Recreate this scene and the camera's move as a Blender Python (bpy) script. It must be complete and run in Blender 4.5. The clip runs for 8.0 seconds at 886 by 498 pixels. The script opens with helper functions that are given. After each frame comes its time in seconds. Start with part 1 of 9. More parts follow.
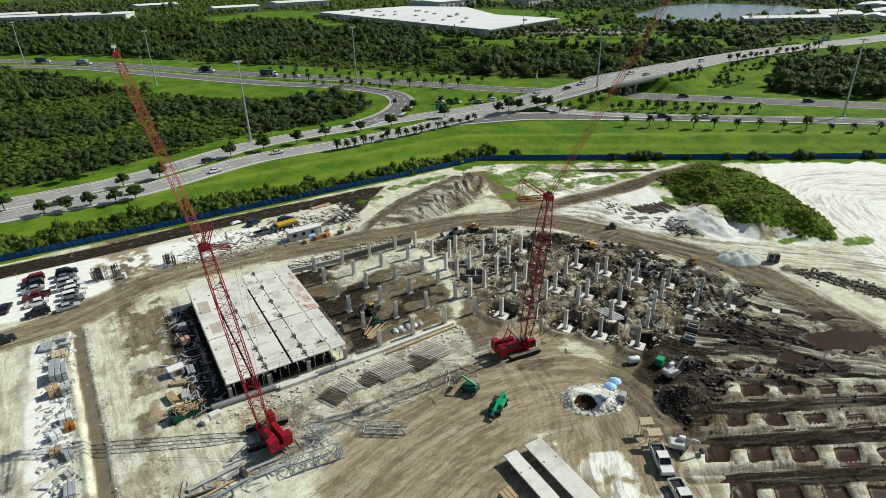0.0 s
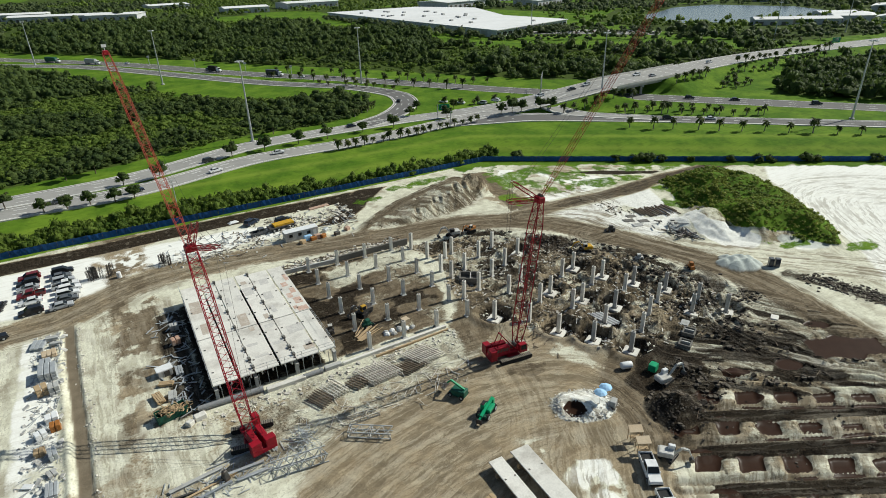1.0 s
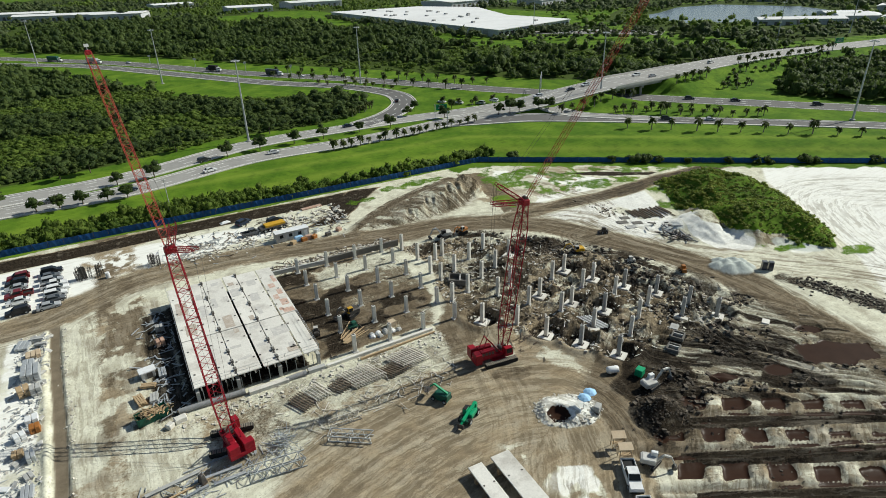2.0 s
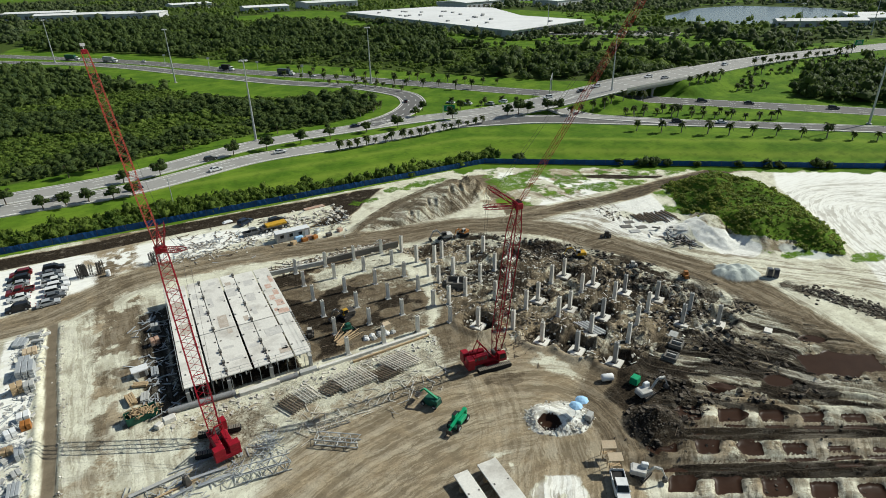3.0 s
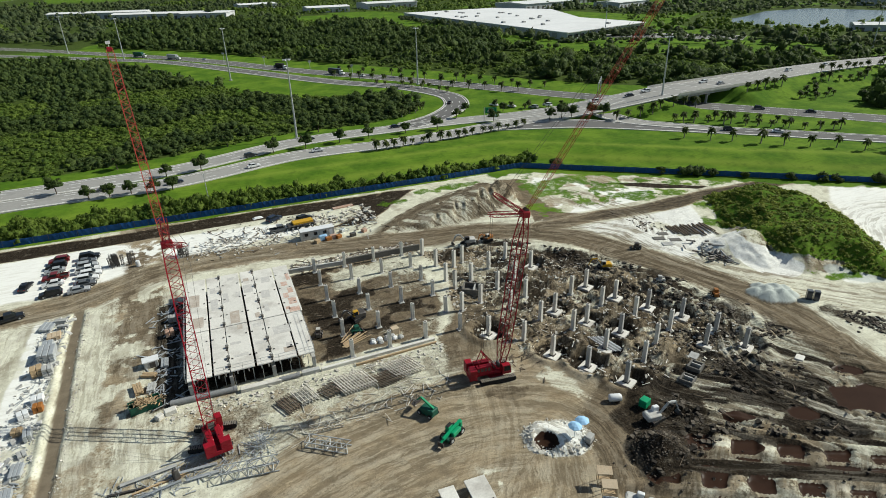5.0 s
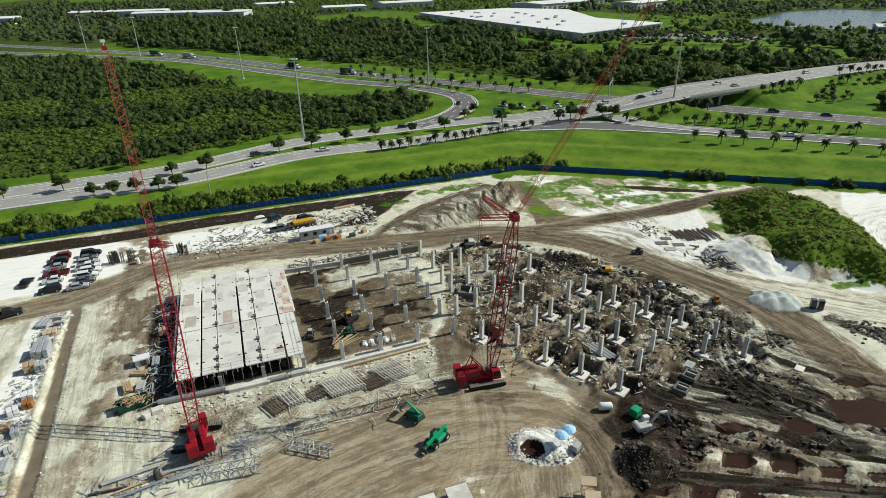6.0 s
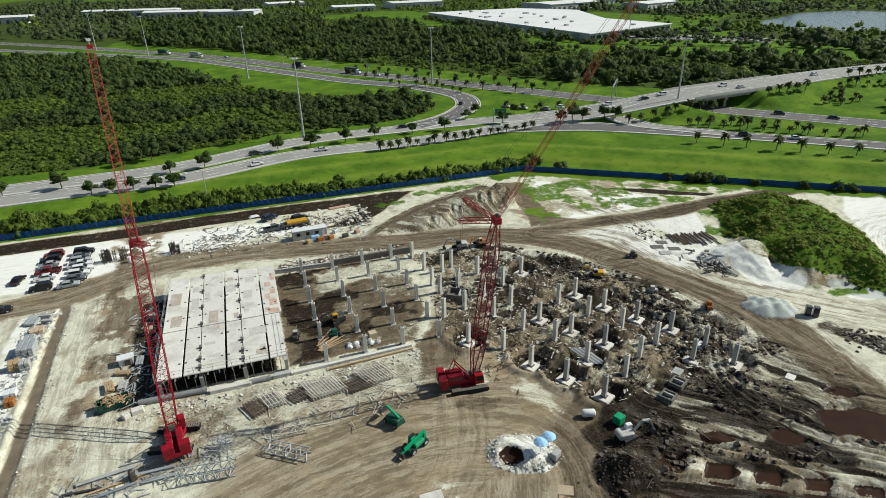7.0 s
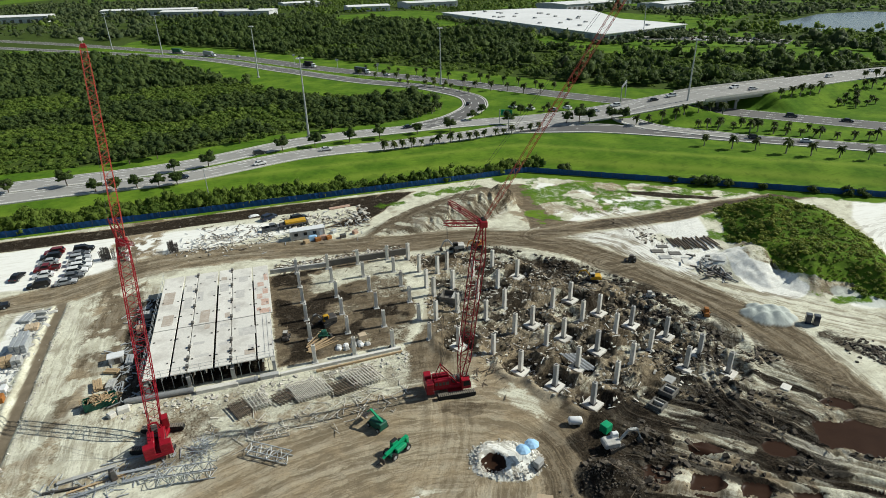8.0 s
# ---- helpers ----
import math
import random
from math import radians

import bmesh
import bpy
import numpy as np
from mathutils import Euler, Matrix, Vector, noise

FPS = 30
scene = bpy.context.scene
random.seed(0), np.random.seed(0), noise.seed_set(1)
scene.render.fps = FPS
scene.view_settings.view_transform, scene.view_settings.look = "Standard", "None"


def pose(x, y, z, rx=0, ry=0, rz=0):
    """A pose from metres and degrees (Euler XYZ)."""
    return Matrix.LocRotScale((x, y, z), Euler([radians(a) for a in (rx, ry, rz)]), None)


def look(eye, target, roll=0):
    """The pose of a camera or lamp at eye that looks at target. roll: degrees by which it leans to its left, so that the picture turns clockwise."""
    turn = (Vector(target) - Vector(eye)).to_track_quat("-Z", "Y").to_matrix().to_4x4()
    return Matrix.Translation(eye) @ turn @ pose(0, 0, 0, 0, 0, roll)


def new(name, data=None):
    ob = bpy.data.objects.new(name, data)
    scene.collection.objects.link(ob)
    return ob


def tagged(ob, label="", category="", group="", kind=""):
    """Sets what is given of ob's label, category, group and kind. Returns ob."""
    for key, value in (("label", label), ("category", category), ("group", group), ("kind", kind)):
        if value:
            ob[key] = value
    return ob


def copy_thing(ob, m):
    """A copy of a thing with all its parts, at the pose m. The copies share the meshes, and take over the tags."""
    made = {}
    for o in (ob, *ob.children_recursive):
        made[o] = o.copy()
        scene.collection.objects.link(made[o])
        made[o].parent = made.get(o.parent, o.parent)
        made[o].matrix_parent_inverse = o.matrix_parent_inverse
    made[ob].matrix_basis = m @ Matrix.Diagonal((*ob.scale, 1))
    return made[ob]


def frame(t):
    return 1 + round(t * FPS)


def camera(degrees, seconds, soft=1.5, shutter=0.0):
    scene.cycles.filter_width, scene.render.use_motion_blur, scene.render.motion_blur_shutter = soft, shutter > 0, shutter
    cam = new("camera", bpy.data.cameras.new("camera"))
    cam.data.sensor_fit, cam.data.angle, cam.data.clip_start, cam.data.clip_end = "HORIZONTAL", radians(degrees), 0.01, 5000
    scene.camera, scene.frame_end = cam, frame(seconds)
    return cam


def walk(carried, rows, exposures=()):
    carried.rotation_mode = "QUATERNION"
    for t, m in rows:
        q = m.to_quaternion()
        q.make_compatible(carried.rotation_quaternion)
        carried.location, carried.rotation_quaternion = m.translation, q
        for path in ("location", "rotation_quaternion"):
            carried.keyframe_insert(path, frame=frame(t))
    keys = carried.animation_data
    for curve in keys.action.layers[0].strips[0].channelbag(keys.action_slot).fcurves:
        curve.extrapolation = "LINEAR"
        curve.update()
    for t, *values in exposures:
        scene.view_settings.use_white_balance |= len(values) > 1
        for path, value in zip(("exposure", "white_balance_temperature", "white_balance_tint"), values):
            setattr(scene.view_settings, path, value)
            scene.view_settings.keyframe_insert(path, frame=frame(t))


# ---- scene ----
cam = camera(74.3, 8.0, soft=0.9)
# the plan is drawn in units of one sixth of the 7.3 m column bay
UNIT = 1.19
PATH = [
    (0, (-0.348, -0.293, 55.713), (0.558, 1.259, 54.835), -1.5),
    (0.5, (1.119, -0.579, 55.509), (2.006, 0.985, 54.634), -1.5),
    (1, (2.629, -0.836, 55.421), (3.508, 0.732, 54.546), -1.5),
    (1.5, (4.136, -1.161, 55.357), (5.011, 0.41, 54.481), -1.5),
    (3, (8.913, -2.025, 55.181), (9.736, -0.425, 54.307), -1.4),
    (3.5, (10.632, -2.274, 55.026), (11.42, -0.655, 54.154), -1.4),
    (4, (12.33, -2.481, 54.991), (13.078, -0.844, 54.119), -1.4),
    (4.5, (14.168, -2.783, 54.911), (14.867, -1.123, 54.042), -1.5),
    (6, (19.756, -3.232, 54.673), (20.366, -1.535, 53.807), -1.4),
    (6.5, (21.725, -3.391, 54.592), (22.32, -1.689, 53.726), -1.4),
    (7, (23.612, -3.496, 54.468), (24.191, -1.788, 53.603), -1.3),
    (7.5, (25.502, -3.623, 54.441), (26.056, -1.907, 53.576), -1.3),
    (8, (27.444, -3.721, 54.345), (27.977, -1.998, 53.481), -1.3),
]
walk(cam, [(t, look(UNIT * Vector(eye), UNIT * Vector(target), roll)) for t, eye, target, roll in PATH], [(0.0, 0.08, 6500, 3), (8.0, 0.08, 6500, 3)])

# ---- place ----
# ---- light: late-morning sun, shadows fall towards -x ----
SUN_TO = Vector((1.25, -0.03, 1.0)).normalized()
world = bpy.data.worlds.new("sky")
scene.world = world
world.use_nodes = True
wn = world.node_tree.nodes
wn.clear()
sky = wn.new("ShaderNodeTexSky")
sky.sky_type = 'NISHITA'
sky.sun_disc = False
sky.sun_elevation = math.asin(SUN_TO.z)
sky.sun_rotation = math.atan2(SUN_TO.x, SUN_TO.y)
bg = wn.new("ShaderNodeBackground")
bg.inputs["Strength"].default_value = 0.065
wout = wn.new("ShaderNodeOutputWorld")
world.node_tree.links.new(sky.outputs[0], bg.inputs[0])
world.node_tree.links.new(bg.outputs[0], wout.inputs[0])
sun_data = bpy.data.lights.new("sun", 'SUN')
sun_data.energy = 4.6
sun_data.angle = radians(0.5)
sun_data.color = (1.0, 0.965, 0.90)
sun_ob = new("sun", sun_data)
sun_ob.matrix_world = look((200, 0, 200), Vector((200, 0, 200)) - SUN_TO)


# ---- small mesh kit ----
class Shape:
    """Gathers vertices and faces of one mesh."""

    def __init__(self):
        self.v, self.f = [], []

    def add(self, verts, faces):
        n = len(self.v)
        self.v += [tuple(p) for p in verts]
        self.f += [tuple(i + n for i in f) for f in faces]
        return self

    def box(self, x, y, z, sx, sy, sz, rz=0.0, bevel=0.0, taper=1.0):
        """A box centred at x, y with its foot at z; bevel rounds its upright and top edges; taper narrows its top."""
        c, s = math.cos(radians(rz)), math.sin(radians(rz))
        hx, hy = sx / 2, sy / 2

        def ring(kx, ky, b, zz):
            pts = [(kx, -ky + b), (kx, ky - b), (kx - b, ky), (-kx + b, ky), (-kx, ky - b), (-kx, -ky + b), (-kx + b, -ky), (kx - b, -ky)]
            if b <= 0:
                pts = [(kx, -ky), (kx, ky), (-kx, ky), (-kx, -ky)]
            return [(x + c * px - s * py, y + s * px + c * py, zz) for px, py in pts]

        rings = [ring(hx, hy, bevel, z)]
        if bevel > 0:
            rings += [ring(hx * taper, hy * taper, bevel, z + sz - bevel), ring(hx * taper - bevel, hy * taper - bevel, bevel * 0.5, z + sz)]
        else:
            rings += [ring(hx * taper, hy * taper, 0, z + sz)]
        return self.stack(rings)

    def stack(self, rings, closed=True):
        n, m = len(self.v), len(rings[0])
        for r in rings:
            self.v += [tuple(p) for p in r]
        for k in range(len(rings) - 1):
            for i in range(m):
                j = (i + 1) % m
                self.f.append((n + k * m + i, n + k * m + j, n + (k + 1) * m + j, n + (k + 1) * m + i))
        if closed:
            self.f.append(tuple(n + i for i in reversed(range(m))))
            e = n + (len(rings) - 1) * m
            self.f.append(tuple(e + i for i in range(m)))
        return self

    def bar(self, p, q, r, n=4, r2=None, turn=0.785):
        p, q = Vector(p), Vector(q)
        d = (q - p).normalized()
        a = d.cross(Vector((0, 0, 1)))
        if a.length < 1e-3:
            a = Vector((1, 0, 0))
        a.normalize()
        b = d.cross(a)
        r2 = r if r2 is None else r2
        k = [(math.cos(6.28319 * i / n + turn), math.sin(6.28319 * i / n + turn)) for i in range(n)]
        return self.stack([[p + (a * u + b * w) * r for u, w in k], [q + (a * u + b * w) * r2 for u, w in k]])

    def lathe(self, x, y, profile, n=12):
        """Rings of (radius, z) round an upright axis."""
        return self.stack([[(x + r * math.cos(6.28319 * i / n), y + r * math.sin(6.28319 * i / n), z) for i in range(n)] for r, z in profile])

    def side(self, outline, x0, x1):
        """A side view (y, z) pushed from x0 to x1."""
        return self.stack([[(x0, a, b) for a, b in outline], [(x1, a, b) for a, b in outline]])

    def moved(self, m):
        self.v = [tuple(m @ Vector(p)) for p in self.v]
        return self

    def mesh(self, name, mat, smooth=False):
        me = bpy.data.meshes.new(name)
        me.from_pydata(self.v, [], self.f)
        me.materials.append(mat)
        if smooth:
            me.polygons.foreach_set("use_smooth", [True] * len(me.polygons))
        me.validate()
        return me


def part(name, shape, mat, parent, label="", smooth=False, at=None):
    ob = new(name, shape if isinstance(shape, bpy.types.Mesh) else shape.mesh(name, mat, smooth))
    ob.parent = parent
    if at is not None:
        ob.matrix_basis = at
    if label:
        ob["label"] = label
    return ob


def thing(name, m, label, category, group="", kind=""):
    ob = new(name)
    ob.empty_display_size = 0.3
    ob.matrix_basis = m
    return tagged(ob, label, category, group, kind)


def solid(name, shape, mat, label, category, group="", kind="", smooth=False):
    ob = new(name, shape.mesh(name, mat, smooth))
    return tagged(ob, label, category, group, kind)


def np_mesh(name, verts, faces, mat, smooth=False):
    """A mesh from arrays; faces all have the same number of corners."""
    me = bpy.data.meshes.new(name)
    nf, k = faces.shape
    me.vertices.add(len(verts))
    me.vertices.foreach_set("co", np.ascontiguousarray(verts, dtype=np.float32).ravel())
    me.loops.add(nf * k)
    me.loops.foreach_set("vertex_index", np.ascontiguousarray(faces, dtype=np.int32).ravel())
    me.polygons.add(nf)
    me.polygons.foreach_set("loop_start", np.arange(0, nf * k, k, dtype=np.int32))
    me.polygons.foreach_set("loop_total", np.full(nf, k, dtype=np.int32))
    me.polygons.foreach_set("use_smooth", np.full(nf, smooth, dtype=bool))
    me.update(calc_edges=True)
    me.materials.append(mat)
    return me


# ---- numeric helpers for the plan ----
RNG = np.random.default_rng(7)
TAB = np.random.default_rng(3).random((256, 256))


def vnoise(x, y):
    xi, yi = np.floor(x).astype(int), np.floor(y).astype(int)
    u, w = x - xi, y - yi
    u, w = u * u * (3 - 2 * u), w * w * (3 - 2 * w)
    a, b = TAB[xi % 256, yi % 256], TAB[(xi + 1) % 256, yi % 256]
    c, d = TAB[xi % 256, (yi + 1) % 256], TAB[(xi + 1) % 256, (yi + 1) % 256]
    return (a * (1 - u) + b * u) * (1 - w) + (c * (1 - u) + d * u) * w


def fbm(x, y, size, octaves=4):
    """Noise of 0 to 1 whose largest lumps measure size."""
    out, amp, tot = 0.0, 1.0, 0.0
    for k in range(octaves):
        out = out + amp * vnoise(x / size * 2**k + 17.3 * k, y / size * 2**k + 5.1 * k)
        tot += amp
        amp *= 0.55
    return out / tot


def dist_line(x, y, pts):
    """Distance to a polyline, and how far along it (0 to 1 per stretch) the nearest place lies."""
    best, along = np.full(np.shape(x), 1e9), np.zeros(np.shape(x))
    for k in range(len(pts) - 1):
        (ax, ay), (bx, by) = pts[k][:2], pts[k + 1][:2]
        dx, dy = bx - ax, by - ay
        t = np.clip(((x - ax) * dx + (y - ay) * dy) / (dx * dx + dy * dy), 0, 1)
        d = np.hypot(x - ax - t * dx, y - ay - t * dy)
        along = np.where(d < best, k + t, along)
        best = np.minimum(best, d)
    return best, along


def inside(x, y, poly):
    """Signed distance to a polygon: positive inside."""
    d, _ = dist_line(x, y, list(poly) + [poly[0]])
    hit = np.zeros(np.shape(x), bool)
    n = len(poly)
    for i in range(n):
        (ax, ay), (bx, by) = poly[i], poly[(i + 1) % n]
        if ay != by:
            hit ^= ((ay > y) != (by > y)) & (x < (bx - ax) * (y - ay) / (by - ay) + ax)
    return np.where(hit, d, -d)


def ramp(v, a, b):
    t = np.clip((v - a) / (b - a), 0, 1)
    return t * t * (3 - 2 * t)


def spline(pts, step=3.0):
    """A smooth curve through points of any dimension."""
    p = np.array(pts, float)
    p = np.vstack([2 * p[0] - p[1], p, 2 * p[-1] - p[-2]])
    out = []
    for i in range(1, len(p) - 2):
        n = max(2, int(np.linalg.norm(p[i + 1][:2] - p[i][:2]) / step))
        for t in np.arange(n) / n:
            a, b, c, d = p[i - 1], p[i], p[i + 1], p[i + 2]
            out.append(0.5 * (2 * b + (c - a) * t + (2 * a - 5 * b + 4 * c - d) * t * t + (3 * b - a - 3 * c + d) * t**3))
    out.append(p[-2])
    return np.array(out)


# ---- the plan: lines and areas in metres ----
FENCE = [(-420, 145.5), (100, 145.8), (235, 54), (420, -72)]
HAUL = [(-90, 112), (-23.6, 109.2), (-10.9, 111.5), (-0.8, 117.5), (7.9, 118.8), (22, 118), (41, 113.5), (55, 110.5), (68, 109), (79, 104), (87.5, 96), (94, 83), (99.5, 69), (102, 54), (100, 42), (98, 31), (95, 5)]
BERM_ROAD = [(44.5, 114.5), (53.3, 120.8), (61.5, 124.5), (70.5, 126.6), (79, 127.8)]
BERM = [(47, 117), (58, 115), (66, 115), (75, 116.5), (82, 120), (87, 126), (83, 132.5), (70, 132), (57, 126.5)]
MOUND = [(131, 103), (121.9, 90.3), (116.5, 80), (115, 69), (118.2, 63), (125, 61.5), (130.2, 54), (138, 60), (146, 73), (152, 87), (150, 99), (141, 104)]
MOUND_FACE = [(120.2, 84), (117.8, 76), (117.2, 69), (119.6, 64.2), (124.5, 62.6)]
RUTS = [(69, 50), (84, 53), (97, 58), (102, 45), (103, 20), (84, 22), (72, 33), (64, 39)]
# bundles of deep parallel ruts: line, half width, spacing
GRAVEL = [(102.6, 62.0, 1.2), (104.4, 61.6, 1.6), (106.6, 61.4, 1.5), (103.6, 59.9, 1.5), (105.6, 59.2, 1.7), (107.4, 58.9, 1.2), (108.3, 60.9, 1.0), (104.8, 63.2, 1.1)]
RUT_LINES = [([(74, 50), (79, 45.5), (84.4, 39.5), (87, 34), (92, 29.5), (99, 20)], 2.3, 1.38), ([(94, 61), (87, 53), (83.4, 46), (84.7, 39.5), (88, 33.5)], 1.7, 1.23), ([(66, 42.5), (70.1, 40.6), (73.9, 36.4), (81.1, 31.8), (88.1, 27.6), (96, 21)], 1.0, 1.16), ([(98.2, 56), (95.5, 50), (97, 46), (98, 41), (96, 36)], 1.2, 1.16),
             ([(57, 38), (62.8, 35.6), (70.6, 31.3), (83.3, 24), (93, 17)], 1.35, 1.30), ([(53, 34), (60.6, 29.9), (69.3, 25.4), (78.7, 20.8), (90, 14)], 1.2, 1.23), ([(50, 28.5), (58, 24.3), (67, 19.6), (78, 13)], 1.1, 1.23)]
FIELD_ROAD = [(76, 105.5), (86, 104.5), (97, 104.6), (116, 103.4), (131, 105), (143, 104.5), (160, 104)]
CW_NEAR = [(-420, 160), (-100, 167.5), (-27, 170.5), (4, 171.2), (38, 182), (70, 182.3), (95, 184.5), (116, 188.5), (138, 190)]
CW_FAR = [(-420, 171), (-100, 178), (-27, 180.2), (5, 184), (42, 198.5), (78, 201), (100, 201), (122, 199), (140, 196)]
BRIDGE_ROAD = [(132, 192.5), (165, 189), (196, 188.7), (240, 193), (292, 199), (347, 201.5), (434, 197), (560, 188), (900, 150)]
EXIT_ROAD = [(108, 187), (128, 180), (144, 173), (165, 157), (192, 135), (237, 95), (300, 38), (420, -70)]
LINK_ROAD = [(168, 190), (158.5, 188.5), (154.5, 183.5), (155, 178), (159, 171), (166, 162.5), (178, 149)]
LOOP = [(84, 203), (98, 210), (110, 221.5), (117, 234), (118.5, 252), (106, 281), (79, 313), (46, 366), (0, 440), (-46, 487), (-160, 590), (-420, 830)]
HIGHWAY = [(-420, 880), (-160, 640), (-48, 521), (17, 444), (69, 362), (115, 301), (152, 246), (167, 224), (208, 172), (240, 134), (262, 108), (320, 38), (420, -90)]
PIT0, PIT_I, PIT_J = (75.0, 31.6), (4.45, -2.9), (-2.85, -5.4)
PITS = [(PIT0[0] + i * PIT_I[0] + j * PIT_J[0], PIT0[1] + i * PIT_I[1] + j * PIT_J[1]) for j in range(4) for i in range(-3, 5) if not (j == 0 and i < -2)]
GRID_X, GRID_Y = [30.1, 36.25, 42.4, 48.55], [73.0, 79.4, 85.7, 92.0, 98.2, 104.0]
# columns of the skewed wing; True where a pad footing lies open
SKEW = [(53.4, 86.6, 0), (52.9, 89.9, 0), (53.4, 96.5, 0), (52.7, 102.6, 0), (56.6, 94.6, 0), (59.1, 96.2, 0), (57.9, 89.0, 0), (62.9, 91.5, 0), (68.1, 94.2, 0), (56.0, 80.8, 0), (60.9, 83.6, 0), (66.1, 86.5, 0), (71.4, 89.3, 1)]
SKEW += [(51.4, 78.7, 0), (52.8, 70.8, 1), (59.5, 75.9, 0), (63.9, 78.2, 0), (72.1, 75.7, 0), (76.8, 77.8, 1), (62.4, 70.3, 0), (66.7, 72.6, 1), (74.8, 70.1, 0), (79.3, 72.1, 1), (59.5, 61.6, 1), (68.1, 59.6, 1), (65.5, 65.1, 0), (69.8, 67.3, 1), (77.9, 64.8, 0), (82.4, 66.9, 1),
        (62.8, 56.8, 1), (73.1, 62.4, 1), (80.9, 59.6, 0), (85.7, 62.1, 1), (65.9, 51.5, 1), (71.6, 54.6, 0), (75.6, 56.8, 0), (83.5, 54.2, 1), (87.5, 56.2, 1), (88.4, 51.0, 1), (57.0, 66.4, 0)]

# ways along which wheels and tracks have combed the ground: line, reach to either side
YARD_WAY = [(-2, 44), (12, 50), (24, 54.5), (36, 56), (47, 54.5), (54, 50.5), (56.5, 44), (54.5, 36), (49, 28), (44, 18)]
YARD_TURN = [(18, 30), (30, 37), (39, 42), (44, 50), (47, 60), (50, 72), (54, 84)]
SAND_WAY = [(84, 104), (93, 100.5), (98, 94), (99, 86), (101, 77), (105, 68), (114, 57), (124, 46), (134, 30)]
SAND_TURN = [(100, 120), (103, 110), (106, 101), (103, 93), (97, 88), (90, 87)]
WHITE_WAY = [(128, 40), (142, 62), (158, 74), (176, 66), (190, 46), (200, 20)]


def combed(x, y, line):
    """Signed distance across a smooth line and length along it."""
    c = spline(line, 3.0)
    best, across, along, run = np.full(np.shape(x), 1e9), np.zeros(np.shape(x)), np.zeros(np.shape(x)), 0.0
    for (ax, ay), (bx, by) in zip(c[:-1], c[1:]):
        dx, dy = bx - ax, by - ay
        ln = math.hypot(dx, dy)
        t = np.clip(((x - ax) * dx + (y - ay) * dy) / ln**2, 0, 1)
        d = np.hypot(x - ax - t * dx, y - ay - t * dy)
        near = d < best
        side = np.sign(dx * (y - ay) - dy * (x - ax))
        across = np.where(near, d * side, across)
        along = np.where(near, run + t * ln, along)
        best = np.minimum(best, d)
        run += ln
    return across, along


def trench_x(y):
    """Centre line of the trench beside the store strip."""
    return -12.1 + 0.036 * (105 - np.asarray(y, float)) + 0.2 * np.sin(np.asarray(y, float) / 9)


def road_rise(x):
    """Level of the bridge road along x."""
    return 2.0 + 5.6 * ramp(x, 118, 205) - 1.8 * ramp(x, 260, 430) - 2.0 * ramp(x, 430, 800)


def height(x, y):
    """Level of the ground."""
    x, y = np.asarray(x, float), np.asarray(y, float)
    out_d, _ = dist_line(x, y, FENCE)
    beyond = np.where(inside(x, y, FENCE + [(420, 2500), (-420, 2500)]) > 0, out_d, -out_d)
    beyond = np.where((np.abs(x) > 420) | (y > 2500) | (y < -72), np.where(y > 100, 50, -50), beyond)
    z = 2.0 * ramp(beyond, 3, 22) - 0.35 * np.exp(-((beyond - 8.5) / 2.5) ** 2)
    # bridge embankment with the cut for the highway below
    db, _ = dist_line(x, y, BRIDGE_ROAD)
    dh, _ = dist_line(x, y, HIGHWAY)
    bank = np.maximum(road_rise(x) - 2.0 - np.maximum(db - 9.0, 0) * 0.42, 0) * ramp(x, 112, 122)
    bank = np.minimum(bank, np.maximum(dh - 10.5, 0) * 0.8)
    z = z + np.where(beyond > 5, bank, 0)
    near = (beyond < 0) & (x > -60) & (x < 175) & (y < 160) & (y > -20)
    if near.any():
        z = np.where(beyond < 0, 0.0, z)
        z[near] = site_level(x[near], y[near]) * ramp(-beyond[near], 0, 3)
    return z


def ring_of(x, y):
    """The bank of pale rock round the water hole (below 1 inside), and the distance to the hole."""
    u, w = (x - 50.0) * 0.91 - (y - 45.1) * 0.41, (x - 50.0) * 0.41 + (y - 45.1) * 0.91
    return np.hypot(u / 4.5, w / 3.1) + 0.35 * (fbm(x, y, 2.2) - 0.5), np.hypot(x - 48.2, y - 44.7) + 0.6 * (fbm(x + 3, y, 1.5) - 0.5)


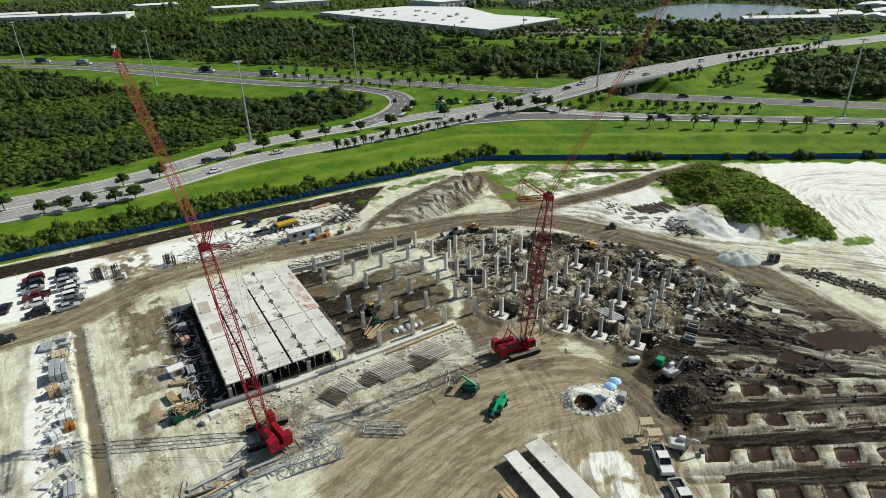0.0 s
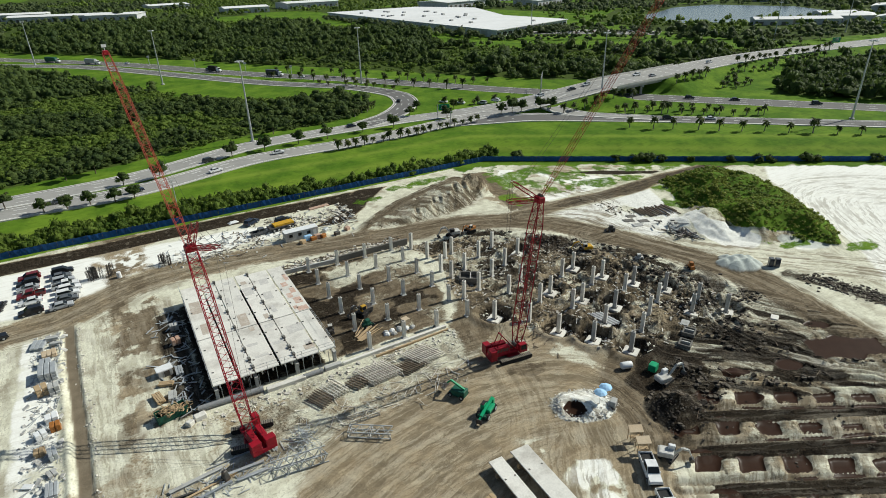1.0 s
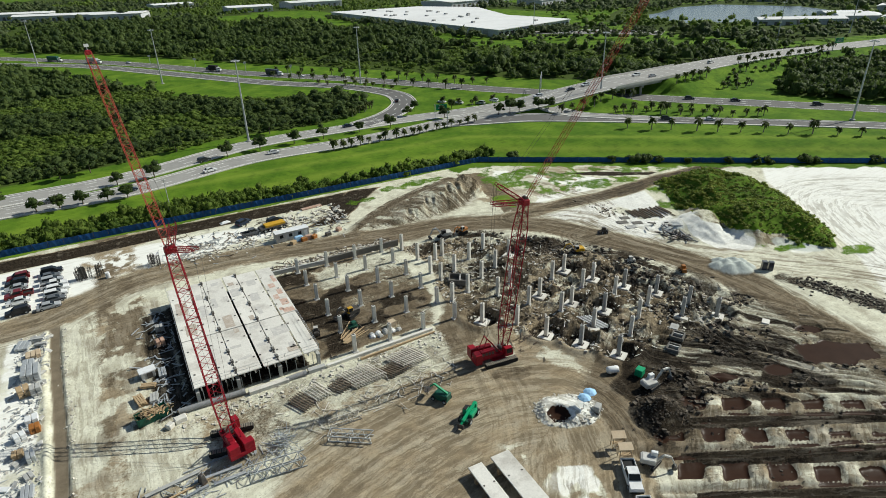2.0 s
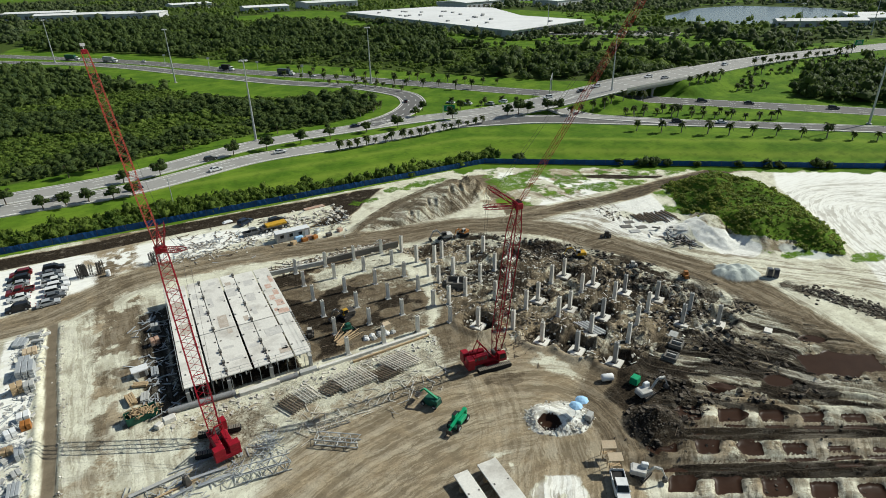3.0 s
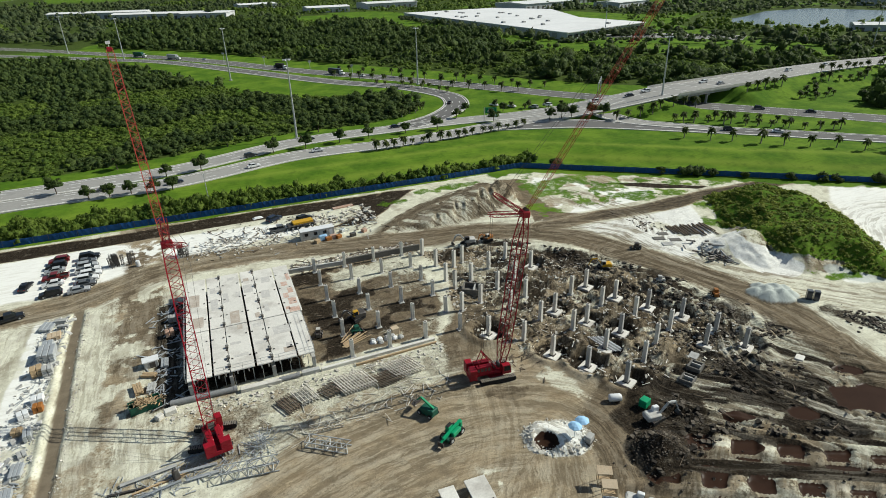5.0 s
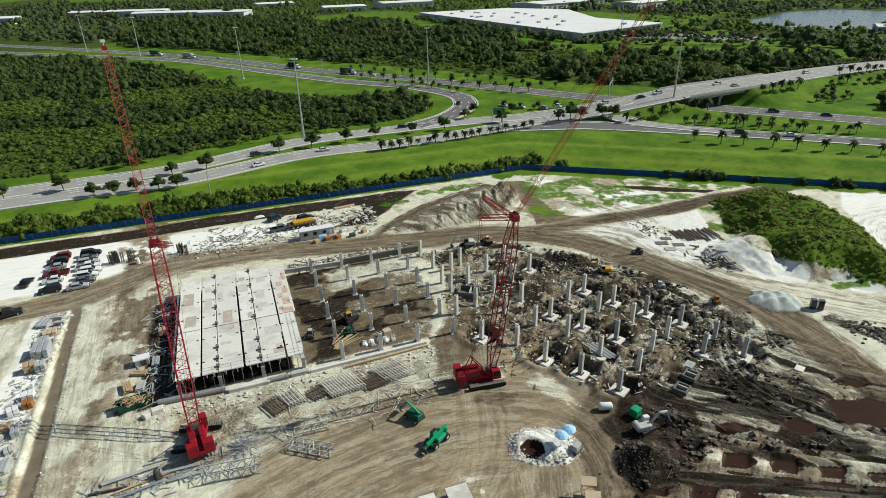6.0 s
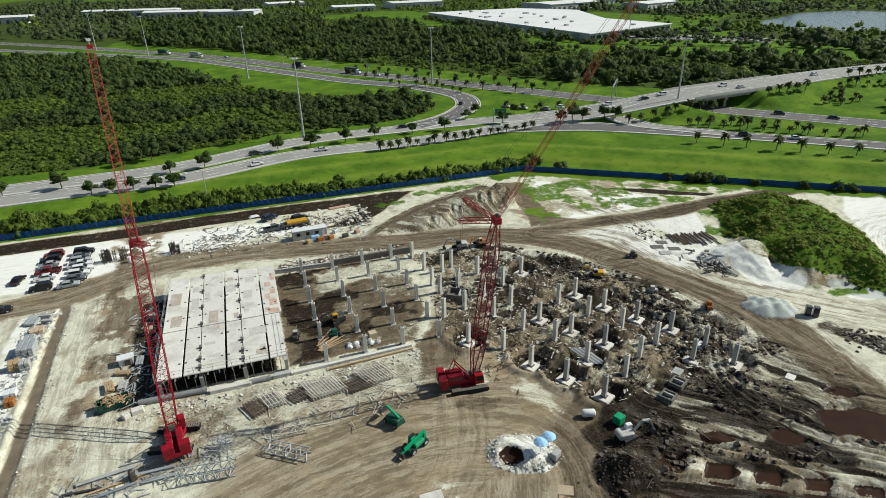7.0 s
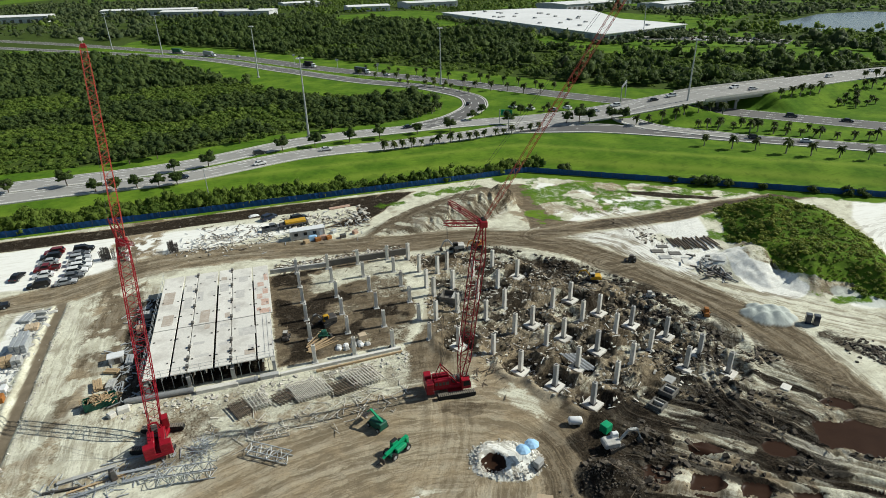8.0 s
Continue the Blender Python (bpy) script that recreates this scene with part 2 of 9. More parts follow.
def site_level(x, y):
    """Level of the dug, driven and heaped ground inside the fence."""
    zs = 0.16 * (fbm(x, y, 14) - 0.5) + 0.10 * (fbm(x + 40, y, 3.0) - 0.5)
    # trench beside the store strip
    zs = zs - 0.3 * ramp(1.15 - np.abs(x - trench_x(y)), 0.0, 0.4) * ramp(107.5 - y, 0, 1)
    zs = zs + 0.3 * np.exp(-((x - trench_x(y) + 1.6) / 0.5) ** 2) * ramp(107.0 - y, 0, 1) * (0.4 + 1.2 * fbm(x, y, 2.0))
    # dug-over ground of the skewed wing
    m = ramp(inside(x, y, MUCK) + 5 * (fbm(x, y, 9) - 0.5), -2, 5)
    ridges = np.abs(fbm(x * 0.8 + y * 0.5, y * 0.9 - 0.4 * x, 5.5, 5) - 0.5) * 2
    fine = np.abs(fbm(x + 0.3 * y, y - 0.5 * x, 2.1, 2) - 0.5) * 2
    zs = zs + m * (2.0 * (fbm(x, y, 7, 6) - 0.5) + 1.3 * (ridges - 0.25) - 0.2 + 0.6 * (fine - 0.3))
    zs = zs * (1 - 0.45 * ramp(inside(x, y, RUTS), -1, 3))
    f = ramp(inside(x, y, FOOTINGS) + 4 * (fbm(x, y, 8) - 0.5), -2, 4)
    zs = zs + f * (2.0 * (fbm(x + 9, y, 5, 6) - 0.5) - 0.25 + 0.7 * (fine - 0.3))
    for cx, cy, open_pad in SKEW:
        if open_pad:
            d = np.hypot(x - cx, y - cy) + 0.9 * (fbm(x, y, 2.5) - 0.5)
            flat = ramp(3.0 - d, 0, 0.9)
            zs = zs * (1 - flat) + (-1.15) * flat + 0.55 * np.exp(-((d - 3.7) / 0.8) ** 2)
    # footing pits at the edge of the site
    band = ramp(inside(x, y, PIT_AREA), -1, 2)
    zs = zs * (1 - 0.7 * band) + band * 0.3 * (fbm(x, y, 3) - 0.5)
    ui, uj = np.array(PIT_I) / math.hypot(*PIT_I), np.array(PIT_J) / math.hypot(*PIT_J)
    pj = ((x - PIT0[0]) * uj[0] + (y - PIT0[1]) * uj[1]) / math.hypot(*PIT_J) + 0.05 * (fbm(x, y, 5) - 0.5)
    zs = zs + band * (0.30 * np.sin((pj % 1.0) * 6.283 * 4 + 2 * fbm(x, y, 9)) - 0.12) * ramp(np.abs((pj % 1.0) - 0.5), 0.34, 0.2)
    for cx, cy in PITS:
        u, w = (x - cx) * ui[0] + (y - cy) * ui[1], (x - cx) * uj[0] + (y - cy) * uj[1]
        d = np.hypot(np.maximum(np.abs(u + 0.25 * w) - 1.15, 0), np.maximum(np.abs(w) - 0.95, 0)) - 0.4 + 0.9 * (fbm(x, y, 1.7) - 0.5)
        zs = np.where(d < 1.2, np.minimum(zs, zs * ramp(d, -0.2, 1.0) + (-0.45) * (1 - ramp(d, -0.3, 0.4))), zs)
        zs = zs + 0.08 * np.exp(-((d - 0.75) / 0.35) ** 2)
    d = np.hypot((x - 93.7) / 3.4, (y - 34.4) / 2.2) + 0.5 * (fbm(x, y, 3) - 0.5)
    zs = zs - 0.5 * ramp(1.1 - d, 0, 0.4)
    for line, half, gap in RUT_LINES:
        d, _ = dist_line(x, y, [tuple(p) for p in spline(line, 2.0)])
        k = ramp(half + 0.4 - d, 0, 0.6)
        zs = zs * (1 - 0.8 * k) + k * (0.20 * np.sin(6.283 * d / gap + 3 * fbm(x, y, 6)) - 0.22)
        zs = zs + 0.3 * np.exp(-((d - half - 0.5) / 0.45) ** 2) * fbm(x, y, 2)
    for line, reach in ((YARD_WAY, 11.0), (YARD_TURN, 5.0), (SAND_WAY, 6.0)):
        d, a = combed(x, y, line)
        zs = zs + ramp(reach - np.abs(d), 0, 4.0) * (0.26 * (fbm(d * 1.0, a * 0.07 + 5, 1.3, 3) - 0.5)) * ramp(fbm(x, y, 6), 0.25, 0.5)
    # wheel ruts along the haul roads and in the yard
    for line, half in ((HAUL, 5.0), (FIELD_ROAD, 2.6)):
        d, _ = dist_line(x, y, line)
        k = ramp(half + 1.2 - d, 0, 1.5)
        zs = zs * (1 - 0.75 * k) + k * (0.05 * np.sin(d * 3.2 + 9.0 * fbm(x, y, 12)) * ramp(fbm(x, y, 5), 0.35, 0.6) - 0.05)
    k = ramp(inside(x, y, YARD), -1, 3)
    dy = np.hypot(x - 52, y - 72) + 3 * fbm(x, y, 12)
    zs = zs + k * 0.05 * np.sin(dy * 3.1) * fbm(x, y, 6)
    # earth works: berm, spoil heaps, planted mound, sand cone
    d = inside(x, y, BERM)
    rill = 0.9 * vnoise(x * 0.75 - y * 0.3, y * 0.12) + 0.7 * fbm(x * 1.6 - y * 0.6, y * 0.25, 1.5, 3)
    zs = np.maximum(zs, np.minimum(d * (0.22 + 0.62 * rill), 0.4 + 3.1 * ramp(x, 47, 80)))
    d, s = dist_line(x, y, BERM_ROAD)
    k = ramp(2.9 - d, 0, 1.0)
    zs = zs * (1 - k) + k * np.clip(s, 0, 4) * 0.88
    d = np.hypot((x - 82.6) / 1.1, y - 126.0) + 2.2 * (fbm(x, y, 2.6) - 0.5)
    zs = np.maximum(zs, 5.2 - d * 0.85)
    d = np.hypot((x - 60.3) / 1.15, y - 38.2) + 0.8 * (fbm(x, y, 2) - 0.5)
    zs = np.maximum(zs, 2.6 - d * 0.75)
    # white spoil tipped against the planted mound
    d, sl = dist_line(115.4 + 0.6 * (x - 115.4), y, [(116.6, 77.6), (115.4, 73.0), (115.0, 69.0)])
    d = d + 1.6 * (fbm(x, y, 3) - 0.5) + 0.5 * (fbm(x * 1.4, y * 0.5, 1.3, 3) - 0.5)
    zs = np.maximum(zs, np.minimum(3.9 - 1.5 * sl - d * 0.58, 3.2 - 1.3 * sl) + 0.5 * (fbm(x + 7, y, 1.6, 3) - 0.5))
    # gravel tipped in overlapping heaps
    for cx, cy, top in GRAVEL:
        d = np.hypot(x - cx, y - cy) + 0.35 * (fbm(x, y, 1.5) - 0.5)
        zs = np.maximum(zs, top - d * 0.62)
    d = inside(x, y, MOUND) + 2.4 * (fbm(x, y, 8) - 0.5)
    zs = np.where(d > -0.5, np.maximum(zs, 4.7 * ramp(d, -1.5, 10) * (0.72 + 0.56 * fbm(x, y, 7)) + 1.3 * (fbm(x, y, 3) - 0.5) * ramp(d, 0, 3)), zs)
    # ring of rock round a water hole
    e, hole = ring_of(x, y)
    zs = zs + 0.85 * ramp(1.08 - e, 0, 0.4) * (0.5 + 0.9 * fbm(x, y, 1.4)) - 1.0 * ramp(1.9 - hole, 0, 0.9)
    # mud lane along the fence
    k = ramp(4.0 - np.abs(y - 140.4 - 0.5 * np.sin(x / 14)), 0, 1.5) * ramp(56 - x, 0, 6)
    zs = zs - 0.25 * k
    for px, py, rx, ry in ((94.5, 34.2, 6.2, 3.0), (83.2, 36.0, 1.9, 1.5), (97, 40.3, 2.2, 1.3)):
        k = ramp(1.25 - np.hypot((x - px) / rx, (y - py + 0.35 * (x - px)) / ry) - 0.9 * (fbm(x, y, 2.4) - 0.5), 0, 0.25)
        zs = zs * (1 - k) - 0.45 * k
    # level pads below the deck and the slabs
    k = ramp(np.minimum(np.minimum(x - 3, 27 - x), np.minimum(y - 69, 107 - y)), 0, 1.5)
    zs = zs * (1 - 0.8 * k)
    return zs


MUCK = [(56, 34), (60, 45), (66, 49), (77, 47), (81, 58), (78, 70), (80, 84), (70, 98), (62, 104), (70, 105), (84, 90), (93, 76), (98, 62), (99, 46), (97, 32), (94, 22), (84, 30), (72, 36.5)]
FOOTINGS = [(50, 70), (57, 62), (60, 54), (66, 48), (80, 50), (92, 48), (93, 60), (90, 74), (82, 86), (74, 96), (66, 102), (52, 105), (54, 92), (50, 82)]
PIT_AREA = [(58, 34), (64, 38), (90, 24), (92, 10), (60, 10), (50, 22)]
YARD = [(10, 50), (17, 61), (37, 62.5), (46, 66), (56, 57), (61, 49), (57, 39), (52, 25), (40, 18), (24, 28), (13, 42)]


def level_at(x, y):
    """Level of the ground sheet between its grid lines."""
    x, y = np.asarray(x, float), np.asarray(y, float)
    i = np.clip(np.searchsorted(gx, x) - 1, 0, nx - 2)
    j = np.clip(np.searchsorted(gy, y) - 1, 0, ny - 2)
    u, w = np.clip((x - gx[i]) / (gx[i + 1] - gx[i]), 0, 1), np.clip((y - gy[j]) / (gy[j + 1] - gy[j]), 0, 1)
    g = gz.reshape(ny, nx)
    return (g[j, i] * (1 - u) + g[j, i + 1] * u) * (1 - w) + (g[j + 1, i] * (1 - u) + g[j + 1, i + 1] * u) * w


def ground_z(x, y):
    return float(level_at(x, y))


# ---- materials ----
def nodes_of(name):
    m = bpy.data.materials.new(name)
    m.use_nodes = True
    nt = m.node_tree
    bsdf = nt.nodes["Principled BSDF"]
    return m, nt, bsdf


def surface(name, col, rough=0.7, metal=0.0, grain=3.0, vary=0.18, stain=None, stain_size=0.35, stain_amount=0.5, bump=0.15, bump_dist=0.02, per_object=0.0, coat=0.0, islands=0.0):
    """A base colour with fine grain, larger stains and a light relief; grain and stain sizes in cycles per metre."""
    m, nt, bsdf = nodes_of(name)
    N, L = nt.nodes, nt.links
    geo = N.new("ShaderNodeNewGeometry")
    n1 = N.new("ShaderNodeTexNoise")
    n1.inputs["Scale"].default_value = grain
    n1.inputs["Detail"].default_value = 6
    L.new(geo.outputs["Position"], n1.inputs["Vector"])
    n2 = N.new("ShaderNodeTexNoise")
    n2.inputs["Scale"].default_value = stain_size
    n2.inputs["Detail"].default_value = 5
    n2.inputs["Roughness"].default_value = 0.65
    L.new(geo.outputs["Position"], n2.inputs["Vector"])
    fac = N.new("ShaderNodeMapRange")
    fac.inputs[1].default_value, fac.inputs[2].default_value = 0.25, 0.75
    fac.inputs[3].default_value, fac.inputs[4].default_value = 1 - vary, 1 + vary
    L.new(n1.outputs[0], fac.inputs[0])
    last = fac.outputs[0]
    if per_object or islands:
        info = N.new("ShaderNodeObjectInfo")
        rnd = N.new("ShaderNodeMapRange")
        amount = per_object or islands
        rnd.inputs[3].default_value, rnd.inputs[4].default_value = 1 - amount, 1 + amount
        L.new(geo.outputs["Random Per Island"] if islands else info.outputs["Random"], rnd.inputs[0])
        mul = N.new("ShaderNodeMath")
        mul.operation = 'MULTIPLY'
        L.new(last, mul.inputs[0])
        L.new(rnd.outputs[0], mul.inputs[1])
        last = mul.outputs[0]
    base = N.new("ShaderNodeMix")
    base.data_type = 'RGBA'
    base.inputs["A"].default_value = (*col, 1)
    base.inputs["B"].default_value = (*(stain or [c * 0.6 for c in col]), 1)
    sf = N.new("ShaderNodeMapRange")
    sf.inputs[1].default_value, sf.inputs[2].default_value = 0.48, 0.72
    sf.inputs[3].default_value, sf.inputs[4].default_value = 0.0, stain_amount
    L.new(n2.outputs[0], sf.inputs[0])
    L.new(sf.outputs[0], base.inputs["Factor"])
    vm = N.new("ShaderNodeVectorMath")
    vm.operation = 'SCALE'
    L.new(base.outputs["Result"], vm.inputs[0])
    L.new(last, vm.inputs["Scale"])
    L.new(vm.outputs[0], bsdf.inputs["Base Color"])
    bsdf.inputs["Roughness"].default_value = rough
    bsdf.inputs["Metallic"].default_value = metal
    bsdf.inputs["Specular IOR Level"].default_value = 0.3
    bsdf.inputs["Coat Weight"].default_value = coat
    if bump:
        bp = N.new("ShaderNodeBump")
        bp.inputs["Strength"].default_value = bump
        bp.inputs["Distance"].default_value = bump_dist
        L.new(n1.outputs[0], bp.inputs["Height"])
        L.new(bp.outputs[0], bsdf.inputs["Normal"])
    return m


def leaf_material(name, dark, light, warm):
    """Foliage whose clumps differ from one another."""
    m, nt, bsdf = nodes_of(name)
    N, L = nt.nodes, nt.links
    geo = N.new("ShaderNodeNewGeometry")
    ramp_node = N.new("ShaderNodeValToRGB")
    ramp_node.color_ramp.elements[0].color = (*dark, 1)
    ramp_node.color_ramp.elements[1].color = (*light, 1)
    e = ramp_node.color_ramp.elements.new(0.93)
    e.color = (*warm, 1)
    n = N.new("ShaderNodeTexNoise")
    n.inputs["Scale"].default_value = 0.11
    n.inputs["Detail"].default_value = 4
    L.new(geo.outputs["Position"], n.inputs["Vector"])
    mr = N.new("ShaderNodeMapRange")
    mr.inputs[1].default_value, mr.inputs[2].default_value = 0.3, 0.7
    L.new(n.outputs[0], mr.inputs[0])
    mix = N.new("ShaderNodeMix")
    mix.inputs[0].default_value = 0.45
    L.new(geo.outputs["Random Per Island"], mix.inputs[2])
    L.new(mr.outputs[0], mix.inputs[3])
    grain = N.new("ShaderNodeTexNoise")
    grain.inputs["Scale"].default_value = 2.2
    grain.inputs["Detail"].default_value = 6
    grain.inputs["Roughness"].default_value = 0.8
    L.new(geo.outputs["Position"], grain.inputs["Vector"])
    gr = N.new("ShaderNodeMapRange")
    gr.inputs[1].default_value, gr.inputs[2].default_value, gr.inputs[3].default_value, gr.inputs[4].default_value = 0.3, 0.7, -0.3, 0.3
    L.new(grain.outputs[0], gr.inputs[0])
    add = N.new("ShaderNodeMath")
    add.use_clamp = True
    L.new(mix.outputs[0], add.inputs[0])
    L.new(gr.outputs[0], add.inputs[1])
    L.new(add.outputs[0], ramp_node.inputs[0])
    L.new(ramp_node.outputs[0], bsdf.inputs["Base Color"])
    bsdf.inputs["Roughness"].default_value = 0.65
    bsdf.inputs["Specular IOR Level"].default_value = 0.15
    leafy = N.new("ShaderNodeTexNoise")
    leafy.inputs["Scale"].default_value = 1.6
    leafy.inputs["Detail"].default_value = 7
    leafy.inputs["Roughness"].default_value = 0.75
    L.new(geo.outputs["Position"], leafy.inputs["Vector"])
    bp = N.new("ShaderNodeBump")
    bp.inputs["Strength"].default_value = 1.0
    bp.inputs["Distance"].default_value = 0.4
    L.new(leafy.outputs[0], bp.inputs["Height"])
    L.new(bp.outputs[0], bsdf.inputs["Normal"])
    tr = N.new("ShaderNodeBsdfTranslucent")
    L.new(ramp_node.outputs[0], tr.inputs[0])
    ms = N.new("ShaderNodeMixShader")
    ms.inputs[0].default_value = 0.42
    L.new(bsdf.outputs[0], ms.inputs[1])
    L.new(tr.outputs[0], ms.inputs[2])
    L.new(ms.outputs[0], N["Material Output"].inputs[0])
    return m


def ground_material():
    m, nt, bsdf = nodes_of("ground_soil")
    N, L = nt.nodes, nt.links
    geo = N.new("ShaderNodeNewGeometry")

    def attr(name):
        a = N.new("ShaderNodeAttribute")
        a.attribute_name = name
        return a.outputs["Fac"]

    def tex(scale, detail=6, rough=0.6, stretch=None, warp=0.0):
        n = N.new("ShaderNodeTexNoise")
        n.inputs["Scale"].default_value = scale
        n.inputs["Detail"].default_value = detail
        n.inputs["Roughness"].default_value = rough
        n.inputs["Distortion"].default_value = warp
        src = geo.outputs["Position"]
        if stretch:
            mp = N.new("ShaderNodeMapping")
            mp.inputs["Scale"].default_value = stretch
            mp.inputs["Rotation"].default_value = (0, 0, 0.35)
            L.new(src, mp.inputs[0])
            src = mp.outputs[0]
        L.new(src, n.inputs["Vector"])
        return n.outputs[0]

    def math_(op, a, b):
        n = N.new("ShaderNodeMath")
        n.operation = op
        for i, v in enumerate((a, b)):
            if isinstance(v, (int, float)):
                n.inputs[i].default_value = v
            else:
                L.new(v, n.inputs[i])
        return n.outputs[0]

    def rng(v, a, b, c=0.0, d=1.0):
        n = N.new("ShaderNodeMapRange")
        for i, k in enumerate((a, b, c, d)):
            n.inputs[i + 1].default_value = k
        L.new(v, n.inputs[0])
        return n.outputs[0]

    def mix(f, a, b):
        n = N.new("ShaderNodeMix")
        n.data_type = 'RGBA'
        if isinstance(f, (int, float)):
            n.inputs["Factor"].default_value = f
        else:
            L.new(f, n.inputs["Factor"])
        for key, v in (("A", a), ("B", b)):
            if isinstance(v, tuple):
                n.inputs[key].default_value = (*v, 1)
            else:
                L.new(v, n.inputs[key])
        return n.outputs["Result"]

    fine, mid, big, streak = tex(2.6, 8), tex(0.45, 8, 0.68), tex(0.07, 5), tex(0.5, 7, 0.65, (0.35, 2.2, 1))
    # each mask is broken up at its edge by noise
    edge = math_('SUBTRACT', math_('ADD', math_('MULTIPLY', mid, 0.6), math_('MULTIPLY', fine, 0.4)), 0.5)

    def broken(name, amount=1.5, a=0.35, b=0.65):
        return rng(math_('ADD', attr(name), math_('MULTIPLY', edge, amount)), a, b)

    vfine, blotch = tex(7.0, 5, 0.7), tex(0.16, 6, 0.62)
    sand = mix(rng(mid, 0.38, 0.62), (0.71, 0.70, 0.565), (0.54, 0.52, 0.40))
    sand = mix(rng(blotch, 0.5, 0.66, 0, 0.8), sand, (0.31, 0.275, 0.205))
    sand = mix(rng(fine, 0.54, 0.64, 0, 0.5), sand, (0.25, 0.22, 0.165))
    sand = mix(rng(vfine, 0.6, 0.66, 0, 0.35), sand, (0.24, 0.21, 0.16))
    bright = mix(rng(streak, 0.48, 0.7, 0, 0.55), (0.82, 0.815, 0.76), (0.58, 0.55, 0.47))
    sand = mix(broken("white", 1.2), sand, bright)
    dirt = mix(rng(streak, 0.36, 0.64), (0.40, 0.325, 0.215), (0.25, 0.19, 0.118))
    dirt = mix(rng(blotch, 0.42, 0.62, 0, 0.75), dirt, (0.37, 0.325, 0.24))
    dirt = mix(rng(fine, 0.55, 0.66, 0, 0.5), dirt, (0.12, 0.092, 0.06))
    dirt = mix(rng(vfine, 0.6, 0.66, 0, 0.4), dirt, (0.42, 0.37, 0.28))
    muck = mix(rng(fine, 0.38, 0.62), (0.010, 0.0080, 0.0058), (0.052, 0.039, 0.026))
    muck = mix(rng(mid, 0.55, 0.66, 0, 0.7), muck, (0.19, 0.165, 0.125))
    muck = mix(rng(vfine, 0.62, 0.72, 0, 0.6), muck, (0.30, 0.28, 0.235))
    grass = mix(rng(mid, 0.3, 0.7), (0.050, 0.112, 0.010), (0.088, 0.170, 0.015))
    grass = mix(rng(big, 0.42, 0.62, 0, 0.75), grass, (0.150, 0.240, 0.024))
    grass = mix(rng(streak, 0.5, 0.7, 0, 0.6), grass, (0.055, 0.10, 0.010))
    grass = mix(math_('MULTIPLY', attr("mow"), 0.7), grass, (0.185, 0.255, 0.034))
    grass = mix(rng(tex(0.25, 6, 0.65), 0.52, 0.66, 0, 0.5), grass, (0.05, 0.092, 0.012))
    gravel = mix(rng(mid, 0.3, 0.7), (0.52, 0.555, 0.52), (0.37, 0.40, 0.375))
    col = mix(broken("dirt", 1.9), sand, dirt)
    earth = mix(rng(streak, 0.36, 0.64), (0.225, 0.178, 0.118), (0.120, 0.092, 0.060))
    earth = mix(rng(mid, 0.52, 0.64, 0, 0.6), earth, (0.30, 0.255, 0.185))
    earth = mix(rng(fine, 0.54, 0.64, 0, 0.6), earth, (0.055, 0.042, 0.028))
    col = mix(broken("brown", 1.7), col, earth)
    # the same dark colour paints shade below and beside the deck
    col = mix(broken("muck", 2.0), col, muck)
    col = mix(math_('MULTIPLY', attr("track"), rng(fine, 0.3, 0.6, 0.45, 0.97)), col, mix(attr("muck"), (0.10, 0.08, 0.056), (0.020, 0.016, 0.012)))
    # crease lines: sunk in the relief, with their shade painted in dark
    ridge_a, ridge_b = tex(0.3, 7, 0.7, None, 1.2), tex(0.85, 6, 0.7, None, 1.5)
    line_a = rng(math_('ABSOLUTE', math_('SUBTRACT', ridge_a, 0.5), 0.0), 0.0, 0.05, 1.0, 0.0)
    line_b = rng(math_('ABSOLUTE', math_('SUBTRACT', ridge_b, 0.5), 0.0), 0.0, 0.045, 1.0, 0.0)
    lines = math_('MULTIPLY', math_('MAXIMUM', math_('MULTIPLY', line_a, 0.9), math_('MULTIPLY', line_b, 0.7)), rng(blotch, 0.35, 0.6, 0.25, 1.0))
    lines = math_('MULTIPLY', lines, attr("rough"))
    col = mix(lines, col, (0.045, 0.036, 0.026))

    def flow(layer, across, along, detail=4):
        """Noise drawn out along the way that wheels took."""
        v = N.new("ShaderNodeCombineXYZ")
        L.new(math_('MULTIPLY', math_('ADD', attr("fu" + layer), math_('ADD', math_('MULTIPLY', blotch, 1.6), math_('MULTIPLY', mid, 0.5))), across), v.inputs[0])
        L.new(math_('MULTIPLY', attr("fv" + layer), along), v.inputs[1])
        n = N.new("ShaderNodeTexNoise")
        n.inputs["Scale"].default_value = 1.0
        n.inputs["Detail"].default_value = detail
        n.inputs["Roughness"].default_value = 0.62
        n.inputs["Distortion"].default_value = 0.25
        L.new(v.outputs[0], n.inputs["Vector"])
        return n.outputs[0]

    relief = None
    for layer in ("", "2"):
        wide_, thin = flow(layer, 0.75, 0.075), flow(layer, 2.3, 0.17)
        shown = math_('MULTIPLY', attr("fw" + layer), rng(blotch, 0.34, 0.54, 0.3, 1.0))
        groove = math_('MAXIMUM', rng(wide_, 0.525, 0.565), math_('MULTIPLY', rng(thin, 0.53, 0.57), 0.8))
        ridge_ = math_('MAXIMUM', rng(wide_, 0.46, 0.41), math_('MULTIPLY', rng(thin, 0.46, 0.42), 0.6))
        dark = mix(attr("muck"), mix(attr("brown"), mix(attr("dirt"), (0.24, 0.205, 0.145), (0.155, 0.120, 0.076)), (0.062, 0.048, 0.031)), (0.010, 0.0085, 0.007))
